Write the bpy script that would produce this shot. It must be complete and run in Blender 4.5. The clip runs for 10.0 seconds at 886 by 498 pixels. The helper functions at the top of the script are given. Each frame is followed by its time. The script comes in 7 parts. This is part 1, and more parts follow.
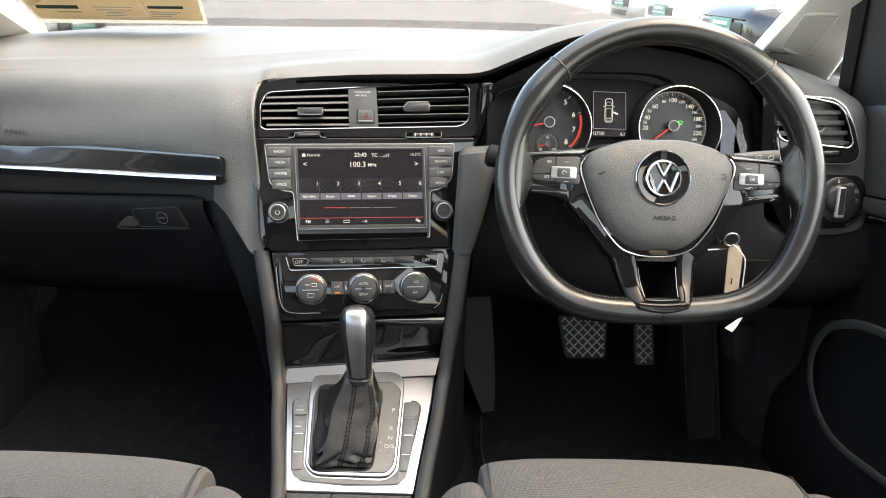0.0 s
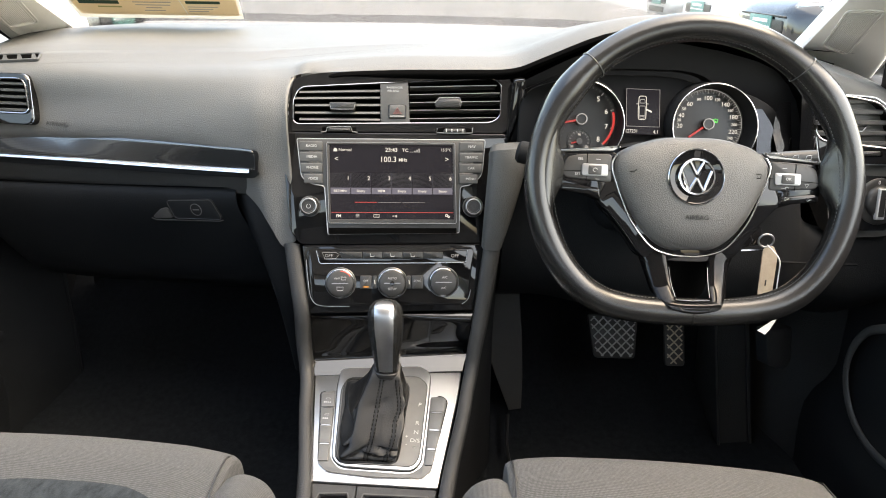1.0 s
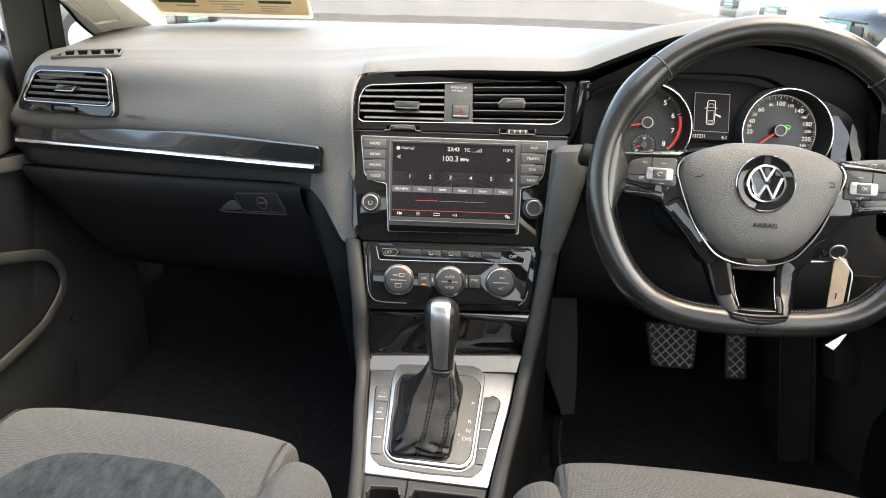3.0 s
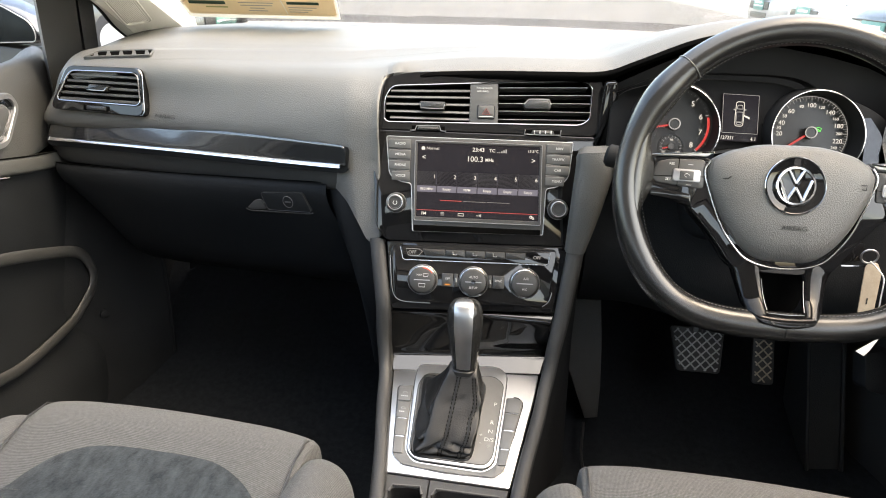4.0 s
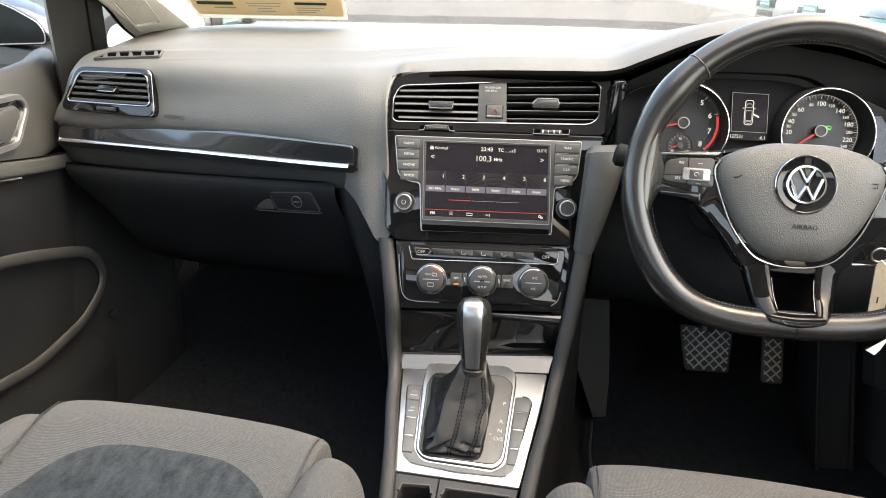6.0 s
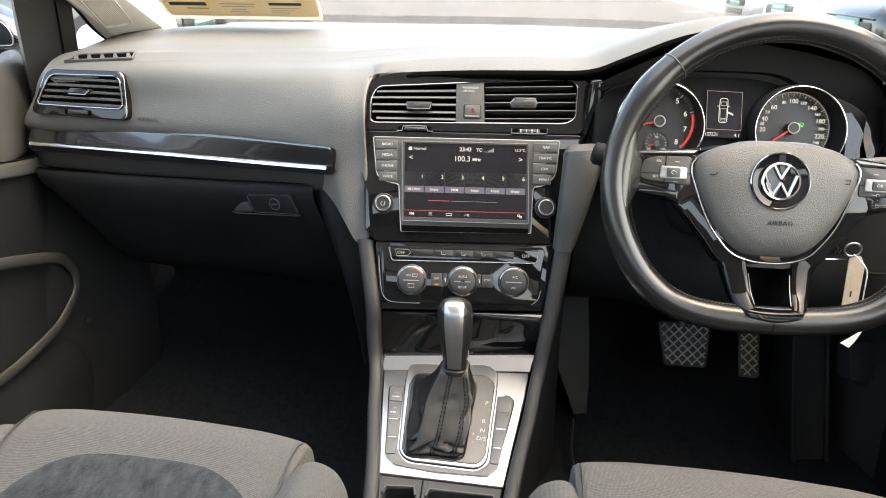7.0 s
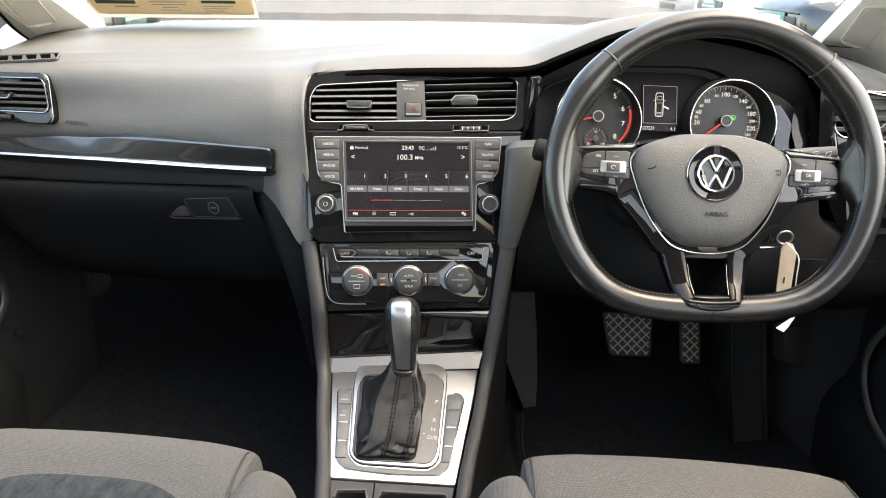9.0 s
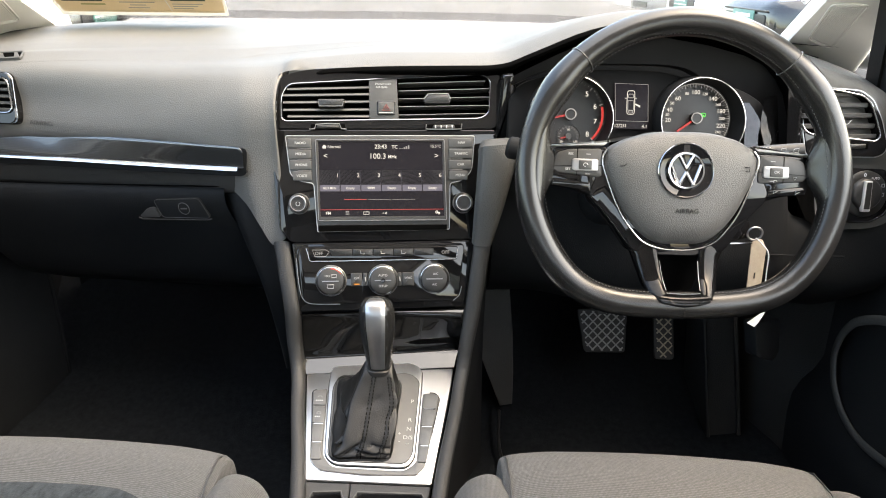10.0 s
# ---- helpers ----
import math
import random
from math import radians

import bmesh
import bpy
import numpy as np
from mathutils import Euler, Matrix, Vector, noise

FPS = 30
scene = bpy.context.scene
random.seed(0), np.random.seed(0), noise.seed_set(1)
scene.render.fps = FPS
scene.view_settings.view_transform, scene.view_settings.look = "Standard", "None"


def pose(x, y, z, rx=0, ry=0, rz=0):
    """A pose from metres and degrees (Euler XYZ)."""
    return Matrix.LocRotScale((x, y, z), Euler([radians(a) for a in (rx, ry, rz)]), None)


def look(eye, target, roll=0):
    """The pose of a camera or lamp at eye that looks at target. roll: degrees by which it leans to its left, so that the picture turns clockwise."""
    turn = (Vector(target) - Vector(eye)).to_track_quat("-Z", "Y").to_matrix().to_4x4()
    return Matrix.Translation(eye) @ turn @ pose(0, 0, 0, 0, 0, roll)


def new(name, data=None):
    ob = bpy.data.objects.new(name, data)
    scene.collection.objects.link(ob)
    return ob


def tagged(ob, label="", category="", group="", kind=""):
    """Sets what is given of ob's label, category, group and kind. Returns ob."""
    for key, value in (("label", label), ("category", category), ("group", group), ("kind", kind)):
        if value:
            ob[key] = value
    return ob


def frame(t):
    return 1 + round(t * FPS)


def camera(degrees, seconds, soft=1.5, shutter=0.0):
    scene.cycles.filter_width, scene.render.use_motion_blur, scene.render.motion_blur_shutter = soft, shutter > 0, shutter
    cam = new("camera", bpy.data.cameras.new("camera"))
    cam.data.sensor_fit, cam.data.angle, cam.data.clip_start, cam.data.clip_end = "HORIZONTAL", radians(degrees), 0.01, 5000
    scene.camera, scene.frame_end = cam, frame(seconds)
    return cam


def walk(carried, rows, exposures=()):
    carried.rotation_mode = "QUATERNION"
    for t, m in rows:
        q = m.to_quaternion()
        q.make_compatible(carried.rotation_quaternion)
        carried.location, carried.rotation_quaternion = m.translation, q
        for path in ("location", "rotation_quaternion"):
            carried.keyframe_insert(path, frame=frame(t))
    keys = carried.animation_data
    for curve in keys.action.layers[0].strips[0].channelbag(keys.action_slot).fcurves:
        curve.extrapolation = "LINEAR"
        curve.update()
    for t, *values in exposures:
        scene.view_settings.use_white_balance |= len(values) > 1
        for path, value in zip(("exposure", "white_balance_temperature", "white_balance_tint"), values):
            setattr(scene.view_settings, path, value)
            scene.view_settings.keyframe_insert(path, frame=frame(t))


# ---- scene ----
from mathutils import geometry
cam = camera(64.2, 10.0, 1.0)
PATH = [
    (0, (0.08, 0.025, 0.858), (0.15, 1.882, 0.118), 1.2),
    (0.5, (0.081, 0.024, 0.857), (0.113, 1.88, 0.113), 1.2),
    (1, (0.082, 0.024, 0.857), (0.066, 1.878, 0.107), 1.2),
    (1.5, (0.078, 0.022, 0.857), (0.032, 1.876, 0.109), 1.3),
    (2, (0.081, 0.022, 0.855), (-0.009, 1.875, 0.106), 1.5),
    (2.5, (0.08, 0.02, 0.855), (-0.054, 1.87, 0.107), 1.5),
    (4, (0.079, 0.017, 0.853), (-0.163, 1.858, 0.109), 1.2),
    (4.5, (0.077, 0.015, 0.853), (-0.184, 1.854, 0.11), 1.2),
    (5, (0.076, 0.015, 0.853), (-0.196, 1.851, 0.109), 1.1),
    (6.5, (0.073, 0.015, 0.854), (-0.16, 1.856, 0.108), 0.8),
    (7, (0.071, 0.016, 0.855), (-0.123, 1.861, 0.108), 0.8),
    (7.5, (0.072, 0.017, 0.855), (-0.087, 1.865, 0.106), 0.8),
    (8, (0.073, 0.019, 0.857), (-0.051, 1.868, 0.103), 0.8),
    (8.5, (0.074, 0.021, 0.856), (-0.015, 1.871, 0.103), 0.9),
    (9, (0.073, 0.022, 0.856), (0.029, 1.874, 0.102), 0.8),
    (9.5, (0.075, 0.024, 0.856), (0.071, 1.876, 0.101), 0.9),
    (10, (0.077, 0.025, 0.856), (0.098, 1.876, 0.098), 1.0),
]
walk(cam, [(t, look(eye, target, roll)) for t, eye, target, roll in PATH], ((0, 3.37, 8300, 10.5), (2.0, 3.37, 8300, 10.5), (4.0, 3.46, 8300, 10.5), (10, 3.46, 8300, 10.5)))

# ---- light ----
world = bpy.data.worlds.new("daylight")
scene.world = world
world.use_nodes = True
wn = world.node_tree
sky = wn.nodes.new("ShaderNodeTexSky")
sky.sky_type = "NISHITA"
sky.sun_disc = False
sky.sun_elevation = radians(60)
sky.sun_rotation = radians(95)
sky.air_density, sky.dust_density, sky.ozone_density = 1.0, 2.6, 1.0
wn.links.new(sky.outputs[0], wn.nodes["Background"].inputs[0])
wn.nodes["Background"].inputs[1].default_value = 0.15

sun = new("sun", bpy.data.lights.new("sun", "SUN"))
sun.data.energy, sun.data.angle, sun.data.color = 0.62, radians(120), (1.0, 0.975, 0.94)
sun.matrix_world = look((4.98, -0.44, 8.66), (0, 0, 0))

# ---- materials ----


def material(name, color, rough=0.5, metal=0.0, spec=0.5, coat=0.0):
    m = bpy.data.materials.new(name)
    m.use_nodes = True
    b = m.node_tree.nodes["Principled BSDF"]
    b.inputs["Base Color"].default_value = (*color, 1)
    b.inputs["Roughness"].default_value = rough
    b.inputs["Metallic"].default_value = metal
    b.inputs["Specular IOR Level"].default_value = spec
    b.inputs["Coat Weight"].default_value = coat
    return m


def node(m, kind, **values):
    n = m.node_tree.nodes.new(kind)
    for k, v in values.items():
        n.inputs[k.replace("_", " ")].default_value = v
    return n


def link(m, a, b):
    m.node_tree.links.new(a, b)


def bsdf(m):
    return m.node_tree.nodes["Principled BSDF"]


def coords(m):
    return m.node_tree.nodes.new("ShaderNodeTexCoord").outputs["Object"]


def grain(m, scale, depth, kind="noise", distance=0.001):
    """Fine relief of the surface."""
    if kind == "noise":
        t = node(m, "ShaderNodeTexNoise", Scale=scale, Detail=4.0, Roughness=0.6)
        out = t.outputs["Fac"]
    else:
        t = node(m, "ShaderNodeTexVoronoi", Scale=scale)
        out = t.outputs["Distance"]
    link(m, coords(m), t.inputs["Vector"])
    b = node(m, "ShaderNodeBump", Strength=depth, Distance=distance)
    link(m, out, b.inputs["Height"])
    old = bsdf(m).inputs["Normal"]
    if old.is_linked:
        link(m, old.links[0].from_socket, b.inputs["Normal"])
    link(m, b.outputs[0], old)
    return m


def mottled(m, a, b, scale, rough=None):
    """Colour that wanders between a and b, and roughness with it."""
    t = node(m, "ShaderNodeTexNoise", Scale=scale, Detail=6.0, Roughness=0.65)
    link(m, coords(m), t.inputs["Vector"])
    r = m.node_tree.nodes.new("ShaderNodeValToRGB")
    r.color_ramp.elements[0].position, r.color_ramp.elements[1].position = 0.3, 0.72
    r.color_ramp.elements[0].color, r.color_ramp.elements[1].color = (*a, 1), (*b, 1)
    link(m, t.outputs["Fac"], r.inputs[0])
    link(m, r.outputs[0], bsdf(m).inputs["Base Color"])
    if rough:
        q = node(m, "ShaderNodeMapRange", To_Min=rough[0], To_Max=rough[1])
        link(m, t.outputs["Fac"], q.inputs["Value"])
        link(m, q.outputs[0], bsdf(m).inputs["Roughness"])
    return m


def glow(name, color, strength):
    m = material(name, (0.01, 0.01, 0.01), 0.3)
    bsdf(m).inputs["Emission Color"].default_value = (*color, 1)
    bsdf(m).inputs["Emission Strength"].default_value = strength
    return m


dash_soft = grain(mottled(material("soft dash plastic", (0.05, 0.05, 0.05)), (0.092, 0.0905, 0.0865), (0.108, 0.1065, 0.1025), 9, (0.5, 0.62)), 850, 0.7, "voronoi", 0.0006)
ledge_grey = grain(mottled(material("dark grained plastic", (0.02, 0.02, 0.02)), (0.024, 0.0243, 0.0243), (0.031, 0.0313, 0.0312), 12, (0.45, 0.58)), 600, 0.5, "voronoi", 0.0005)
door_low = grain(mottled(material("dark door plastic", (0.02, 0.02, 0.02)), (0.0085, 0.0094, 0.0106), (0.0132, 0.0145, 0.0160), 12, (0.45, 0.58)), 600, 0.5, "voronoi", 0.0005)
trim_grey = grain(mottled(material("grained trim", (0.05, 0.05, 0.05)), (0.052, 0.052, 0.0507), (0.064, 0.064, 0.062), 14, (0.48, 0.6)), 560, 0.55, "voronoi", 0.0007)
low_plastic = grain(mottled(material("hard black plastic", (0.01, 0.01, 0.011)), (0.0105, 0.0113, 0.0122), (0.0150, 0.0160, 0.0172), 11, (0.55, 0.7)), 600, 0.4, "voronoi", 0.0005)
# darker copy of the hard black plastic, with the lid's shade in its colour
shaded_black = grain(mottled(material("hard black plastic, shaded copy", (0.01, 0.01, 0.011)), (0.0062, 0.0070, 0.0080), (0.0092, 0.0102, 0.0114), 11, (0.5, 0.62)), 600, 0.4, "voronoi", 0.0005)
vent_black = mottled(material("matt black plastic", (0.01, 0.01, 0.01)), (0.018, 0.018, 0.018), (0.026, 0.026, 0.026), 30, (0.3, 0.42))
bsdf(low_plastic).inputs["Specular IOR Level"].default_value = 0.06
bsdf(shaded_black).inputs["Specular IOR Level"].default_value = 0.08
bsdf(ledge_grey).inputs["Specular IOR Level"].default_value = 0.3
rail_grey = grain(mottled(material("grained console rail", (0.04, 0.04, 0.04)), (0.018, 0.0182, 0.0184), (0.024, 0.0242, 0.0244), 14, (0.48, 0.6)), 560, 0.55, "voronoi", 0.0007)
door_soft = grain(mottled(material("soft door trim", (0.07, 0.07, 0.07)), (0.050, 0.0497, 0.048), (0.061, 0.0605, 0.0585), 9, (0.5, 0.62)), 850, 0.7, "voronoi", 0.0006)
rear_trim = grain(mottled(material("dark grey rear trim", (0.05, 0.05, 0.05), 0.8), (0.045, 0.045, 0.044), (0.06, 0.06, 0.058), 6), 300, 0.3)
slat_grey = mottled(material("grey vent slats", (0.05, 0.05, 0.05)), (0.066, 0.066, 0.065), (0.082, 0.082, 0.080), 40, (0.30, 0.42))
cluster_black = material("instrument surround", (0.013, 0.013, 0.0134), 0.5, spec=0.04)
# glossless near black for joints, and for shade painted into hollows and undersides
deep_black = material("joint and shade black", (0.003, 0.003, 0.003), 0.8, spec=0.0)
piano = grain(material("gloss black lacquer", (0.0065, 0.0065, 0.0070), 0.035, spec=0.42), 45, 0.02, "noise", 0.0005)
cover_gloss = grain(mottled(material("dusty gloss black", (0.004, 0.004, 0.004)), (0.004, 0.004, 0.0045), (0.007, 0.007, 0.007), 25, (0.03, 0.08)), 40, 0.006)
bsdf(cover_gloss).inputs["Specular IOR Level"].default_value = 0.25
bsdf(cover_gloss).inputs["Coat Weight"].default_value = 1.0
bsdf(cover_gloss).inputs["Coat IOR"].default_value = 1.5
chrome = material("chrome", (0.47, 0.475, 0.485), 0.12, 1.0)
silver_line = material("bright polished line", (0.62, 0.625, 0.63), 0.2, 1.0)
chrome_soft = material("soft chrome", (0.56, 0.565, 0.575), 0.22, 1.0)
satin = mottled(material("satin silver", (0.4, 0.4, 0.4), 0.35, 0.8), (0.30, 0.30, 0.31), (0.37, 0.37, 0.37), 40, (0.3, 0.42))
brushed = mottled(material("brushed aluminium plate", (0.6, 0.6, 0.6), 0.36, 1.0), (0.51, 0.524, 0.545), (0.56, 0.572, 0.59), 18)
button_grey = mottled(material("grey button plastic", (0.09, 0.09, 0.09), 0.45), (0.054, 0.0538, 0.053), (0.070, 0.0697, 0.0685), 60, (0.4, 0.5))
shift_grey = mottled(material("grey shift panel", (0.16, 0.16, 0.16), 0.4), (0.092, 0.0915, 0.089), (0.112, 0.1115, 0.108), 50, (0.36, 0.5))
leather = grain(grain(mottled(material("black leather", (0.02, 0.02, 0.02)), (0.007, 0.007, 0.0069), (0.012, 0.0119, 0.0117), 9, (0.20, 0.30)), 900, 0.22, "voronoi", 0.0003), 45, 0.03, "noise", 0.001)
bsdf(leather).inputs["Specular IOR Level"].default_value = 0.6
boot_leather = grain(mottled(material("soft black leather", (0.012, 0.012, 0.012)), (0.0035, 0.0035, 0.0036), (0.0072, 0.0072, 0.0070), 30, (0.36, 0.46)), 800, 0.5, "voronoi", 0.0003)
bsdf(boot_leather).inputs["Specular IOR Level"].default_value = 0.5
pad_grain = grain(mottled(material("grained airbag cover", (0.06, 0.06, 0.06)), (0.070, 0.069, 0.067), (0.086, 0.085, 0.082), 14, (0.40, 0.48)), 900, 0.6, "voronoi", 0.0006)
rubber = grain(material("black rubber", (0.02, 0.02, 0.02), 0.6), 300, 0.3)
carpet = grain(mottled(material("black carpet", (0.006, 0.006, 0.006), 0.95), (0.010, 0.0116, 0.0134), (0.020, 0.0226, 0.0260), 90), 900, 1.0, "noise", 0.002)
bsdf(carpet).inputs["Specular IOR Level"].default_value = 0.06
bsdf(door_low).inputs["Specular IOR Level"].default_value = 0.2
white_ink = material("white print", (0.8, 0.8, 0.8), 0.5)
grey_ink = material("grey print", (0.35, 0.35, 0.35), 0.5)
print_grey = material("pale grey print", (0.45, 0.45, 0.44), 0.5)
dark_ink = material("dark print", (0.012, 0.012, 0.012), 0.6)
green_ink = material("dark green print", (0.012, 0.045, 0.030), 0.6)
gold_ink = material("pale green print", (0.34, 0.36, 0.16), 0.6)
faded_red = material("faded red print", (0.20, 0.05, 0.045), 0.45)
red_ink = material("red print", (0.6, 0.03, 0.02), 0.4)
thread = material("grey thread", (0.075, 0.075, 0.075), 0.8)
polished = material("smoked silver", (0.050, 0.053, 0.060), 0.14, 1.0)
knob_leather = grain(mottled(material("smooth knob leather", (0.02, 0.02, 0.02)), (0.014, 0.014, 0.014), (0.02, 0.02, 0.0195), 20, (0.22, 0.3)), 900, 0.2, "voronoi", 0.0003)
bsdf(knob_leather).inputs["Specular IOR Level"].default_value = 0.6
cream_trim = grain(mottled(material("light grey pillar trim", (0.5, 0.5, 0.47)), (0.70, 0.69, 0.65), (0.76, 0.75, 0.71), 12, (0.55, 0.65)), 500, 0.3, "voronoi", 0.0004)
pillar_black = grain(mottled(material("black pillar trim", (0.012, 0.012, 0.012)), (0.020, 0.021, 0.021), (0.027, 0.028, 0.028), 8, (0.5, 0.62)), 400, 0.3)
seal_black = grain(material("black rubber seal", (0.008, 0.008, 0.008), 0.6, spec=0.2), 300, 0.3)
mirror_black = material("gloss black paint", (0.006, 0.006, 0.007), 0.08, coat=1.0)
lit_white = glow("lit white", (0.95, 0.97, 1.0), 0.10)
lit_grey = glow("lit grey", (0.75, 0.78, 0.85), 0.055)
lit_red = glow("lit red", (1.0, 0.08, 0.08), 0.065)
lit_green = glow("lit green", (0.1, 0.9, 0.15), 0.14)
lit_amber = glow("lit amber", (1.0, 0.36, 0.02), 0.11)
screen_field = glow("dim lit field", (0.16, 0.16, 0.22), 0.016)
screen_tile = glow("lit tile", (0.16, 0.16, 0.24), 0.09)
headliner = grain(material("light headliner cloth", (0.36, 0.3546, 0.342), 0.9), 500, 0.3)
silver_bright = mottled(material("bright satin silver", (0.6, 0.6, 0.6), 0.34, 1.0), (0.44, 0.44, 0.445), (0.50, 0.50, 0.50), 60)
switch_silver = material("silver paint", (0.66, 0.66, 0.66), 0.4, 0.35)
pocket_grey = grain(mottled(material("satin pocket edge", (0.02, 0.02, 0.02)), (0.026, 0.0262, 0.0262), (0.034, 0.0342, 0.034), 20, (0.4, 0.5)), 600, 0.3, "voronoi", 0.0004)
dial_grey = mottled(material("dark dial plastic", (0.03, 0.03, 0.03)), (0.030, 0.030, 0.030), (0.042, 0.041, 0.040), 60, (0.36, 0.48))

screen_face = material("display glass", (0.005, 0.005, 0.007), 0.16, spec=0.18)
bsdf(screen_face).inputs["Emission Color"].default_value = (0.30, 0.28, 0.36, 1)
bsdf(screen_face).inputs["Emission Strength"].default_value = 0.0055


def carbon_weave():
    """Black twill film under clear lacquer: small diamonds of two greys, tilted two ways."""
    m = material("carbon look film", (0.02, 0.02, 0.02), 0.20, 0.9, coat=1.0)
    c = node(m, "ShaderNodeTexChecker", Scale=600.0)
    c.inputs["Color1"].default_value, c.inputs["Color2"].default_value = (0.022, 0.023, 0.025, 1), (0.10, 0.105, 0.112, 1)
    turn = node(m, "ShaderNodeMapping")
    turn.inputs["Rotation"].default_value = (0, radians(45), 0)
    flat_y = node(m, "ShaderNodeMapping")
    flat_y.inputs["Scale"].default_value = (1, 0, 1)
    flat_y.inputs["Location"].default_value = (0, 0.0003, 0)
    link(m, coords(m), flat_y.inputs["Vector"])
    link(m, flat_y.outputs[0], turn.inputs["Vector"])
    link(m, turn.outputs[0], c.inputs["Vector"])
    link(m, c.outputs["Color"], bsdf(m).inputs["Base Color"])
    b = node(m, "ShaderNodeBump", Strength=0.3, Distance=0.0003)
    link(m, c.outputs["Fac"], b.inputs["Height"])
    link(m, b.outputs[0], bsdf(m).inputs["Normal"])
    bsdf(m).inputs["Coat Roughness"].default_value = 0.06
    return m


carbon = carbon_weave()


def ribbed_cloth():
    """Grey woven cloth with fine ribs and a melange of threads."""
    m = mottled(material("grey ribbed cloth", (0.2, 0.19, 0.18), 0.9), (0.060, 0.0595, 0.0575), (0.098, 0.097, 0.094), 300)
    bsdf(m).inputs["Sheen Weight"].default_value = 0.05
    ribs = []
    for direction, scale in (("X", 235.0), ("Y", 250.0)):
        w = node(m, "ShaderNodeTexWave", Scale=scale, Distortion=0.6, Detail=2.0)
        w.bands_direction = direction
        turn = node(m, "ShaderNodeMapping")
        turn.inputs["Rotation"].default_value = (radians(45), 0, radians(4))
        link(m, coords(m), turn.inputs["Vector"])
        link(m, turn.outputs[0], w.inputs["Vector"])
        ribs.append(w.outputs["Fac"])
    cross = m.node_tree.nodes.new("ShaderNodeMath")
    cross.operation = "MULTIPLY"
    link(m, ribs[0], cross.inputs[0])
    link(m, ribs[1], cross.inputs[1])
    mix = m.node_tree.nodes.new("ShaderNodeMix")
    mix.data_type, mix.blend_type = "RGBA", "MULTIPLY"
    src = bsdf(m).inputs["Base Color"].links[0].from_socket
    tone = node(m, "ShaderNodeMapRange", To_Min=0.76, To_Max=1.44)
    link(m, cross.outputs[0], tone.inputs["Value"])
    mix.inputs["Factor"].default_value = 1.0
    link(m, src, mix.inputs["A"])
    link(m, tone.outputs[0], mix.inputs["B"])
    link(m, mix.outputs["Result"], bsdf(m).inputs["Base Color"])
    b = node(m, "ShaderNodeBump", Strength=0.5, Distance=0.0008)
    link(m, cross.outputs[0], b.inputs["Height"])
    link(m, b.outputs[0], bsdf(m).inputs["Normal"])
    return grain(m, 700, 0.5, "noise", 0.0008)


cloth = ribbed_cloth()


def brushed_suede():
    """Blue-grey suede, its nap stroked into streaks."""
    m = mottled(material("blue-grey suede", (0.05, 0.06, 0.07), 0.95, spec=0.1), (0.014, 0.0170, 0.0188), (0.050, 0.057, 0.061), 85)
    noise_node = next(n for n in m.node_tree.nodes if n.type == "TEX_NOISE")
    stretch = node(m, "ShaderNodeMapping")
    stretch.inputs["Rotation"].default_value = (0, 0, radians(35))
    stretch.inputs["Scale"].default_value = (1.0, 0.55, 1.0)
    link(m, coords(m), stretch.inputs["Vector"])
    link(m, stretch.outputs[0], noise_node.inputs["Vector"])
    bsdf(m).inputs["Sheen Weight"].default_value = 0.1
    return grain(m, 420, 0.6, "noise", 0.001)


suede = brushed_suede()


def clear_glass():
    m = bpy.data.materials.new("window glass")
    m.use_nodes = True
    t = m.node_tree
    t.nodes.clear()
    out, mix = t.nodes.new("ShaderNodeOutputMaterial"), t.nodes.new("ShaderNodeMixShader")
    clear, shine, fres = t.nodes.new("ShaderNodeBsdfTransparent"), t.nodes.new("ShaderNodeBsdfGlossy"), t.nodes.new("ShaderNodeFresnel")
    clear.inputs[0].default_value = (0.87, 0.895, 0.88, 1)
    shine.inputs["Roughness"].default_value = 0.02
    fres.inputs[0].default_value = 1.09
    t.links.new(fres.outputs[0], mix.inputs[0])
    t.links.new(clear.outputs[0], mix.inputs[1])
    t.links.new(shine.outputs[0], mix.inputs[2])
    t.links.new(mix.outputs[0], out.inputs[0])
    return m


glass = clear_glass()
asphalt = grain(mottled(material("worn grey asphalt", (0.1, 0.1, 0.1), 0.9), (0.16, 0.16, 0.154), (0.21, 0.21, 0.2), 0.5), 60, 0.5, "noise", 0.004)

# ---- shaping ----


def axes(origin, yaw, lean):
    """A frame on a leaning face: local x across it, y up it, z out of it towards the cabin."""
    a, b = radians(yaw), radians(lean)
    x, h = Vector((math.cos(a), math.sin(a), 0)), Vector((math.sin(a), -math.cos(a), 0))
    v, n = Vector((0, 0, 1)) * math.cos(b) - h * math.sin(b), h * math.cos(b) + Vector((0, 0, 1)) * math.sin(b)
    m = Matrix.Identity(4)
    for i in range(3):
        m[i][0], m[i][1], m[i][2], m[i][3] = x[i], v[i], n[i], origin[i]
    return m


FLAT = Matrix.Identity(4)
base_of = {}


def thing(name, at, label, category, group="", kind=""):
    ob = new(name)
    ob.empty_display_size = 0.05
    ob.location = at
    base_of[ob.name] = Matrix.Translation(at)
    return tagged(ob, label, category, group, kind)


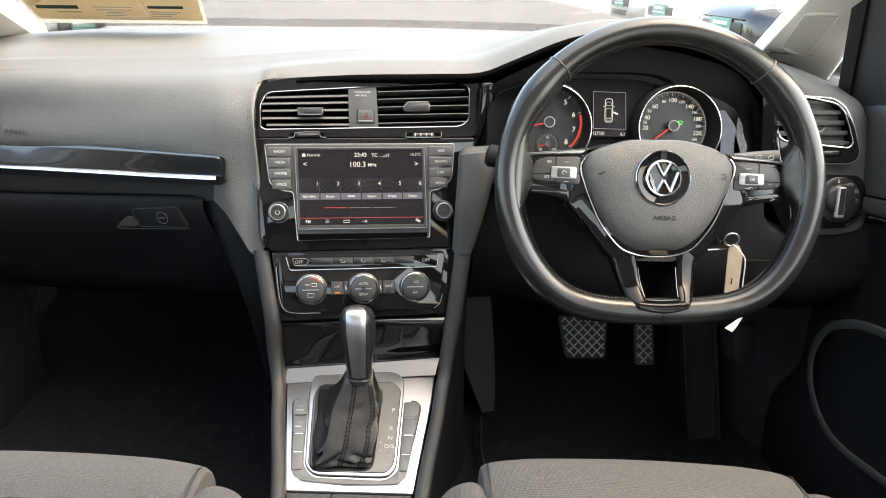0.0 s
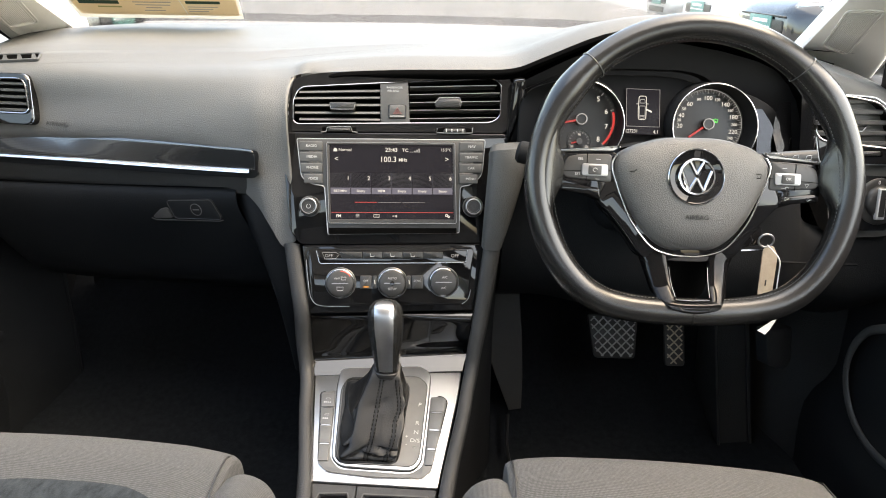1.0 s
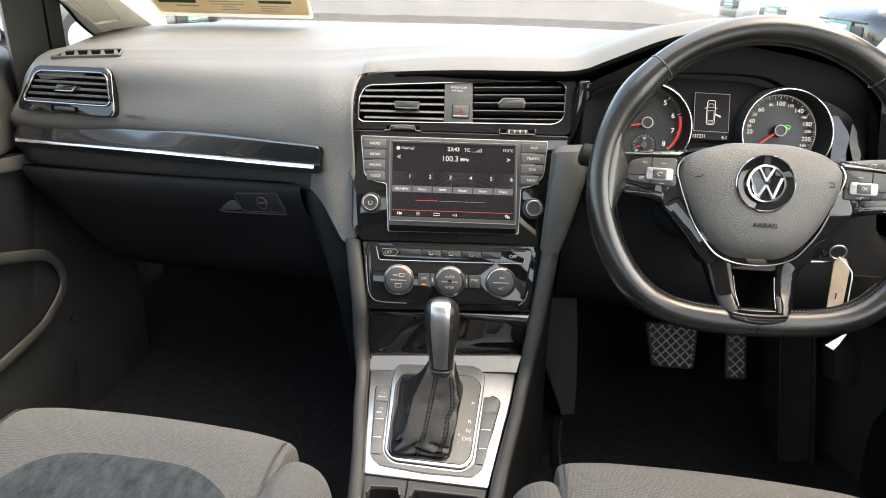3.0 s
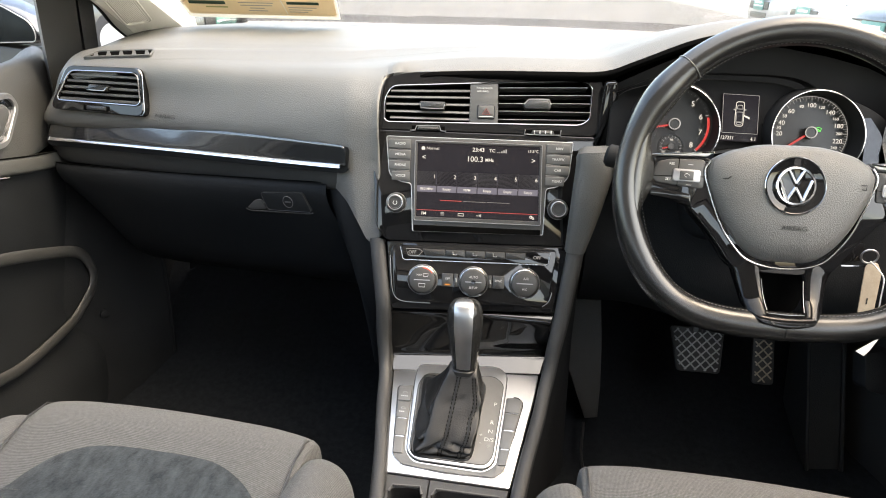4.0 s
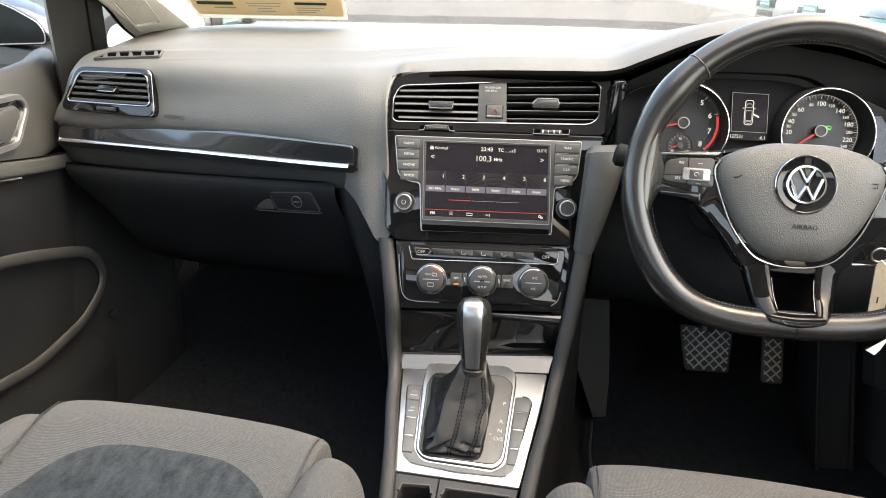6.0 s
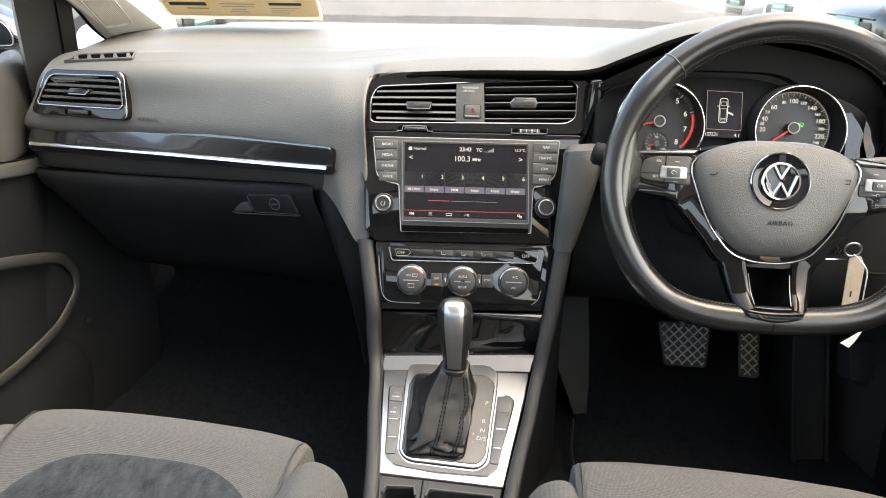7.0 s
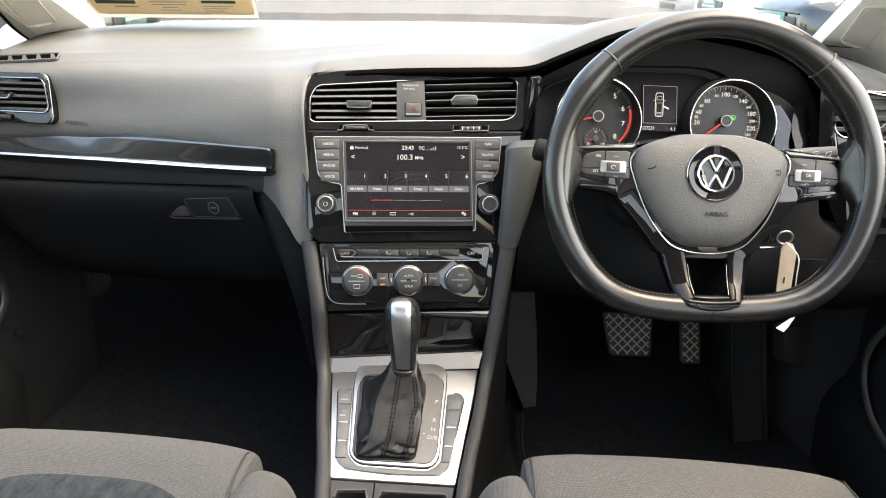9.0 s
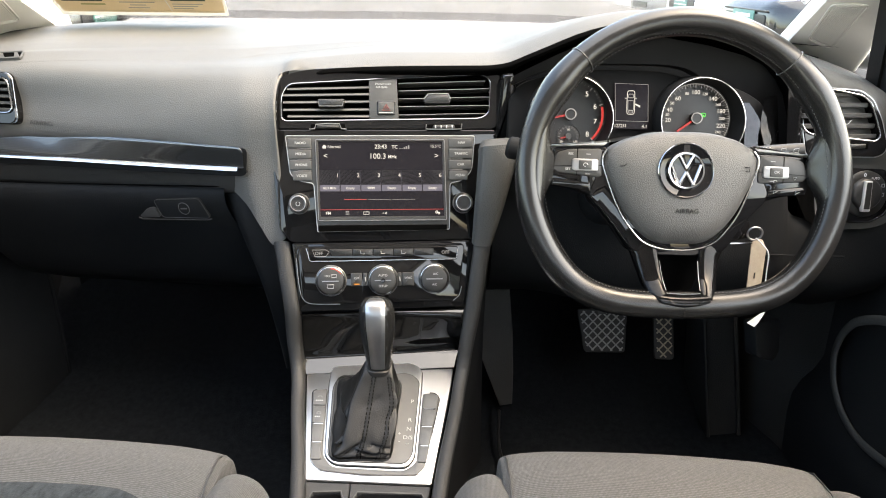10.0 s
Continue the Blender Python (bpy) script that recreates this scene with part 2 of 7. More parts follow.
def part(name, bm, mat, parent=None, label="", smooth=True, angle=40):
    me = bpy.data.meshes.new(name)
    bmesh.ops.recalc_face_normals(bm, faces=bm.faces)
    if smooth:
        for f in bm.faces:
            f.smooth = True
        for e in bm.edges:
            if len(e.link_faces) == 2 and e.calc_face_angle(0) > radians(angle):
                e.smooth = False
    bm.to_mesh(me)
    bm.free()
    me.materials.append(mat)
    ob = new(name, me)
    if parent:
        ob.parent = parent
        ob.matrix_parent_inverse = base_of.get(parent.name, FLAT).inverted()
    return tagged(ob, label)


def setting(name, bm, mat, label, category, smooth=True):
    return tagged(part(name, bm, mat, smooth=smooth), label, category, kind="structure")


def fillet(pts, r, seg=5):
    """A closed outline with its corners rounded."""
    out, n = [], len(pts)
    for i in range(n):
        p, a, b = Vector(pts[i]), Vector(pts[i - 1]), Vector(pts[(i + 1) % n])
        rr = r[i] if isinstance(r, (list, tuple)) else r
        d = min(rr, (a - p).length * 0.48, (b - p).length * 0.48)
        if d < 1e-6:
            out.append(p)
            continue
        s, e = p + (a - p).normalized() * d, p + (b - p).normalized() * d
        for k in range(seg + 1):
            t = k / seg
            out.append(s * (1 - t) ** 2 + p * 2 * t * (1 - t) + e * t * t)
    return [(v.x, v.y) for v in out]


def rect(u0, v0, u1, v1, r=0.0, seg=4):
    q = [(u0, v0), (u1, v0), (u1, v1), (u0, v1)]
    return fillet(q, r, seg) if r else q


def circle(u, v, r, n=48):
    return [(u + r * math.cos(2 * math.pi * k / n), v + r * math.sin(2 * math.pi * k / n)) for k in range(n)]


def area(poly):
    return sum(poly[i - 1][0] * p[1] - p[0] * poly[i - 1][1] for i, p in enumerate(poly)) / 2


def inset(poly, d):
    """The outline moved inwards by d."""
    s, n, out = (1 if area(poly) > 0 else -1), len(poly), []
    for i in range(n):
        p, a, b = Vector(poly[i]), Vector(poly[i - 1]), Vector(poly[(i + 1) % n])
        e1, e2 = (p - a), (b - p)
        if e1.length < 1e-9 or e2.length < 1e-9:
            e1 = e2 = (b - a)
        m1, m2 = Vector((-e1.y, e1.x)).normalized(), Vector((-e2.y, e2.x)).normalized()
        m = (m1 + m2)
        m = m.normalized() if m.length > 1e-6 else m1
        out.append(tuple(p + m * s * d / max(0.5, m.dot(m1))))
    return out


def stack(bm, rings, m, cap0=True, cap1=True):
    """Skins closed rings of equal count, each a list of local points."""
    rows = [[bm.verts.new(m @ Vector(p)) for p in ring] for ring in rings]
    n = len(rows[0])
    for a, b in zip(rows, rows[1:]):
        for i in range(n):
            bm.faces.new((a[i], a[(i + 1) % n], b[(i + 1) % n], b[i]))
    if cap0:
        bm.faces.new(rows[0][::-1])
    if cap1:
        bm.faces.new(rows[-1])
    return bm


def prism(poly, n0, n1, m=FLAT, bevel=0.0, bm=None):
    bm = bm or bmesh.new()
    rings = [[(*p, n0) for p in poly]]
    if bevel:
        rings += [[(*p, n1 - bevel) for p in poly], [(*p, n1 - bevel * 0.3) for p in inset(poly, bevel * 0.3)], [(*p, n1) for p in inset(poly, bevel)]]
    else:
        rings += [[(*p, n1) for p in poly]]
    return stack(bm, rings, m)


def reach(poly, c, a):
    """How far the outline lies from c in the direction a."""
    d, best = (math.cos(a), math.sin(a)), 0
    for i, q in enumerate(poly):
        p = poly[i - 1]
        ex, ey = q[0] - p[0], q[1] - p[1]
        det = -d[0] * ey + d[1] * ex
        if abs(det) < 1e-12:
            continue
        px, py = p[0] - c[0], p[1] - c[1]
        s, t = (-px * ey + py * ex) / det, (d[0] * py - d[1] * px) / det
        if s > 0 and -1e-6 <= t <= 1 + 1e-6:
            best = max(best, s)
    return best


def collar(outer, inner, n0, n1, m=FLAT, bevel=0.001, depth=0.0, bm=None):
    """A plate with a hole: its rim, front and the walls of the hole, which go depth further in."""
    bm = bm or bmesh.new()
    c = (sum(p[0] for p in inner) / len(inner), sum(p[1] for p in inner) / len(inner))
    angs = sorted({round(math.atan2(p[1] - c[1], p[0] - c[0]), 4) for p in list(outer) + list(inner)})

    def at(poly, d):
        out = []
        for a in angs:
            r = reach(poly, c, a) + d
            out.append((c[0] + r * math.cos(a), c[1] + r * math.sin(a)))
        return out

    rings = [[(*p, n0) for p in at(outer, 0)], [(*p, n1 - bevel) for p in at(outer, 0)], [(*p, n1) for p in at(outer, -bevel)],
             [(*p, n1) for p in at(inner, bevel)], [(*p, n1 - bevel) for p in at(inner, 0)], [(*p, n0 - depth) for p in at(inner, 0)]]
    return stack(bm, rings, m, False, False)


def spline(pts, k=6, closed=False):
    """A smooth line through the points."""
    P, out, n = [Vector(p) for p in pts], [], len(pts)
    for i in range(n if closed else n - 1):
        if closed:
            a, b, c, d = P[i - 1], P[i], P[(i + 1) % n], P[(i + 2) % n]
        else:
            b, c = P[i], P[i + 1]
            a, d = (P[i - 1] if i else b * 2 - c), (P[i + 2] if i + 2 < n else c * 2 - b)
        for j in range(k):
            t = j / k
            out.append(0.5 * ((2 * b) + (c - a) * t + (2 * a - 5 * b + 4 * c - d) * t * t + (3 * b - a - 3 * c + d) * t ** 3))
    if not closed:
        out.append(P[-1])
    return out


def even(pts, k=6):
    """A smooth line through unevenly spaced points, with no overshoot."""
    P, n, out = [Vector(p) for p in pts], len(pts), []
    d = [max(1e-6, (P[i + 1] - P[i]).length) for i in range(n - 1)]
    slope = [(P[i + 1] - P[i]) / d[i] for i in range(n - 1)]
    tang = [slope[0]] + [(slope[i - 1] * d[i] + slope[i] * d[i - 1]) / (d[i - 1] + d[i]) for i in range(1, n - 1)] + [slope[-1]]
    for i in range(n - 1):
        for j in range(k):
            t = j / k
            out.append(P[i] * (2 * t ** 3 - 3 * t * t + 1) + tang[i] * d[i] * (t ** 3 - 2 * t * t + t) + P[i + 1] * (3 * t * t - 2 * t ** 3) + tang[i + 1] * d[i] * (t ** 3 - t * t))
    out.append(P[-1])
    return out


def tube(path, r, m=FLAT, closed=False, sides=8, flat=1.0, up=(0, 0, 1), bm=None):
    """A bar of round or flattened section along the path. r: one radius, or one for each point."""
    bm = bm or bmesh.new()
    P, n, rows = [Vector(p) for p in path], len(path), []
    for i, p in enumerate(P):
        a = P[i - 1] if (i or closed) else p
        b = P[(i + 1) % n] if (i < n - 1 or closed) else p
        t = (b - a).normalized()
        side = t.cross(Vector(up))
        side = side.normalized() if side.length > 1e-6 else Vector((1, 0, 0))
        w = side.cross(t)
        rr = r[i] if isinstance(r, (list, tuple)) else r
        rows.append([bm.verts.new(m @ (p + side * rr * math.cos(2 * math.pi * k / sides) + w * rr * flat * math.sin(2 * math.pi * k / sides))) for k in range(sides)])
    for i in range(n if closed else n - 1):
        a, b = rows[i], rows[(i + 1) % n]
        for k in range(sides):
            bm.faces.new((a[k], a[(k + 1) % sides], b[(k + 1) % sides], b[k]))
    if not closed:
        bm.faces.new(rows[0][::-1])
        bm.faces.new(rows[-1])
    return bm


def lathe(profile, u, v, m=FLAT, n=48, bm=None):
    """Turns (radius, height) about the local z axis at (u, v)."""
    bm = bm or bmesh.new()
    rows = []
    for r, h in profile:
        if r < 1e-6:
            rows.append([bm.verts.new(m @ Vector((u, v, h)))])
        else:
            rows.append([bm.verts.new(m @ Vector((u + r * math.cos(2 * math.pi * k / n), v + r * math.sin(2 * math.pi * k / n), h))) for k in range(n)])
    for a, b in zip(rows, rows[1:]):
        for k in range(n):
            q = [a[k % len(a)], a[(k + 1) % len(a)], b[(k + 1) % len(b)], b[k % len(b)]]
            q = [x for i, x in enumerate(q) if x not in q[:i]]
            if len(q) > 2:
                bm.faces.new(q)
    return bm


def sheet(ctrl, ku=4, kv=4, thick=0.0, bm=None, line=spline):
    """A smooth skin through a net of points, rows of equal length. thick: its thickness."""
    rows = [line(r, ku) for r in ctrl]
    cols = list(zip(*rows))
    net = [spline(c, kv) for c in cols]
    bm = bm or bmesh.new()
    V = [[bm.verts.new(p) for p in c] for c in net]
    fs = []
    for a, b in zip(V, V[1:]):
        for i in range(len(a) - 1):
            fs.append(bm.faces.new((a[i], b[i], b[i + 1], a[i + 1])))
    if thick:
        bmesh.ops.solidify(bm, geom=fs, thickness=thick)
    return bm


def box(x0, y0, z0, x1, y1, z1, bevel=0.0, m=FLAT, bm=None):
    return prism(rect(x0, y0, x1, y1, bevel, 2) if bevel else rect(x0, y0, x1, y1), z0, z1, m, min(bevel, (z1 - z0) * 0.4) if bevel else 0, bm)


def words(text, size, m, mat, parent, name="lettering", align="CENTER", bold=0.0, wide=1.0):
    cu = bpy.data.curves.new(name, "FONT")
    cu.body, cu.size, cu.align_x, cu.align_y = text, size, align, "CENTER"
    cu.extrude, cu.offset, cu.resolution_u = 0.00008, bold, 3
    holder = bpy.data.objects.new(name, cu)
    me = bpy.data.meshes.new_from_object(holder)
    bpy.data.objects.remove(holder)
    me.transform(m @ Matrix.Diagonal((wide, 1, 1, 1)))
    me.name = name
    me.materials.clear()
    me.materials.append(mat)
    ob = new(name, me)
    ob.parent = parent
    ob.matrix_parent_inverse = base_of.get(parent.name, FLAT).inverted()
    return ob


def on(m, u, v, n=0.0, turn=0.0):
    return m @ Matrix.Translation((u, v, n)) @ Matrix.Rotation(radians(turn), 4, "Z")

# ---- outside ----
ROAD = -0.30
bm = bmesh.new()
bmesh.ops.create_grid(bm, x_segments=8, y_segments=8, size=400, matrix=Matrix.Translation((0, 0, ROAD)))
setting("ground", bm, asphalt, "worn pale grey asphalt of a car park", "ground", smooth=False)

# ---- cabin shell ----
bm = sheet([[(x, y, z) for x in (-0.80, -0.3, 0.3, 0.80)] for y, z in ((-0.6, 0.0), (0.3, 0.0), (0.9, 0.0), (1.2, 0.02), (1.42, 0.17), (1.56, 0.36), (1.60, 0.60))], 3, 3)
setting("floor", bm, carpet, "black carpeted car floor rising to the bulkhead", "floor")

bm = sheet([[(x, y, z - 0.05 * (x / 0.7) ** 2) for x in (-0.66, -0.4, 0, 0.4, 0.66)] for y, z in ((-1.3, 1.10), (-0.6, 1.2), (0.2, 1.21), (0.62, 1.18))], 3, 3, 0.02)
setting("ceiling", bm, headliner, "light grey cloth headliner", "ceiling")

for x0, x1, z0, z1 in ((-0.80, 0.80, -0.02, 0.78), (-0.80, -0.56, 0.78, 1.12), (0.56, 0.80, 0.78, 1.12), (-0.80, 0.80, 1.12, 1.2)):
    setting("wall_rear", box(x0, -0.98, z0, x1, -0.92, z1), rear_trim, "dark grey trim round the rear window", "wall", smooth=False)
# the rear door on the driver's side stands open
for s_, back in ((-1, -0.98), (1, -0.16)):
    setting("wall_side", box(min(s_ * 0.78, s_ * 0.82), back, -0.02, max(s_ * 0.78, s_ * 0.82), 1.35, 0.52), low_plastic, "plain body side behind the door trim", "wall", smooth=False)
setting("wall_side", box(-0.82, -0.98, 0.52, -0.76, -0.45, 0.72), rear_trim, "dark grey body side in the rear", "wall", smooth=False)
setting("wall_sill", box(0.72, -0.98, -0.10, 0.82, -0.16, 0.06, 0.01), low_plastic, "black door sill under the rear opening", "wall", smooth=False)


def base_y(x):
    return 1.585 - 0.22 * (x / 0.76) ** 2


bm = sheet([[(x * (1 - 0.16 * k), base_y(x) + 0.04 - k * (base_y(x) - 0.60), 0.728 + 0.455 * k - 0.04 * k * (x / 0.76) ** 2) for x in (-0.70, -0.55, -0.3, 0, 0.3, 0.6, 0.775)] for k in (0, 0.33, 0.66, 1)], 4, 3, 0.005)
setting("window_1", bm, glass, "clear laminated windscreen", "windscreen")


def a_pillar(s, name, foot, along, wide, quad, flare=(1.10, 1.02, 0.80, 0.75, 0.75, 0.75)):
    """Light pillar trim with a ribbed panel, from the dash's corner up to the roof. foot: the inner edge's lower end."""
    top = thing(name, foot, "light grey moulded pillar trim with a ribbed panel", "pillar trim", kind="structure")
    foot, along = Vector(foot), Vector(along)
    a = Vector((s, -0.75, -0.10)).normalized()
    n = along.normalized().cross(a).normalized()
    if n.y > 0:
        n = -n
    rows = []
    for k, f in zip((-0.10, 0.0, 0.12, 0.30, 0.55, 0.78), flare):
        p, w = foot + along * k, wide * f
        rows.append([p + a * (w * u) + n * h for u, h in ((-0.02, -0.05), (-0.01, -0.006), (0.06, 0.003), (0.5, 0.008), (0.88, 0.004), (0.98, -0.006), (1.0, -0.05))])
    part("trim", sheet(rows, 4, 4), cream_trim, top)
    if s < 0:
        part("seal", tube(spline([r[5] + a * 0.003 for r in rows[:5]], 4), 0.004, sides=8), seal_black, top, "black rubber seal along the quarter light")
    m = Matrix.Identity(4)
    v = along.normalized()
    u = (a - v * a.dot(v)).normalized()
    o = foot + along * 0.115 + a * (wide * 0.5)
    for i in range(3):
        m[i][0], m[i][1], m[i][2], m[i][3] = u[i], v[i], n[i], o[i]
    part("panel_edge", tube([(*p, 0.0085) for p in fillet(quad, 0.012)], 0.0017, m, True, 6), cream_trim, top)
    part("panel_edge", tube([(*p, 0.0085) for p in inset(fillet(quad, 0.012), 0.005)], 0.0010, m, True, 6), cream_trim, top)
    bm = bmesh.new()
    q0, q1, q2, q3 = [Vector(p) for p in quad]
    for i in range(13):
        f = 0.17 + 0.66 * i / 12
        l, r = q0.lerp(q1, f), q3.lerp(q2, f)
        l, r = l.lerp(r, 0.07), l.lerp(r, 0.93)
        c = (l + r) / 2
        tube([(l.x, l.y, 0.0086), (c.x, c.y, 0.0102), (r.x, r.y, 0.0086)], 0.0011, m, False, 6, bm=bm)
    part("ribs", bm, cream_trim, top, "fine ribs along the panel")
    return top


a_pillar(-1, "pillar_left", (-0.656, 1.42, 0.739), (0.04, -1, 0.45), 0.115, [(-0.021, -0.1057), (0.0245, -0.0904), (0.000, 0.060), (-0.045, 0.030)])
a_pillar(1, "pillar_right", (0.735, 1.40, 0.723), (-0.17, -1, 0.50), 0.12, [(-0.0353, -0.1008), (0.0106, -0.1061), (-0.0022, 0.0745), (-0.0479, 0.0421)], (1.32, 1.17, 0.96, 0.85, 0.8, 0.8))


def side_frame(s, name):
    """Black window frame: the upright that parts the quarter light from the door's window, belt and roof rail."""
    top = thing(name, (s * 0.8, 1.2, 0.68), "black plastic door window frame with its upright", "window frame", kind="structure")
    bm, back = bmesh.new(), 0.065 if s < 0 else 0.0
    bars, z0 = (((1.175, 1.275), (1.285, 1.325)), 0.60) if s < 0 else (((1.06, 1.150),), 0.672)
    for y0, y1 in bars:
        stack(bm, [[(s * 0.775, y0, z0), (s * 0.775, y1, z0), (s * 0.83, y1 + back, z0), (s * 0.83, y0 + back, z0)], [(s * 0.705, y0 - 0.10, 1.10), (s * 0.705, y1 - 0.09, 1.10), (s * 0.75, y1 - 0.09 + back, 1.10), (s * 0.75, y0 - 0.10 + back, 1.10)]], FLAT)
    part("upright", bm, pillar_black, top, smooth=False)
    if s > 0:
        part("seal", stack(bmesh.new(), [[(0.770, 1.150, 0.672), (0.770, 1.184, 0.672), (0.83, 1.19, 0.672), (0.83, 1.150, 0.672)], [(0.700, 1.060, 1.10), (0.700, 1.105, 1.10), (0.75, 1.11, 1.10), (0.75, 1.060, 1.10)]], FLAT), seal_black, top, "black rubber window seal", smooth=False)
    foot = [(-0.735, 1.50, 0.690), (-0.730, 1.41, 0.730), (-0.705, 1.12, 0.870), (-0.690, 0.62, 1.10)] if s < 0 else [(0.83, 1.52, 0.70), (0.775, 1.25, 0.89), (0.70, 0.75, 1.13)]
    part("roof_rail", tube(spline(foot + [(s * 0.68, 0.2, 1.19), (s * 0.68, -0.6, 1.17), (s * 0.68, -1.3, 1.05)], 4), 0.025 if s < 0 else 0.035, sides=8), cream_trim, top)
    part("rear_upright", tube([(s * 0.80, -0.10, 0.60), (s * 0.69, -0.22, 1.17)], 0.06, sides=8), cream_trim, top)
    pane = part("pane", sheet([[(s * 0.812, y, 0.64) for y in (-0.1, 0.6, 1.18)], [(s * 0.70, y, 1.13) for y in (-0.2, 0.5, 1.08)]], 2, 2, 0.004), glass, top)
    pane.visible_shadow = False
    return top


side_frame(-1, "window_2")
side_frame(1, "window_3")


def door(s, name, dy, pocket):
    top = thing(name, (s * 0.78, 0.6, 0.1), "grey and black moulded door panel with a long storage pocket", "door", kind="structure")
    ys = (-0.16, 0.2, 0.7, 1.0, 1.14, 1.24)
    up = [[(s * (x + (0.060 if y > 1.2 else 0.018 if y > 1.1 else 0)), y, z + 0.012 * (y - 0.9) + (0.012 if y > 1.2 else 0.005 if y > 1.1 else 0)) for x, z in ((0.835, 0.64), (0.825, 0.668), (0.79, 0.686), (0.768, 0.674), (0.760, 0.62), (0.756, 0.555), (0.762, 0.535), (0.79, 0.528))] for y in ys]
    part("upper_panel", sheet(up, 3, 3), door_soft, top)
    lowp = [[(s * (x + (0.02 if y > 1.2 else 0)), y, z) for x, z in ((0.80, 0.536), (0.772, 0.525), (0.766, 0.48), (0.770, 0.36), (0.768, 0.22), (0.745, 0.12), (0.74, 0.0))] for y in ys]
    part("lower_panel", sheet(lowp, 3, 3), door_low, top)
    line = spline([(s * 0.752, y + dy, z) for y, z in pocket], 8)
    # the driver's rim is a paler copy, with its stronger light in the colour
    part("pocket_rim", tube(line, 0.0105 if s < 0 else 0.0075, sides=12, flat=0.45, up=(1, 0, 0)), pocket_grey if s < 0 else trim_grey, top, "grey satin pocket edge")
    rows = [[(s * 0.7600, y, z + 0.0065), (s * 0.7535, y, z + 0.004), (s * 0.7520, y, z - 0.006), (s * 0.7535, y, z - 0.019), (s * 0.7620, y, z - 0.023)] for y, z in ((0.2, 0.665), (0.60, 0.610), (0.85, 0.574), (0.9714, 0.5545), (1.0721, 0.5380), (1.15, 0.530))]
    part("armrest_band", sheet(rows, 4, 4), trim_grey, top, "grey band under the door's upper trim")
    part("joint", tube(spline([(s * 0.7530, y, z + 0.0065) for y, z in ((0.2, 0.665), (0.60, 0.610), (0.85, 0.574), (0.9714, 0.5545), (1.0721, 0.5380), (1.15, 0.530))], 4), 0.0012, sides=6), deep_black, top)
    part("band_chrome", tube(spline([(s * 0.7535, y, z - 0.0245) for y, z in ((0.2, 0.665), (0.60, 0.610), (0.85, 0.574), (0.9714, 0.5545), (1.005, 0.5490))], 4), 0.0022, sides=6), chrome_soft, top, "thin bright line")
    return top


PK = ((0.55, 0.44), (0.75, 0.435), (0.93, 0.408), (1.06, 0.372), (1.13, 0.345), (1.160, 0.305), (1.155, 0.268), (1.12, 0.243), (1.07, 0.224), (0.953, 0.212), (0.876, 0.220), (0.7, 0.245), (0.5, 0.28))
PR = ((0.55, 0.415), (0.75, 0.405), (0.93, 0.375), (1.010, 0.340), (1.042, 0.307), (1.056, 0.27), (1.054, 0.236), (1.034, 0.20), (0.995, 0.172), (0.935, 0.162), (0.84, 0.180), (0.7, 0.21), (0.5, 0.25))
door_l = door(-1, "door_1", 0, PK)
door(1, "door_2", 0, PR)
# inner pull of the passenger's door
m = Matrix(((0, 0, 1, -0.752), (1, 0, 0, 1.0), (0, 1, 0, 0.61), (0, 0, 0, 1)))
q = fillet([(-0.40, -0.045), (0.012, -0.035), (0.052, 0.022), (0.036, 0.046), (-0.40, 0.048)], 0.016)
part("handle_surround", collar(q, inset(q, 0.009), -0.01, 0.006, m, 0.002, 0.01), satin, door_l, "satin silver handle surround")
part("handle_bowl", prism(inset(q, 0.008), -0.008, 0.001, m, 0.001), carbon, door_l, "carbon-look handle insert")
q2 = fillet([(-0.40, -0.026), (-0.002, -0.018), (0.026, 0.016), (0.018, 0.028), (-0.40, 0.030)], 0.009)
part("door_handle", prism(q2, -0.002, 0.007, m, 0.003), button_grey, door_l)
part("handle_line", tube([(*p, 0.003) for p in inset(q2, -0.001)], 0.0015, m, True, 6), satin, door_l)

# ---- dashboard ----
dash = thing("dashboard", (0, 1.2, 0.5), "dark grey soft plastic dashboard with grained surface", "dashboard", kind="structure")


def st(x, *yz):
    return [(x[i] if isinstance(x, tuple) else x, *p) for i, p in enumerate(yz)]


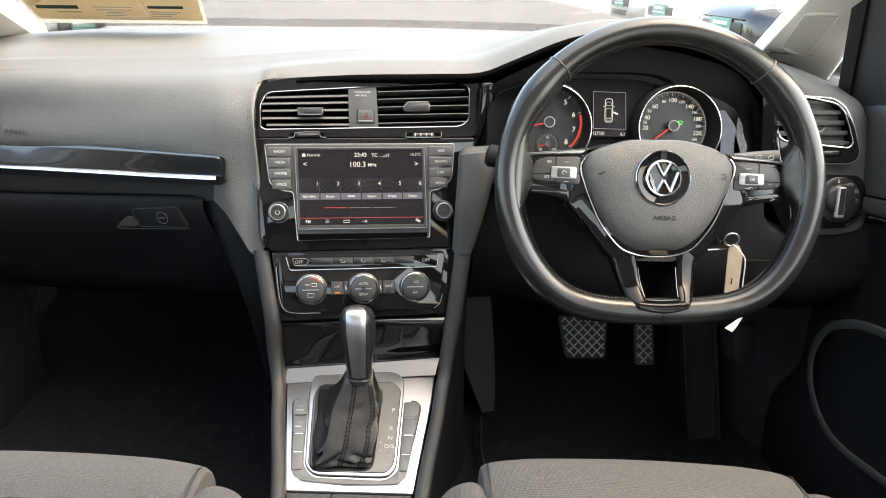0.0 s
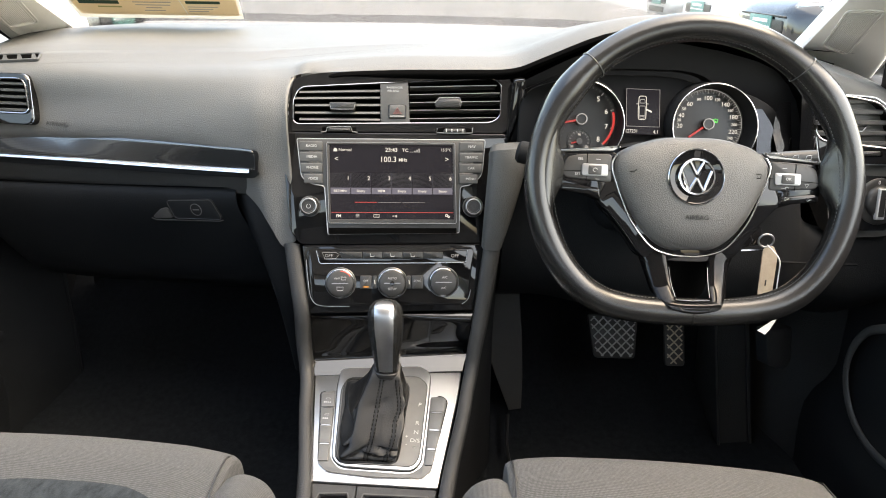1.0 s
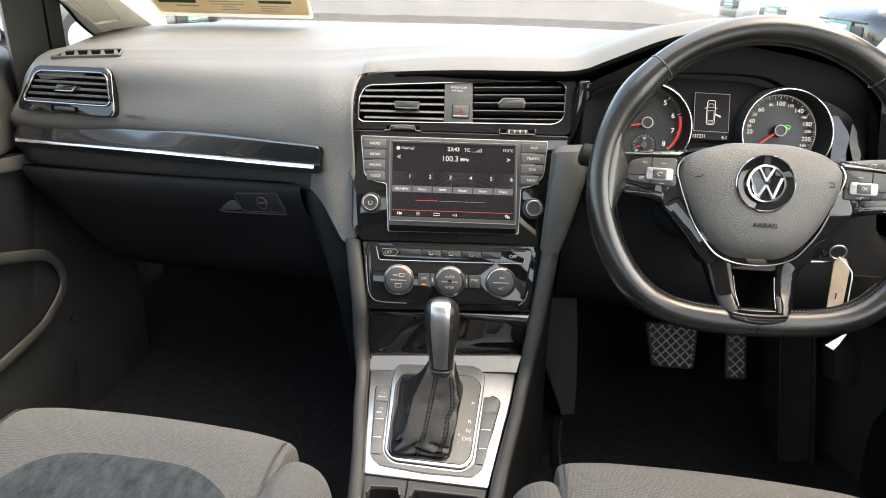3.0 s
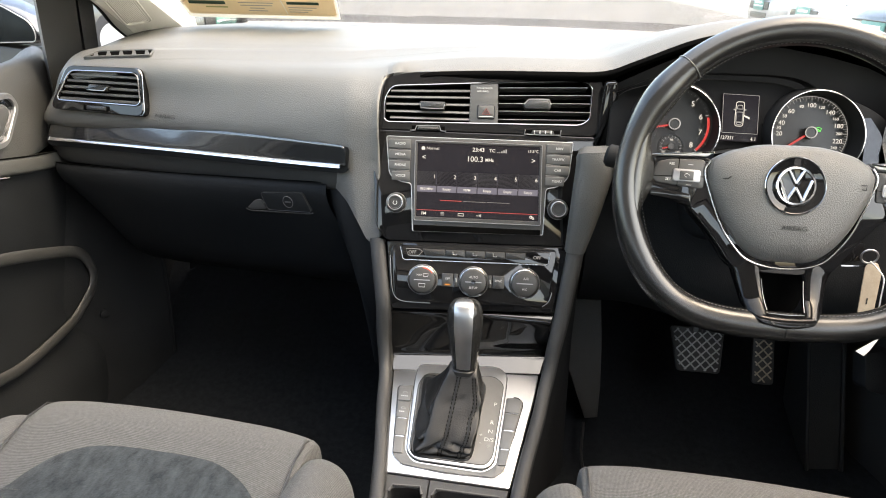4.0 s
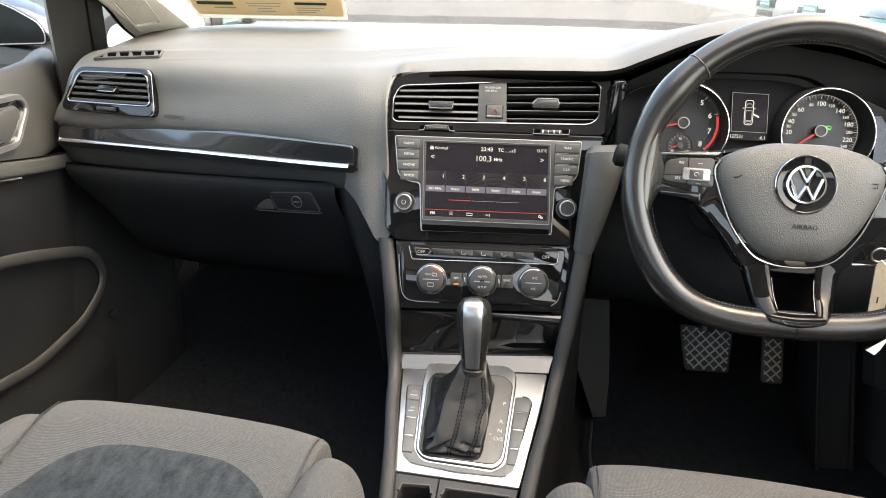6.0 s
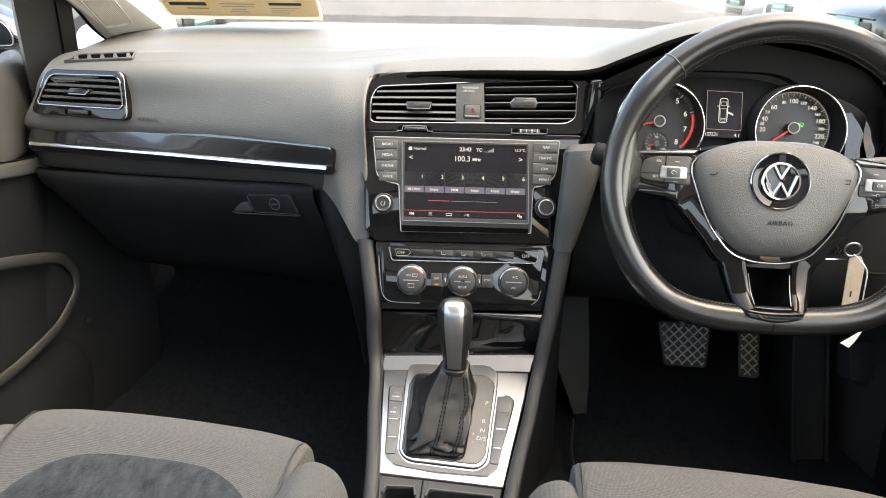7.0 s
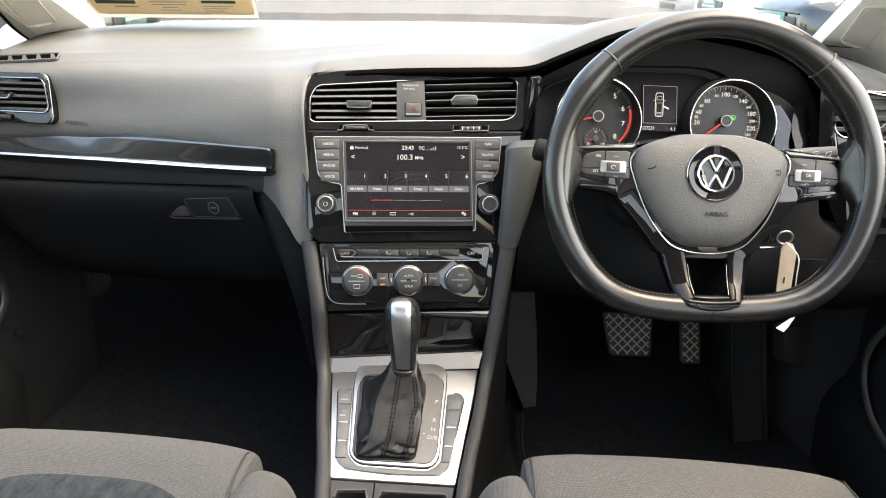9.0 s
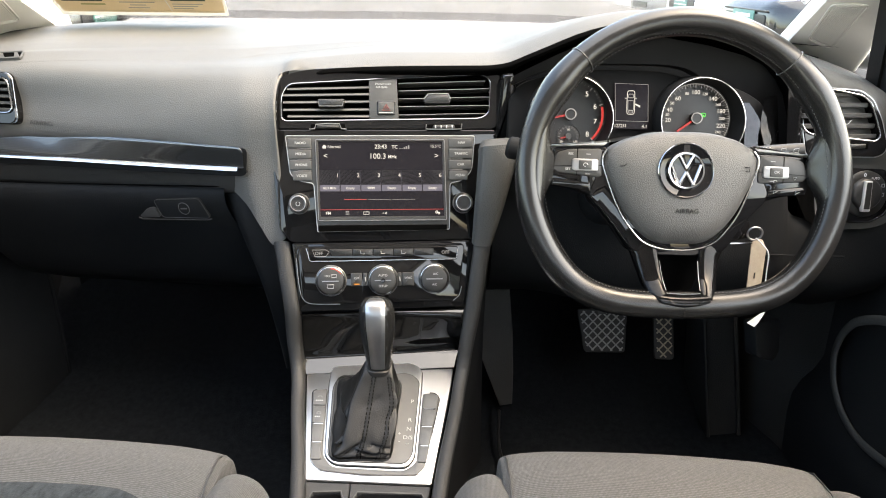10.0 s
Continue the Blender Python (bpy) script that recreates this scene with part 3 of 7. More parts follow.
B = base_y
NET = [
    st((-0.755, -0.745, -0.728, -0.722, -0.726, -0.748, -0.778, -0.784), (1.36, 0.694), (1.26, 0.680), (1.225, 0.671), (1.20, 0.661), (1.19, 0.648), (1.185, 0.63), (1.185, 0.597), (1.20, 0.57)),
    st((-0.71, -0.712, -0.708, -0.708, -0.712, -0.726, -0.745, -0.75), (B(.72), 0.722), (1.24, 0.706), (1.155, 0.7010), (1.139, 0.6955), (1.121, 0.680), (1.118, 0.64), (1.109, 0.596), (1.13, 0.578)),
    st(-0.55, (B(.55), 0.735), (1.32, 0.728), (1.142, 0.7132), (1.125, 0.7068), (1.105, 0.69), (1.101, 0.65), (1.092, 0.597), (1.115, 0.578)),
    st(-0.39, (B(.39), 0.735), (1.33, 0.729), (1.142, 0.7165), (1.125, 0.7108), (1.075, 0.695), (1.060, 0.655), (1.054, 0.599), (1.08, 0.58)),
    st(-0.27, (B(.27), 0.735), (1.33, 0.730), (1.142, 0.7186), (1.125, 0.7132), (1.045, 0.699), (1.024, 0.665), (1.015, 0.600), (1.03, 0.572)),
    st((-0.212, -0.212, -0.212, -0.212, -0.212, -0.212, -0.210, -0.204), (B(.2), 0.735), (1.33, 0.730), (1.148, 0.719), (1.125, 0.714), (1.031, 0.7015), (1.003, 0.665), (0.992, 0.590), (0.992, 0.536)),
    st((-0.19, -0.19, -0.19, -0.19, -0.190, -0.188, -0.185, -0.176), (B(.19), 0.735), (1.33, 0.730), (1.15, 0.7195), (1.127, 0.715), (1.028, 0.7025), (0.996, 0.67), (0.984, 0.590), (0.970, 0.506)),
    st((-0.17, -0.17, -0.17, -0.17, -0.160, -0.1550, -0.1530, -0.1550), (B(.18), 0.735), (1.33, 0.730), (1.18, 0.722), (1.13, 0.716), (1.0265, 0.703), (0.992, 0.67), (0.980, 0.58), (0.960, 0.476)),
    st((-0.15, -0.15, -0.15, -0.150, -0.1440, -0.1440, -0.1405, -0.1360), (B(.15), 0.735), (1.33, 0.730), (1.18, 0.723), (1.135, 0.717), (1.0265, 0.7055), (0.9925, 0.672), (0.979, 0.58), (0.9595, 0.486)),
    st((-0.13, -0.13, -0.13, -0.13, -0.130, -0.1400, -0.1370, -0.1325), (B(.13), 0.735), (1.33, 0.730), (1.19, 0.724), (1.14, 0.719), (1.031, 0.7095), (1.040, 0.686), (1.010, 0.58), (0.980, 0.486)),
    st(-0.09, (B(.09), 0.735), (1.34, 0.730), (1.20, 0.726), (1.15, 0.7215), (1.035, 0.7135), (1.028, 0.7065), (1.04, 0.696), (1.08, 0.68)),
    st(0.0, (B(0), 0.735), (1.36, 0.731), (1.23, 0.729), (1.165, 0.726), (1.035, 0.719), (1.028, 0.712), (1.04, 0.702), (1.09, 0.69)),
    st(0.10, (B(.1), 0.735), (1.38, 0.732), (1.26, 0.731), (1.16, 0.728), (1.035, 0.7215), (1.028, 0.7145), (1.04, 0.705), (1.09, 0.695)),
    st(0.165, (B(.17), 0.735), (1.38, 0.734), (1.26, 0.736), (1.15, 0.735), (1.035, 0.7245), (1.028, 0.718), (1.04, 0.71), (1.10, 0.70)),
    st(0.21, (B(.21), 0.735), (1.38, 0.738), (1.26, 0.746), (1.15, 0.750), (1.035, 0.7415), (1.028, 0.735), (1.045, 0.728), (1.11, 0.72)),
    st(0.2867, (B(.29), 0.735), (1.37, 0.748), (1.25, 0.766), (1.14, 0.776), (1.035, 0.7725), (1.028, 0.766), (1.05, 0.758), (1.12, 0.745)),
    st(0.36, (B(.36), 0.735), (1.36, 0.752), (1.24, 0.774), (1.14, 0.786), (1.035, 0.784), (1.028, 0.777), (1.05, 0.769), (1.12, 0.755)),
    st(0.44, (B(.44), 0.735), (1.34, 0.752), (1.23, 0.772), (1.14, 0.783), (1.035, 0.781), (1.028, 0.774), (1.05, 0.766), (1.12, 0.75)),
    st(0.52, (B(.52), 0.735), (1.32, 0.748), (1.22, 0.762), (1.135, 0.768), (1.04, 0.763), (1.033, 0.756), (1.05, 0.748), (1.12, 0.73)),
    st(0.585, (B(.585), 0.729), (1.30, 0.737), (1.20, 0.743), (1.13, 0.746), (1.055, 0.734), (1.047, 0.726), (1.055, 0.70), (1.10, 0.66)),
    st(0.63, (B(.63), 0.724), (1.27, 0.725), (1.18, 0.726), (1.12, 0.725), (1.070, 0.715), (1.068, 0.69), (1.058, 0.59), (1.020, 0.506)),
    st(0.70, (B(.7), 0.718), (1.24, 0.712), (1.17, 0.709), (1.12, 0.705), (1.080, 0.697), (1.072, 0.66), (1.045, 0.57), (1.017, 0.491)),
    st((0.745, 0.745, 0.75, 0.75, 0.75, 0.758, 0.768, 0.75), (1.38, 0.709), (1.24, 0.703), (1.16, 0.694), (1.12, 0.687), (1.085, 0.678), (1.075, 0.64), (1.045, 0.56), (1.019, 0.499)),
    st((0.768, 0.77, 0.772, 0.772, 0.775, 0.785, 0.79, 0.77), (1.36, 0.698), (1.24, 0.690), (1.17, 0.678), (1.13, 0.668), (1.10, 0.655), (1.09, 0.62), (1.06, 0.55), (1.035, 0.515)),
]
pad = part("upper_pad", sheet(NET, 4, 4, line=even), dash_soft, dash, "grained soft dash top", angle=60)
def on_pad(x, y):
    """The dash top's surface at a spot of the plan."""
    best = Vector((x, y, 0.7))
    for f in pad.data.polygons:
        if f.normal.z > 0.3 and (f.center.xy - Vector((x, y))).length < 0.06:
            vs = [pad.data.vertices[k].co for k in f.vertices]
            for tri in ((vs[0], vs[1], vs[2]), (vs[0], vs[2], vs[-1])):
                hit = geometry.intersect_ray_tri(*tri, Vector((0, 0, -1)), Vector((x, y, 1.0)), True)
                best = hit or best
    return best


# the undersides of the vents' lip and of the hood have shade painted on in near black
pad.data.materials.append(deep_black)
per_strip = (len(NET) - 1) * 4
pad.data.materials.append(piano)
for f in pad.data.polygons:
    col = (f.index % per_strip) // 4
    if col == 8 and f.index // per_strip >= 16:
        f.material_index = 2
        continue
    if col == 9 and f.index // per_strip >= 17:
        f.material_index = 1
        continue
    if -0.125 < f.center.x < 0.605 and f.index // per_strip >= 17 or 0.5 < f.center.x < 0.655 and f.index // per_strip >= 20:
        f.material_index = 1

# bulkhead under the windscreen's foot
bm = sheet([[(x, base_y(x) + 0.035, z) for x in (-0.70, -0.6, -0.3, 0, 0.3, 0.6, 0.79)] for z in (-0.05, 0.3, 0.722)] + [[(x, base_y(x) - 0.03, 0.7235) for x in (-0.70, -0.6, -0.3, 0, 0.3, 0.6, 0.79)]], 4, 1)
setting("wall_front", bm, low_plastic, "dark bulkhead below the windscreen", "wall")
for s_ in (-1, 1):
    setting("wall_corner", box(min(s_ * 0.745, s_ * 0.90), 1.26, 0.0, max(s_ * 0.745, s_ * 0.90), 1.62, 0.672), low_plastic, "dark body corner beside the dashboard", "wall", smooth=False)
    setting("wall_corner", box(min(s_ * 0.80, s_ * 0.90), -0.98 if s_ < 0 else -0.16, 0.0, max(s_ * 0.80, s_ * 0.90), 1.28, 0.60), low_plastic, "dark door shell behind the trim", "wall", smooth=False)

# lower face of the passenger's side, and the strip's bed
ROWS_LOW = []
for x, yf, zt in ((-0.785, 1.150, 0.577), (-0.745, 1.118, 0.563), (-0.70, 1.106, 0.560), (-0.54, 1.091, 0.558), (-0.375, 1.051, 0.566), (-0.28, 1.018, 0.572), (-0.245, 1.004, 0.575), (-0.220, 0.995, 0.577), (-0.200, 0.991, 0.579), (-0.180, 0.996, 0.580)):
    ROWS_LOW.append([(x, yf + 0.03, zt + 0.03), (x, yf + 0.004, zt + 0.012), (x, yf, zt - 0.002), (x, yf + 0.001, zt - 0.018), (x, yf + 0.005, zt - 0.0345), (x, yf + 0.012, zt - 0.0385), (x, yf + 0.03, zt - 0.039)])
# same plastic as the dash top; the darker grey carries the ledge's shade
part("lower_ledge", sheet(ROWS_LOW, 4, 4), ledge_grey, dash, "grained lower edge, shade in its colour")

DASH_CURVE = np.polyfit((-0.80, -0.72, -0.55, -0.4, -0.25, -0.2, -0.15), (1.112, 1.110, 1.092, 1.054, 1.004, 0.984, 0.966), 4)
STRIP_CURVES = [np.polyfit((-0.75, -0.54, -0.375, -0.22), z, 2) for z in ((0.592, 0.5996, 0.607, 0.612), (0.568, 0.5675, 0.5726, 0.582), (0.5550, 0.5530, 0.5605, 0.570))]


def along_dash(x):
    return float(np.polyval(DASH_CURVE, x))


decor = thing("trim_strip", (-0.47, 1.07, 0.58), "carbon-look dashboard trim strip with a bright chrome line", "trim strip")


def strip_band(x0, x1, r, up, low, cut):
    """Stations along the strip with rounded ends: x, distance into the dash, upper and lower height."""
    out = []
    for k in range(61):
        f = k / 60
        x = x0 + (x1 - x0) * (0.5 - 0.5 * math.cos(math.pi * f))
        d = min(x - x0, x1 - x, r)
        e = math.sqrt(max(0.0, 1 - (1 - d / r) ** 2))
        a, b, c = [float(np.polyval(q, x)) for q in STRIP_CURVES]
        lo = (b, c)[cut] + low
        out.append((x, along_dash(x), a + up - (1 - e) * r, lo + (1 - e) * r * (0.6 if cut else 0.15)))
    return out


rows = []
for x, y, a, c in strip_band(-0.752, -0.187, 0.011, 0.0022, -0.0005, 1):
    rows.append([(x, y + 0.016, a), (x, y + 0.0060, a - 0.0004), (x, y + 0.0058, a - 0.003), (x, y + 0.001, (a + c) / 2), (x, y - 0.0065, c + 0.003), (x, y - 0.006, c), (x, y + 0.022, c - 0.002)])
part("surround", sheet(rows, 1, 1), low_plastic, decor, "black surround")
rows = []
for x, y, a, b in strip_band(-0.748, -0.190, 0.009, 0.0, 0.0, 0):
    m_ = (a + b) / 2
    # the film leans back, less so towards the stack
    g = max(0.0, min(1.0, (-0.26 - x) / 0.24))
    lean = [p + (q - p) * g for p, q in ((-0.0050, 0.0040), (-0.0064, 0.0028), (-0.0070, -0.0004), (-0.0076, -0.0044), (-0.0080, -0.0072), (-0.0088, -0.0090))]
    rows.append([(x, y + d, z) for d, z in zip(lean, (a, a - 0.0004, m_ + (a - m_) * 0.45, m_ + (b - m_) * 0.2, m_ + (b - m_) * 0.65, b))])
part("film", sheet(rows, 2, 1), carbon, decor, "glossy carbon-weave film")
rows = []
for x, y, a, b in strip_band(-0.744, -0.199, 0.004, 0.0, 0.0, 0):
    rows.append([(x, y - 0.0064, b + 0.0022), (x, y - 0.0094, b + 0.0016), (x, y - 0.0126, b - 0.0018), (x, y - 0.0118, b - 0.0034), (x, y - 0.0025, b - 0.0040)])
part("chrome_line", sheet(rows, 2, 1), silver_line, decor, "bright chrome line")

# glovebox
glove = thing("glovebox", (-0.45, 1.02, 0.45), "black plastic glovebox lid with a recessed latch", "glovebox")
rows = []
for x, y, zt in ((-0.748, 1.106, 0.5208), (-0.700, 1.097, 0.5208), (-0.540, 1.080, 0.5226), (-0.374, 1.040, 0.5337), (-0.229, 0.996, 0.5468)):
    k, e = max(0, x + 0.718) / 0.489, 1.0 if x < -0.72 else 0.45 if x < -0.6 else 0.0
    rows.append([(x, y + 0.03, zt - 0.004), (x + 0.001, y + 0.002, zt - 0.001), (x + 0.006 * k + 0.018 * e, y - 0.004, zt - 0.03), (x + 0.030 * k + 0.075 * e, y + 0.012, zt - 0.09), (x + 0.045 * k + 0.14 * e, y + 0.05, zt - 0.17), (x + 0.05 * k + 0.17 * e, y + 0.13, zt - 0.22)])
part("lid", sheet(rows, 5, 5), shaded_black, glove)
part("lid_joint", tube(spline([(r[1][0] - 0.001, r[1][1] + 0.004, r[1][2] + 0.003) for r in rows], 5), 0.0009, FLAT, False, 5), deep_black, glove)
hx = on(axes((-0.3158, 1.0185, 0.5092), -16.5, -7), 0, 0, 0, 7) @ Matrix.Diagonal((1.17, 1.17, 1, 1))
paddle = fillet([(-0.022, 0.012), (0.046, 0.013), (0.055, -0.014), (-0.016, -0.0125)], 0.005)
latch = part("latch", prism(paddle, -0.01, 0.0018, hx, 0.0012), low_plastic, glove, "black latch paddle")
part("paddle_edge", tube([(*p, 0.0016) for p in paddle], 0.0004, hx, True, 5), vent_black, latch)
# bowl and lip are greyer than the lid: the light they catch is painted
part("latch_bowl", prism(fillet([(-0.052, -0.011), (-0.036, 0.000), (-0.024, 0.002), (-0.020, -0.0125), (-0.048, -0.0135)], 0.004), -0.01, 0.0004, hx, 0.0004), dial_grey, glove, "finger bowl, lightened where it catches light")
part("bowl_lip", tube([(-0.054, -0.0125, 0.0008), (-0.048, -0.0150, 0.0010), (0.050, -0.0165, 0.0010), (0.0565, -0.0150, 0.0008)], 0.0007, hx, False, 5), dial_grey, glove)
part("lock", lathe([(0.0080, 0.001), (0.0080, 0.0024), (0.0064, 0.0028), (0, 0.0028)], 0.021, 0.0, hx, 24), low_plastic, latch)
part("lock_ring", tube([(0.021 + 0.0078 * math.cos(2 * math.pi * j / 28), 0.0078 * math.sin(2 * math.pi * j / 28), 0.0026) for j in range(28)], 0.0005, hx, True, 5), button_grey, latch)
part("lock_slot", prism(rect(0.0165, -0.0008, 0.0255, 0.0008), 0.0026, 0.0034, hx), button_grey, latch)
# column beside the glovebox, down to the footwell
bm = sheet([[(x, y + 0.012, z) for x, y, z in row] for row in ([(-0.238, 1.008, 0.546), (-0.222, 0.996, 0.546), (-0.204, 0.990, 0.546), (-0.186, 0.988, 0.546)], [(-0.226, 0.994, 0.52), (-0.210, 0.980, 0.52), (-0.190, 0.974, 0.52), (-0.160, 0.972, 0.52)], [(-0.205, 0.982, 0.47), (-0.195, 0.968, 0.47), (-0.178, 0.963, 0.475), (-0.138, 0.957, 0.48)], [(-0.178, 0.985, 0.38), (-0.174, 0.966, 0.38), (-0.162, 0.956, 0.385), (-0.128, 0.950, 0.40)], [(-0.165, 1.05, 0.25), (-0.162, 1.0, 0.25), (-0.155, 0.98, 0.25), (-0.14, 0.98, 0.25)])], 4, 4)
# the column's fall into shade is put into its dark colour
part("footwell_side", bm, shaded_black, dash, "lower column beside the stack, its shade in the black")
words("AIRBAG", 0.0095, on(axes((-0.519, 1.0875, 0.618), -14, 5), 0, 0, 0.0030), ledge_grey, dash, "embossed_lettering", wide=1.25)

# the edge of the airbag's lid: a shallow step along the dash top that dies out towards the hood
back = spline([(-0.566, 1.141), (-0.536, 1.140), (-0.376, 1.145), (-0.237, 1.155), (-0.154, 1.191), (-0.064, 1.219), (0.028, 1.252), (0.113, 1.294)], 6)
front = spline([(-0.556, 1.119), (-0.539, 1.118), (-0.370, 1.117), (-0.245, 1.118), (-0.187, 1.139), (-0.103, 1.168), (0.020, 1.222), (0.100, 1.272)], 6)
rows = []
for k, (b, f) in enumerate(zip(back, front)):
    d, fade = b - f, min(1.0, k / 4, (len(back) - 1 - k) / 10)
    rows.append([on_pad(*(f + d * e)) + Vector((0, 0, h * fade - 0.0003 * (e < 0 or e > 1.5))) for e, h in ((-0.08, 0.0), (0.0, 0.0004), (0.15, 0.0002), (0.85, 0.0016), (1.0, 0.0024), (1.15, 0.0024), (1.9, 0.0))])
part("lid_edge", sheet(rows, 1, 3), dash_soft, dash, "shallow step along the airbag's lid", angle=60)

# demister slot at the dash's corner
slot = thing("demister_vent", (-0.64, 1.15, 0.71), "narrow black demister vent in the dash top", "air vent")
left, right, front, rear = on_pad(-0.665, 1.136), on_pad(-0.565, 1.134), on_pad(-0.612, 1.124), on_pad(-0.612, 1.146)
m = Matrix.Identity(4)
u = (right - left).normalized()
w = u.cross(rear - front).normalized()
for i in range(3):
    m[i][0], m[i][1], m[i][2], m[i][3] = u[i], w.cross(u)[i], w[i], (left + right)[i] / 2 + 0.0016 * w[i]
outl = fillet([(-0.060, -0.0118), (0.064, -0.0118), (0.060, 0.0110), (-0.040, 0.0110)], 0.005)
part("frame", collar(outl, inset(outl, 0.0035), -0.010, 0.0022, m, 0.0012, 0.008), trim_grey, slot)
# black sheet in place of the slot's dark depth
part("floor", prism(inset(outl, 0.003), 0.0002, 0.0006, m), deep_black, slot)
for i in range(5):
    u = -0.040 + i * 0.0230
    part("slat", prism([(u, -0.0090), (u + 0.009, -0.0090), (u - 0.003, 0.0085), (u - 0.007, 0.0085)], 0.0004, 0.0018, m), slat_grey, slot, smooth=False)

# ---- centre stack ----
CON = axes((0, 0.975, 0.535), 3.5, 20.3)
bezel = thing("center_vent_panel", (0, 1.03, 0.65), "gloss black panel with two slatted air vents and hazard switch", "air vent")
v_out = fillet([(-0.155, 0.105), (-0.1554, 0.1366), (-0.1508, 0.1611), (-0.138, 0.1785), (-0.105, 0.187), (0, 0.194), (0.143, 0.197), (0.1712, 0.182), (0.1698, 0.1321), (0.165, 0.105)], 0.012)
v_in = fillet([(-0.1370, 0.120), (-0.1370, 0.150), (-0.1275, 0.166), (0.0, 0.1735), (0.1436, 0.1806), (0.1545, 0.1735), (0.1525, 0.1285), (0.1400, 0.1205), (-0.1315, 0.1165)], 0.009)
part("frame", collar(v_out, v_in, -0.02, 0.004, CON, 0.0015, 0.03), piano, bezel, "gloss black frame")
part("chrome_trim", tube([(*p, 0.0042) for p in inset(v_in, -0.001)], 0.0009, CON, True, 8), chrome, bezel, "chrome outline of the vents")
# a black sheet stands in for the shade inside the duct
part("duct_shade", prism(inset(v_in, -0.002), -0.055, -0.05, CON), deep_black, bezel)
part("switch_panel", prism([(-0.016, 0.116), (0.0253, 0.1175), (0.0228, 0.1748), (-0.0163, 0.1728)], -0.03, 0.0035, CON, 0.001), button_grey, bezel, "grey panel between the vents")
hz = part("hazard_button", prism(rect(-0.0050, 0.1240, 0.0200, 0.1438, 0.0025), 0.002, 0.0056, CON, 0.0012), piano, bezel, "grey hazard button with red triangle")
part("button_face", prism(rect(-0.0036, 0.1254, 0.0186, 0.1424, 0.0018), 0.005, 0.0064, CON, 0.0006), button_grey, hz)
part("triangle", tube([(0.0024, 0.1303, 0.0066), (0.0132, 0.1303, 0.0066), (0.0077, 0.1388, 0.0066)], 0.0008, CON, True, 6), faded_red, hz)
part("triangle", tube([(0.0056, 0.1322, 0.0066), (0.0100, 0.1322, 0.0066), (0.0077, 0.1357, 0.0066)], 0.0006, CON, True, 6), faded_red, hz)
part("button_line", prism(rect(-0.0026, 0.1268, 0.0172, 0.1276), 0.006, 0.0068, CON), print_grey, hz, smooth=False)
words("PASSENGER", 0.0038, on(CON, 0.004, 0.1675, 0.0038), print_grey, bezel, wide=1.15)
words("AIR BAG", 0.0038, on(CON, 0.0015, 0.1630, 0.0038), print_grey, bezel, wide=1.15)
# the left blades are turned up and show their faces, the right ones are seen on edge
for u0, u1, vl, vr, lift in ((-0.1355, -0.0165, (0.1605, 0.1519, 0.1420, 0.1318, 0.1227), (0.1635, 0.1540, 0.1437, 0.1326, 0.1231), 1), (0.0250, 0.1530, (0.1686, 0.1579, 0.1468, 0.1361, 0.1243), (0.1725, 0.1619, 0.1502, 0.1382, 0.1270), 0)):
    for i in range(5):
        a, b = u0 + (0.006 if i in (0, 4) and lift else 0), u1 - (0.005 if i in (0, 4) and not lift else 0)
        if lift:
            shape = [(-0.0026, 0.0030), (-0.0018, 0.0042), (0.0006, 0.0028), (0.0036, -0.0080), (0.0030, -0.0095), (-0.0016, -0.0030)]
        else:
            shape = [(-0.0008, 0.0020), (-0.0004, 0.0032), (0.0005, 0.0032), (0.0009, 0.0020), (-0.0006, -0.0200), (-0.0018, -0.0200)]
        bm = stack(bmesh.new(), [[(e, w + dv, n) for dv, n in shape] for e, w in ((a, vl[i]), (b, vr[i]))], CON)
        part("slat", bm, slat_grey, bezel, "grey vent blade", smooth=False)
        if not lift:
            # the bright glint along each blade's edge is a satin tube
            part("slat_glint", tube([(a, vl[i], 0.0034), (b, vr[i], 0.0034)], 0.0006, CON, sides=6), satin, bezel)
for q, deep in ((fillet([(-0.0875, 0.1440), (-0.0865, 0.1456), (-0.0508, 0.1458), (-0.0498, 0.1440), (-0.0520, 0.1355), (-0.0535, 0.1347), (-0.0845, 0.1347), (-0.0860, 0.1355)], 0.0010), 0.0100), (fillet([(0.0592, 0.1462), (0.0664, 0.1540), (0.0955, 0.1542), (0.0990, 0.1464), (0.0969, 0.1400), (0.0620, 0.1400)], 0.0016), 0.0085)):
    part("slider", prism(q, -0.004, deep, CON, 0.0022), vent_black, bezel, "black vent slider")
part("slider_edge", tube([(-0.0862, 0.1425, 0.0090), (-0.0848, 0.1360, 0.0092), (-0.0690, 0.1355, 0.0094), (-0.0532, 0.1360, 0.0092), (-0.0512, 0.1425, 0.0090)], 0.0008, CON, sides=6), satin, bezel)
part("slider_edge", tube([(0.0602, 0.1460, 0.0075), (0.0668, 0.1532, 0.0080), (0.0810, 0.1534, 0.0082), (0.0951, 0.1534, 0.0080), (0.0982, 0.1464, 0.0075)], 0.0012, CON, sides=6), silver_bright, bezel)
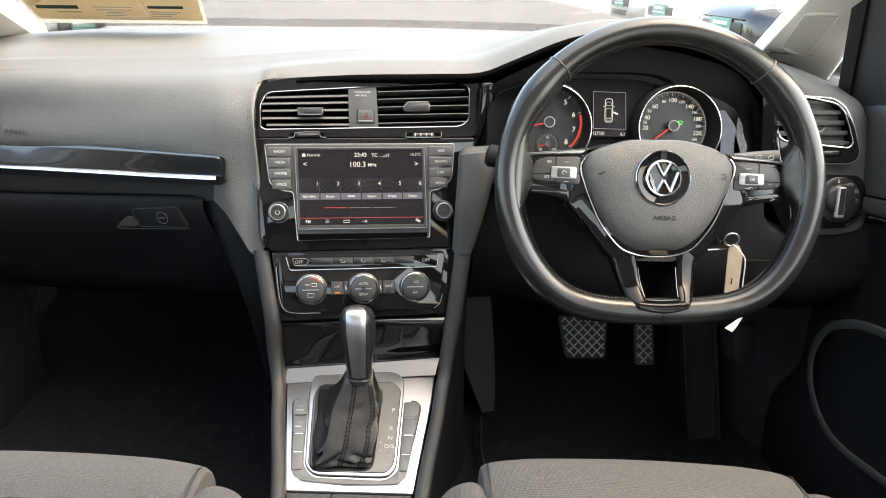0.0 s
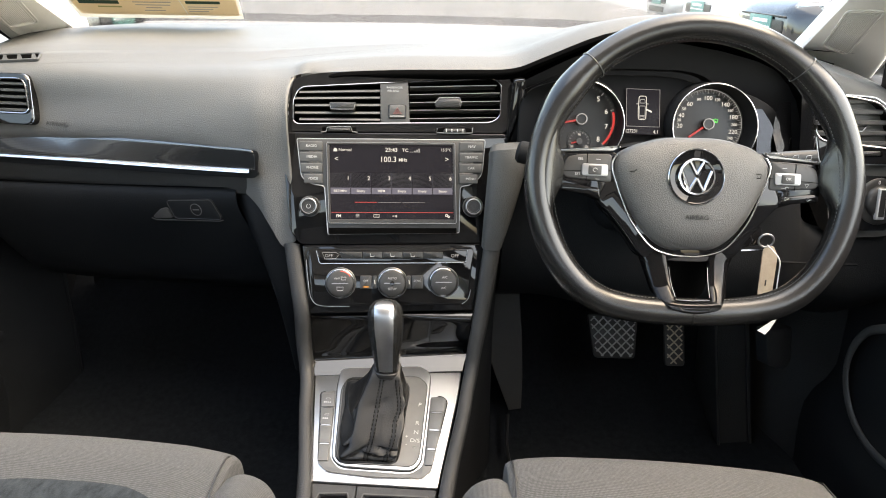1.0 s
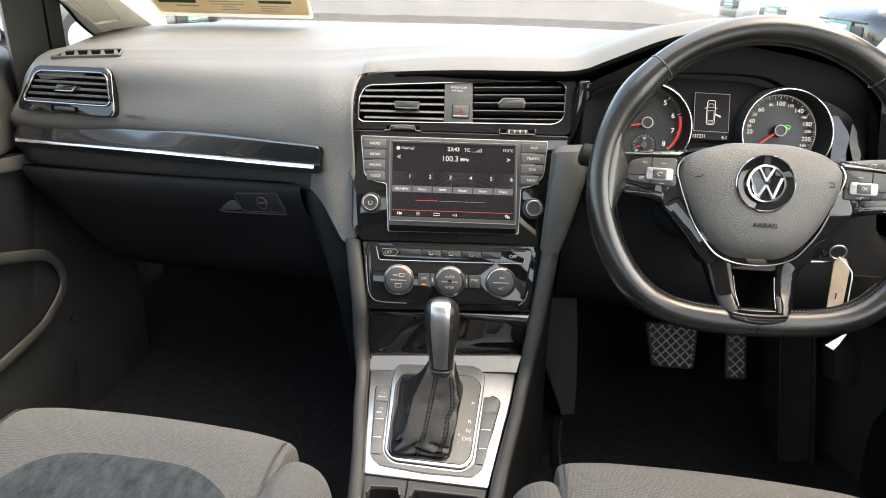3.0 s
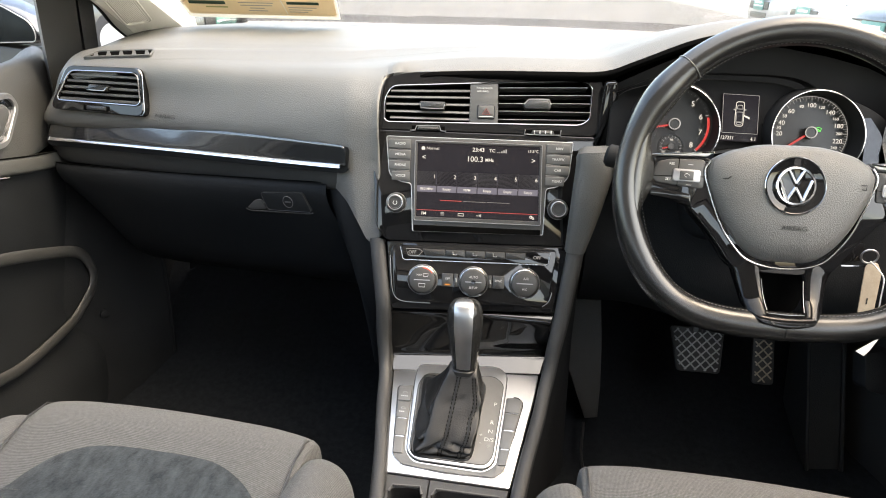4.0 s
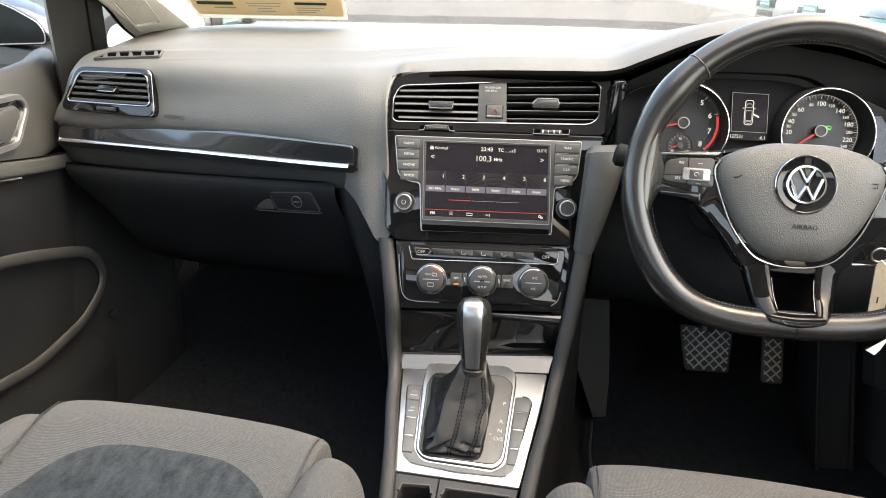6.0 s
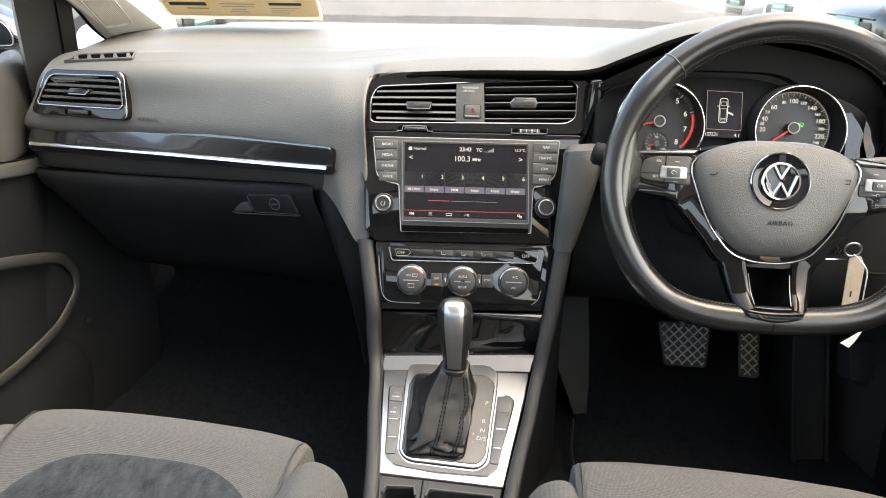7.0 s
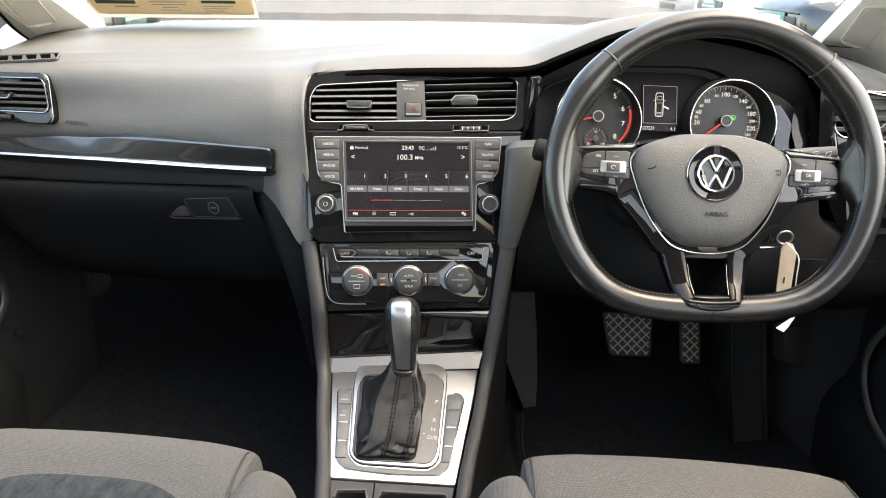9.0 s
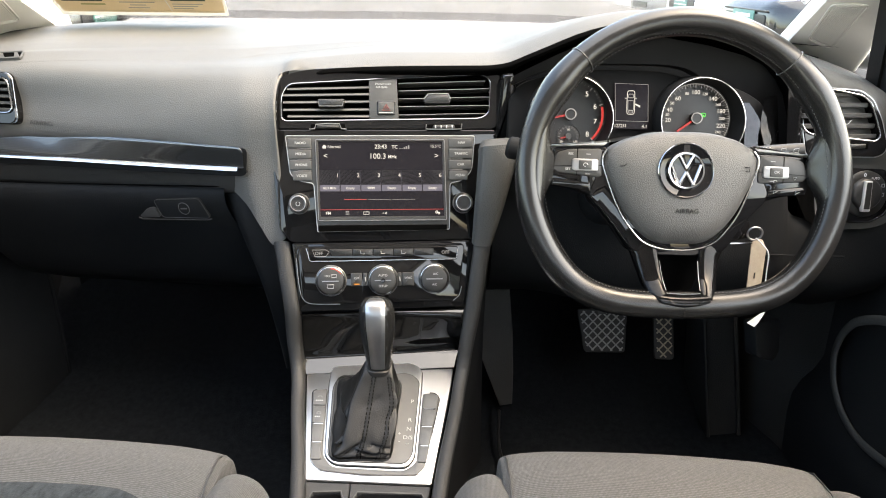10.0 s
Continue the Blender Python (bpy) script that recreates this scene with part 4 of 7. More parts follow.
for q, ribs in (([(-0.0994, 0.1042), (-0.0923, 0.1046), (-0.0902, 0.1108), (-0.0740, 0.1120), (-0.0579, 0.1116), (-0.0551, 0.1047), (-0.0479, 0.1043)], 0), ([(0.0640, 0.1110), (0.0630, 0.1046), (0.0880, 0.1040), (0.1135, 0.1047), (0.1140, 0.1120)], 4)):
    us = [p[0] for p in q]
    slot = part("wheel_slot", prism(rect(min(us) + 0.002, 0.1040, max(us) - 0.002, 0.1112, 0.001), 0.0, 0.0046, CON, 0.0004), deep_black, bezel)
    part("slot_trim", tube([(*p, 0.0056) for p in q], 0.0008, CON, False, 6), satin, slot, "silver line round the thumbwheel")
    c = (min(us) + max(us)) / 2
    wheel_t = part("thumbwheel", prism(fillet([(c - 0.0165, 0.1050), (c + 0.0165, 0.1050), (c + 0.0145, 0.1108), (c - 0.0145, 0.1104)], 0.0016), 0.002, 0.0074, CON, 0.0022), vent_black, slot)
    for j in range(ribs):
        part("ridge", prism(rect(c - 0.0125 + j * 0.0078, 0.1052, c - 0.0110 + j * 0.0078, 0.1100), 0.0070, 0.0081, CON), print_grey, wheel_t, smooth=False)

head = thing("infotainment_unit", (0, 0.98, 0.53), "touchscreen radio unit in gloss black with silver frame", "car radio")
body = fillet([(-0.155, 0.104), (0.165, 0.104), (0.1609, 0.0801), (0.1470, 0.058), (0.1330, -0.0515), (-0.1284, -0.0537), (-0.1433, -0.034)], 0.008)
part("fascia", prism(body, -0.03, 0.003, CON, 0.0015), piano, head, "gloss black fascia")
S = fillet([(-0.1335, 0.0955), (0.1328, 0.0955), (0.1285, 0.044), (0.112, 0.0305), (0.0975, 0.028), (0.0960, -0.0375), (-0.0905, -0.0398), (-0.0950, 0.028), (-0.110, 0.030), (-0.1270, 0.0385)], [0.004, 0.004, 0.01, 0.006, 0.004, 0.003, 0.003, 0.004, 0.006, 0.01])
part("surround", prism(S, 0.0, 0.0065, CON, 0.0015), dial_grey, head, "dark grey control surround")
part("silver_edge", tube([(*p, 0.0062) for p in inset(S, 0.0008)], 0.0007, CON, True, 8), satin, head, "silver edge line")
D = [(-0.0915, 0.0900), (0.0892, 0.0900), (0.0917, -0.0240), (-0.0885, -0.0240)]
part("screen_frame", collar(fillet(D, 0.003), [(-0.0873, 0.0866), (0.0855, 0.0866), (0.0880, -0.0180), (-0.0855, -0.0180)], 0.006, 0.0095, CON, 0.001, 0.0), dial_grey, head, "dark grey screen frame")
part("frame_line", tube([(*p, 0.0094) for p in inset(fillet(D, 0.003), 0.0006)], 0.0005, CON, True, 6), satin, head)
scr = part("display", prism([(-0.0876, 0.0868), (0.0858, 0.0868), (0.0882, -0.0183), (-0.0858, -0.0183)], 0.004, 0.0072, CON), screen_face, head, "lit radio display showing 100.3 MHz", smooth=False)
part("disc_slot", prism([(-0.0885, -0.0300), (0.0915, -0.0300), (0.0918, -0.0372), (-0.0878, -0.0388)], 0.004, 0.0078, CON, 0.0004), deep_black, head)
N = 0.0074
for k, s_ in enumerate(("RADIO", "MEDIA", "PHONE", "VOICE")):
    v = 0.0845 - k * 0.0152
    u0 = -0.1305 + (0.002 if k < 3 else 0.006) + k * 0.0006
    b = part("side_button", prism(fillet([(u0, v - 0.0064), (-0.0970, v - 0.0064), (-0.0970, v + 0.0064), (u0, v + 0.0064)], 0.0015), 0.005, 0.0086, CON, 0.001), button_grey, head)
    words(s_, 0.0050, on(CON, -0.1120 + k * 0.0006, v, 0.0087), print_grey, b)
    if k < 3:
        part("bright_gap", prism(rect(-0.116, v - 0.0081, -0.0965, v - 0.0071), 0.0065, 0.0082, CON), chrome, head, smooth=False)
for k, s_ in enumerate(("NAV", "TRAFFIC", "CAR", "MENU")):
    v = 0.0850 - k * 0.0152
    u1 = 0.1298 - (0.001 if k < 3 else 0.006) - k * 0.0008
    b = part("side_button", prism(fillet([(0.0955, v - 0.0064), (u1, v - 0.0064), (u1, v + 0.0064), (0.0950, v + 0.0064)], 0.0015), 0.005, 0.0086, CON, 0.001), button_grey, head)
    words(s_, 0.0050, on(CON, 0.1130 - k * 0.0006, v, 0.0087), print_grey, b)
    if k < 3:
        part("bright_gap", prism(rect(0.095, v - 0.0081, 0.1145, v - 0.0071), 0.0065, 0.0082, CON), chrome, head, smooth=False)
for u, w in ((-0.1150, 0), (0.1150, 1)):
    kn = part("rotary_knob", lathe([(0.0132, 0.002), (0.0132, 0.006), (0.0126, 0.0072), (0.0118, 0.0072), (0.0115, 0.016), (0.0104, 0.0176), (0.0082, 0.0178), (0.0078, 0.0166), (0.0030, 0.0166), (0.0028, 0.0172), (0, 0.0172)], u, 0.0003, CON), vent_black, head, "black rotary knob with chrome ring")
    part("knob_ring", lathe([(0.0110, 0.0160), (0.0113, 0.0172), (0.0104, 0.0180), (0.0096, 0.0178), (0.0094, 0.0160)], u, 0.0003, CON), satin, kn)
    part("knob_base", lathe([(0.0148, 0.002), (0.0148, 0.0042), (0.0142, 0.0050), (0.0134, 0.0045)], u, 0.0003, CON), satin, kn)
    if not w:
        part("power_mark", tube([(u + 0.0028 * math.cos(a), 0.0028 * math.sin(a), 0.018) for a in [radians(120 + 30 * j) for j in range(11)]], 0.0004, CON, False, 5), print_grey, kn)


def put(s_, u, v, size, mat=lit_white, align="CENTER", bold=0.0):
    words(s_, size, on(CON, u, v, N), mat, scr, align=align, bold=bold)


put("23:43", -0.0005, 0.0795, 0.0078, bold=0.00012)
put("Normal", -0.0745, 0.0795, 0.0058, align="LEFT")
part("car_icon", prism(fillet([(-0.0815, 0.0772), (-0.0765, 0.0772), (-0.0765, 0.0800), (-0.0778, 0.0820), (-0.0802, 0.0820), (-0.0815, 0.0800)], 0.0006), 0.0072, N, CON), lit_white, scr)
put("15.5\u00b0C", 0.0765, 0.0800, 0.0055)
words("TC", 0.0065, on(CON, 0.019, 0.0790, N), lit_white, scr, bold=0.0001)
for j in range(5):
    part("signal_bar", prism(rect(0.0255 + j * 0.003, 0.0765, 0.0275 + j * 0.003, 0.0772 + max(0, j - 1) * 0.0015), 0.0072, N, CON), lit_grey, scr, smooth=False)
put("100.3", -0.0050, 0.0660, 0.0108)
put("MHz", 0.0155, 0.0655, 0.0062, bold=0.0001)
put("<", -0.0775, 0.0665, 0.0105)
put(">", 0.0775, 0.0665, 0.0105)
for k, s_ in enumerate(("88.3 MHz", "Empty", "98FM", "Empty", "Empty", "Empty")):
    u = -0.0722 + k * 0.0288
    part("preset_tile", prism(rect(u - 0.0136, 0.0175, u + 0.0136, 0.0265), 0.0070, 0.00725, CON), screen_tile, scr, smooth=False)
    part("preset_field", prism(rect(u - 0.0138, 0.0270, u + 0.0138, 0.0470), 0.0070, 0.0072, CON), screen_field, scr, smooth=False)
    part("field_edge", prism(rect(u + 0.0139, 0.0175, u + 0.0142, 0.0470), 0.0070, 0.0073, CON), screen_tile, scr, smooth=False)
    put(s_, u, 0.0218, 0.0046, bold=0.00005)
    put(str(k + 1), u + 0.011, 0.0395, 0.0078)
for u0, u1, mt in ((-0.052, -0.021, lit_red), (-0.019, 0.013, lit_grey), (0.015, 0.047, lit_grey)):
    part("page_bar", prism(rect(u0, 0.0056, u1, 0.0065 if mt is lit_red else 0.0060), 0.0072, N, CON), mt, scr, smooth=False)
part("red_line", prism(rect(-0.0857, -0.0086, 0.0872, -0.0079), 0.0072, N, CON), lit_red, scr, smooth=False)
put("FM", -0.0745, -0.0133, 0.0056, bold=0.0001)
for j in range(3):
    part("menu_icon", prism(rect(-0.0505, -0.0150 + j * 0.0018, -0.0455, -0.0141 + j * 0.0018), 0.0072, N, CON), lit_grey, scr, smooth=False)
part("frame_icon", tube([(-0.0255, -0.0148, N), (-0.0175, -0.0148, N), (-0.0175, -0.0116, N), (-0.0255, -0.0116, N)], 0.0004, CON, True, 4), lit_white, scr)
for j in range(4):
    part("sound_icon", prism(rect(0.0005 + j * 0.002, -0.0138 - j * 0.0005, 0.0012 + j * 0.002, -0.0130 + j * 0.0005), 0.0072, N, CON), lit_white, scr, smooth=False)
for u, v, r in ((0.0775, -0.0122, 0.0020), (0.0805, -0.0140, 0.0017)):
    part("gear_icon", lathe([(r, 0.0072), (r, N), (r * 0.5, N), (r * 0.5, 0.0072)], u, v, CON, 12), lit_white, scr)

# climate controls
clim = thing("climate_control", (0, 0.94, 0.43), "gloss black climate panel with three silver-ringed dials", "climate control")
C_OUT = fillet([(-0.1265, -0.0545), (0.1310, -0.0525), (0.1165, -0.1475), (-0.1165, -0.1520)], 0.004)
part("fascia", prism(C_OUT, -0.03, 0.001, CON, 0.0015), piano, clim, "gloss black fascia")
C_IN = fillet([(-0.1205, -0.0600), (0.1175, -0.0560), (0.1085, -0.1330), (0.1000, -0.1390), (-0.1035, -0.1420), (-0.1130, -0.1360)], 0.010)
part("inner_panel", prism(C_IN, 0.0, 0.0032, CON, 0.0015), piano, clim)
part("edge_line", tube([(*p, 0.0030) for p in spline([(-0.1205, -0.075, 0), (-0.1165, -0.118, 0), (-0.111, -0.134, 0), (-0.098, -0.1405, 0), (-0.06, -0.1415, 0)], 5) for p in [(p.x, p.y)]], 0.0006, CON, sides=6), satin, clim)
part("edge_line", tube([(*p, 0.0030) for p in spline([(0.1125, -0.118, 0), (0.1085, -0.131, 0), (0.100, -0.1385, 0)], 5) for p in [(p.x, p.y)]], 0.0006, CON, sides=6), satin, clim)
bar = fillet([(-0.1065, -0.0605), (0.1080, -0.0605), (0.1060, -0.0785), (0.1030, -0.0800), (-0.1000, -0.0815), (-0.1025, -0.0790)], 0.003)
rail = part("button_rail", prism(bar, 0.002, 0.0048, CON, 0.001), piano, clim, "button strip with chrome lower edge")
part("rail_chrome", tube([(-0.1062, -0.0620, 0.005), (-0.1020, -0.0785, 0.005), (-0.0990, -0.0805, 0.005), (0.1015, -0.0790, 0.005), (0.1050, -0.0775, 0.005), (0.1075, -0.0615, 0.005)], 0.0008, CON, False, 6), chrome_soft, rail)
for i in range(5):
    u = -0.0700 + i * 0.0286
    k = part("key", prism(fillet([(u + 0.0005, -0.0735), (u + 0.0281, -0.0735), (u + 0.0281, -0.0638), (u + (0.0005 if i else -0.004), -0.0638)], 0.0008), 0.004, 0.0065, CON, 0.0008), vent_black, rail)
    if 0 < i < 4:
        part("key_mark", tube([(u + 0.011, -0.0660, 0.0067), (u + 0.0115, -0.0705, 0.0067), (u + 0.016, -0.0708, 0.0067), (u + 0.0168, -0.0690, 0.0067)], 0.0005, CON, False, 4), grey_ink, k)
for s_, u in (("OFF", 0.0895), ("OFF", -0.0885)):
    words(s_, 0.0066, on(CON, u, -0.0695, 0.0052), lit_grey, rail)
part("display_edge", tube([(-0.098, -0.0645, 0.0052), (-0.079, -0.0645, 0.0052), (-0.074, -0.0675, 0.0052), (-0.079, -0.0735, 0.0052), (-0.094, -0.0740, 0.0052)], 0.0004, CON, True, 4), lit_grey, rail)
for u, v, a, b in ((-0.0722, -0.1080, "MAX", ""), (0.0008, -0.1078, "AUTO", "SETUP"), (0.0733, -0.1065, "A/C", "A/C")):
    d = part("dial", lathe([(0.0212, 0.002), (0.0212, 0.007), (0.0204, 0.0085), (0.0180, 0.0085), (0.0178, 0.0125), (0.0160, 0.0135), (0, 0.0137)], u, v, CON), dial_grey, clim, "dark dial with bright ring")
    part("dial_ring", lathe([(0.0196, 0.008), (0.0199, 0.0100), (0.0192, 0.0106), (0.0186, 0.0102), (0.0184, 0.008)], u, v, CON), chrome_soft, d)
    part("outer_ring", lathe([(0.0220, 0.002), (0.0220, 0.0038), (0.0215, 0.0043), (0.0211, 0.0038)], u, v, CON), satin, d)
    part("dial_bar", prism(rect(u - 0.0115, v - 0.0006, u + 0.0115, v + 0.0006), 0.0135, 0.0142, CON), satin, d, smooth=False)
    if a == "AUTO":
        part("hub", lathe([(0.003, 0.0135), (0.003, 0.0150), (0, 0.0152)], u, v, CON, 20), piano, d)
    words(a, 0.0046 if a != "MAX" else 0.0036, on(CON, u - (0.004 if a == "MAX" else 0) + (0.0015 if b == "A/C" else 0), v + 0.0070, 0.0139), print_grey, d)
    if b:
        words(b, 0.0044, on(CON, u, v - 0.0080, 0.0139), print_grey, d)
    else:
        part("screen_mark", tube([(u - 0.004, v - 0.010, 0.0139), (u + 0.004, v - 0.010, 0.0139), (u + 0.0045, v - 0.005, 0.0139), (u - 0.0045, v - 0.005, 0.0139)], 0.0004, CON, True, 4), print_grey, d)
        part("screen_mark", tube([(u + 0.002, v + 0.0050, 0.0139), (u + 0.008, v + 0.0050, 0.0139), (u + 0.0085, v + 0.009, 0.0139), (u + 0.0015, v + 0.009, 0.0139)], 0.0004, CON, True, 4), print_grey, d)
        part("red_arc", tube([(u + 0.0172 * math.cos(radians(x)), v + 0.0172 * math.sin(radians(x)), 0.0128) for x in range(35, 90, 9)], 0.0006, CON, False, 4), red_ink, d)
for u0, u1, s_ in ((-0.0445, -0.0285, "OFF"), (-0.0275, -0.0215, ""), (0.0212, 0.0270, ""), (0.0280, 0.0445, "SYNC")):
    b = part("side_key", prism(rect(u0, -0.1160, u1, -0.0975, 0.001), 0.002, 0.0062, CON, 0.001), dial_grey, clim)
    if s_:
        words(s_, 0.0042, on(CON, (u0 + u1) / 2, -0.1050, 0.0064), print_grey, b)
    else:
        part("fan_mark", tube([((u0 + u1) / 2, -0.1035, 0.0064), ((u0 + u1) / 2 + 0.0008, -0.1095, 0.0064)], 0.0007, CON, False, 4), print_grey, b)
    if s_ == "OFF":
        part("lamp", prism(rect(-0.0400, -0.1142, -0.0325, -0.1125), 0.0060, 0.0067, CON), lit_amber, b, smooth=False)

# ---- lower console ----
G = axes((0, 0.885, 0.302), 0, 76)
cons = thing("center_console", (0, 0.75, 0.0), "dark grey centre console with gloss cover and side rails", "car console")


def cw(u, v, n=0.0):
    return CON @ Vector((u, v, n))


def gw(u, v, n=0.0):
    return G @ Vector((u, v, n))


# the gloss cover curves from the climate panel down onto the shift plate
rows = []
for k in range(7):
    s_ = -1 + 2 * k / 6
    f = (s_ + 1) / 2
    y0, z0, y1, z1 = 0.8926 + 0.0162 * f, 0.3039 + 0.004 * f, 0.9130 + 0.0200 * f, 0.3158 + 0.0066 * f
    foot = [(0.1158, 0.9212, 0.386), (0.1150, 0.9212 + 0.25 * (y1 - 0.9192), 0.368), (0.1140, 0.9212 + 0.6 * (y1 - 0.9192), 0.346), (0.1132, y1 + 0.0022, z1 + 0.014), (0.1126, y1 + 0.0020, z1 + 0.006), (0.1120, y1 + 0.0008, z1 + 0.0016), (0.1114, y1 - 0.0030, z1 - 0.0012), (0.1085, (y0 + y1) / 2, (z0 + z1) / 2 + 0.0002), (0.1062, y0 + 0.002, z0 + 0.0010), (0.1056, y0 + 0.0004, z0 - 0.0010), (0.1056, y0 + 0.0004, z0 - 0.008)]
    rows.append([cw(s_ * 0.1160, -0.1530 + 0.003 * s_, -0.006), cw(s_ * 0.1160, -0.1540 + 0.003 * s_, 0.0)] + [Vector((s_ * w, y, z)) for w, y, z in foot])
part("cover", sheet(rows, 3, 2), cover_gloss, cons, "dusty gloss black storage cover")
part("shift_plate", prism(fillet([(-0.1050, 0.0095), (0.1045, 0.0235), (0.1000, -0.02), (0.0755, -0.1735), (-0.0810, -0.1675)], 0.003), -0.01, 0.0, G, 0.0015), brushed, cons, "brushed aluminium shift plate")
fr = fillet([(-0.0704, -0.0113), (-0.0694, 0.0220), (0.0457, 0.0303), (0.0605, 0.0174), (0.0599, -0.0210), (0.0536, -0.1376), (0.0433, -0.1511), (-0.0469, -0.1470), (-0.0603, -0.1345)], 0.010)
part("plate_frame", prism(fr, -0.002, 0.0036, G, 0.0018), brushed, cons, "raised aluminium frame")
part("frame_joint", tube([(*p, 0.0006) for p in inset(fr, -0.0004)], 0.0004, G, True, 5), deep_black, cons)
fi = fillet([(-0.0635, -0.0181), (-0.0563, 0.0030), (0.0433, 0.0084), (0.0565, -0.0064), (0.0560, -0.0216), (0.0509, -0.1309), (0.0430, -0.1458), (-0.0458, -0.1431), (-0.0563, -0.1338)], 0.009)
part("shift_panel", prism(fi, 0.001, 0.0044, G, 0.0008), shift_grey, cons, "grey panel with shift letters")
part("panel_joint", tube([(*p, 0.0036) for p in inset(fi, -0.0002)], 0.0006, G, True, 5), deep_black, cons)
for s_, u, v, z in (("P", 0.0478, -0.0445, 0.0088), ("R", 0.0458, -0.0765, 0.0088), ("N", 0.0450, -0.0920, 0.0088), ("D/S", 0.0440, -0.1056, 0.0086), ("+", 0.0330, -0.0993, 0.0080), ("-", 0.0333, -0.1113, 0.0080)):
    words(s_, z, on(G, u, v, 0.0045, -3), print_grey, cons, "shift_letter")
part("shift_mark", tube([(0.0415, -0.1150, 0.0046), (0.0462, -0.1150, 0.0046), (0.0438, -0.1178, 0.0046)], 0.00035, G, True, 4), print_grey, cons)
bed_o = [(-0.0913, -0.0229), (-0.0715, -0.0195), (-0.0672, -0.0791), (-0.0632, -0.1311), (-0.0495, -0.1498), (0.0409, -0.1548), (0.0564, -0.1417), (0.0620, -0.0275), (0.0775, -0.0250), (0.0850, -0.0344), (0.0661, -0.1513), (0.0569, -0.1602), (-0.0070, -0.1605), (-0.0646, -0.1537), (-0.0765, -0.1421)]
bed = part("button_bed", prism(fillet(bed_o, [0.006, 0.002, 0.02, 0.008, 0.008, 0.008, 0.008, 0.002, 0.006, 0.006, 0.007, 0.007, 0.02, 0.008, 0.008]), -0.001, 0.0012, G, 0.0006), shift_grey, cons, "grey button surround")
part("bed_line", tube([(*p, 0.0007) for p in inset(fillet(bed_o[7:] + bed_o[:2], 0.006), -0.0008)[6:-6]], 0.0007, G, False, 5), chrome, bed)
for s_, edge0, edge1, cuts in ((-1, ((-0.0900, -0.0768), (-0.0250, -0.1420)), ((-0.0712, -0.0645), (-0.0250, -0.1310)), (-0.0255, -0.0512, -0.0820, -0.1122, -0.1400)), (1, ((0.0630, 0.0580), (-0.03, -0.14)), ((0.0838, 0.0676), (-0.0350, -0.1490)), (-0.0290, -0.0556, -0.0857, -0.1168, -0.1430))):
    for i in range(4):
        v0, v1 = cuts[i] - 0.0011, cuts[i + 1] + 0.0011
        at = [(float(np.interp(-v, [-k for k in e[1]], e[0])), v) for e, v in ((edge0, v0), (edge1, v0), (edge1, v1), (edge0, v1))]
        key = part("console_button", prism(fillet(at, 0.0016), 0.0008, 0.0030, G, 0.0009), shift_grey, bed)
        if i < 3:
            l, r = at[3][0] + 0.002, at[2][0] - 0.002
            part("bright_gap", prism([(l, v1 - 0.0004), (r, v1 - 0.0004), (r, v1 - 0.0018), (l, v1 - 0.0018)], 0.0010, 0.0026, G), chrome, bed, smooth=False)
        if s_ < 0 and i < 2:
            c = (sum(q[0] for q in at) / 4, (v0 + v1) / 2)
            part("key_mark", tube([(c[0] - 0.003, c[1] + 0.001, 0.0031), (c[0] - 0.002, c[1] + 0.0035, 0.0031), (c[0] + 0.002, c[1] + 0.0035, 0.0031), (c[0] + 0.003, c[1] + 0.001, 0.0031)], 0.0003, G, i == 1, 4), print_grey, key)
            for j in range(4 - i):
                part("key_mark", prism(rect(c[0] - 0.0048 + j * 0.0026, c[1] - 0.0052, c[0] - 0.0030 + j * 0.0026, c[1] - 0.0034), 0.0028, 0.00315, G), print_grey, key, smooth=False)

# tray with cup holders behind the plate
for edge, well in (([(-0.0815, -0.1685), (-0.0240, -0.1707), (-0.0240, -0.30), (-0.070, -0.30)], [(-0.0715, -0.187), (-0.0310, -0.185), (-0.029, -0.28), (-0.066, -0.28)]), ([(-0.0240, -0.1707), (0.0750, -0.1745), (0.062, -0.30), (-0.0240, -0.30)], [(-0.0170, -0.186), (0.0680, -0.188), (0.062, -0.28), (-0.017, -0.28)])):
    hollow = fillet(well, 0.010)
    part("tray_rim", collar(edge, hollow, -0.012, -0.0015, G, 0.002, 0.05), rail_grey, cons)
    part("cup_well", prism(inset(hollow, -0.001), -0.064, -0.060, G), rubber, cons, "black rubber floor of the cup holder")
part("well_edge", tube([(-0.0715, -0.195, -0.0005), (-0.068, -0.1855, 0.0), (-0.034, -0.1840, 0.0), (-0.0305, -0.195, -0.0005)], 0.0018, G, False, 6), trim_grey, cons)
part("well_edge", tube([(-0.0180, -0.195, -0.0005), (-0.014, -0.1850, 0.0), (0.064, -0.1870, 0.0), (0.0690, -0.197, -0.0005)], 0.0018, G, False, 6), trim_grey, cons)

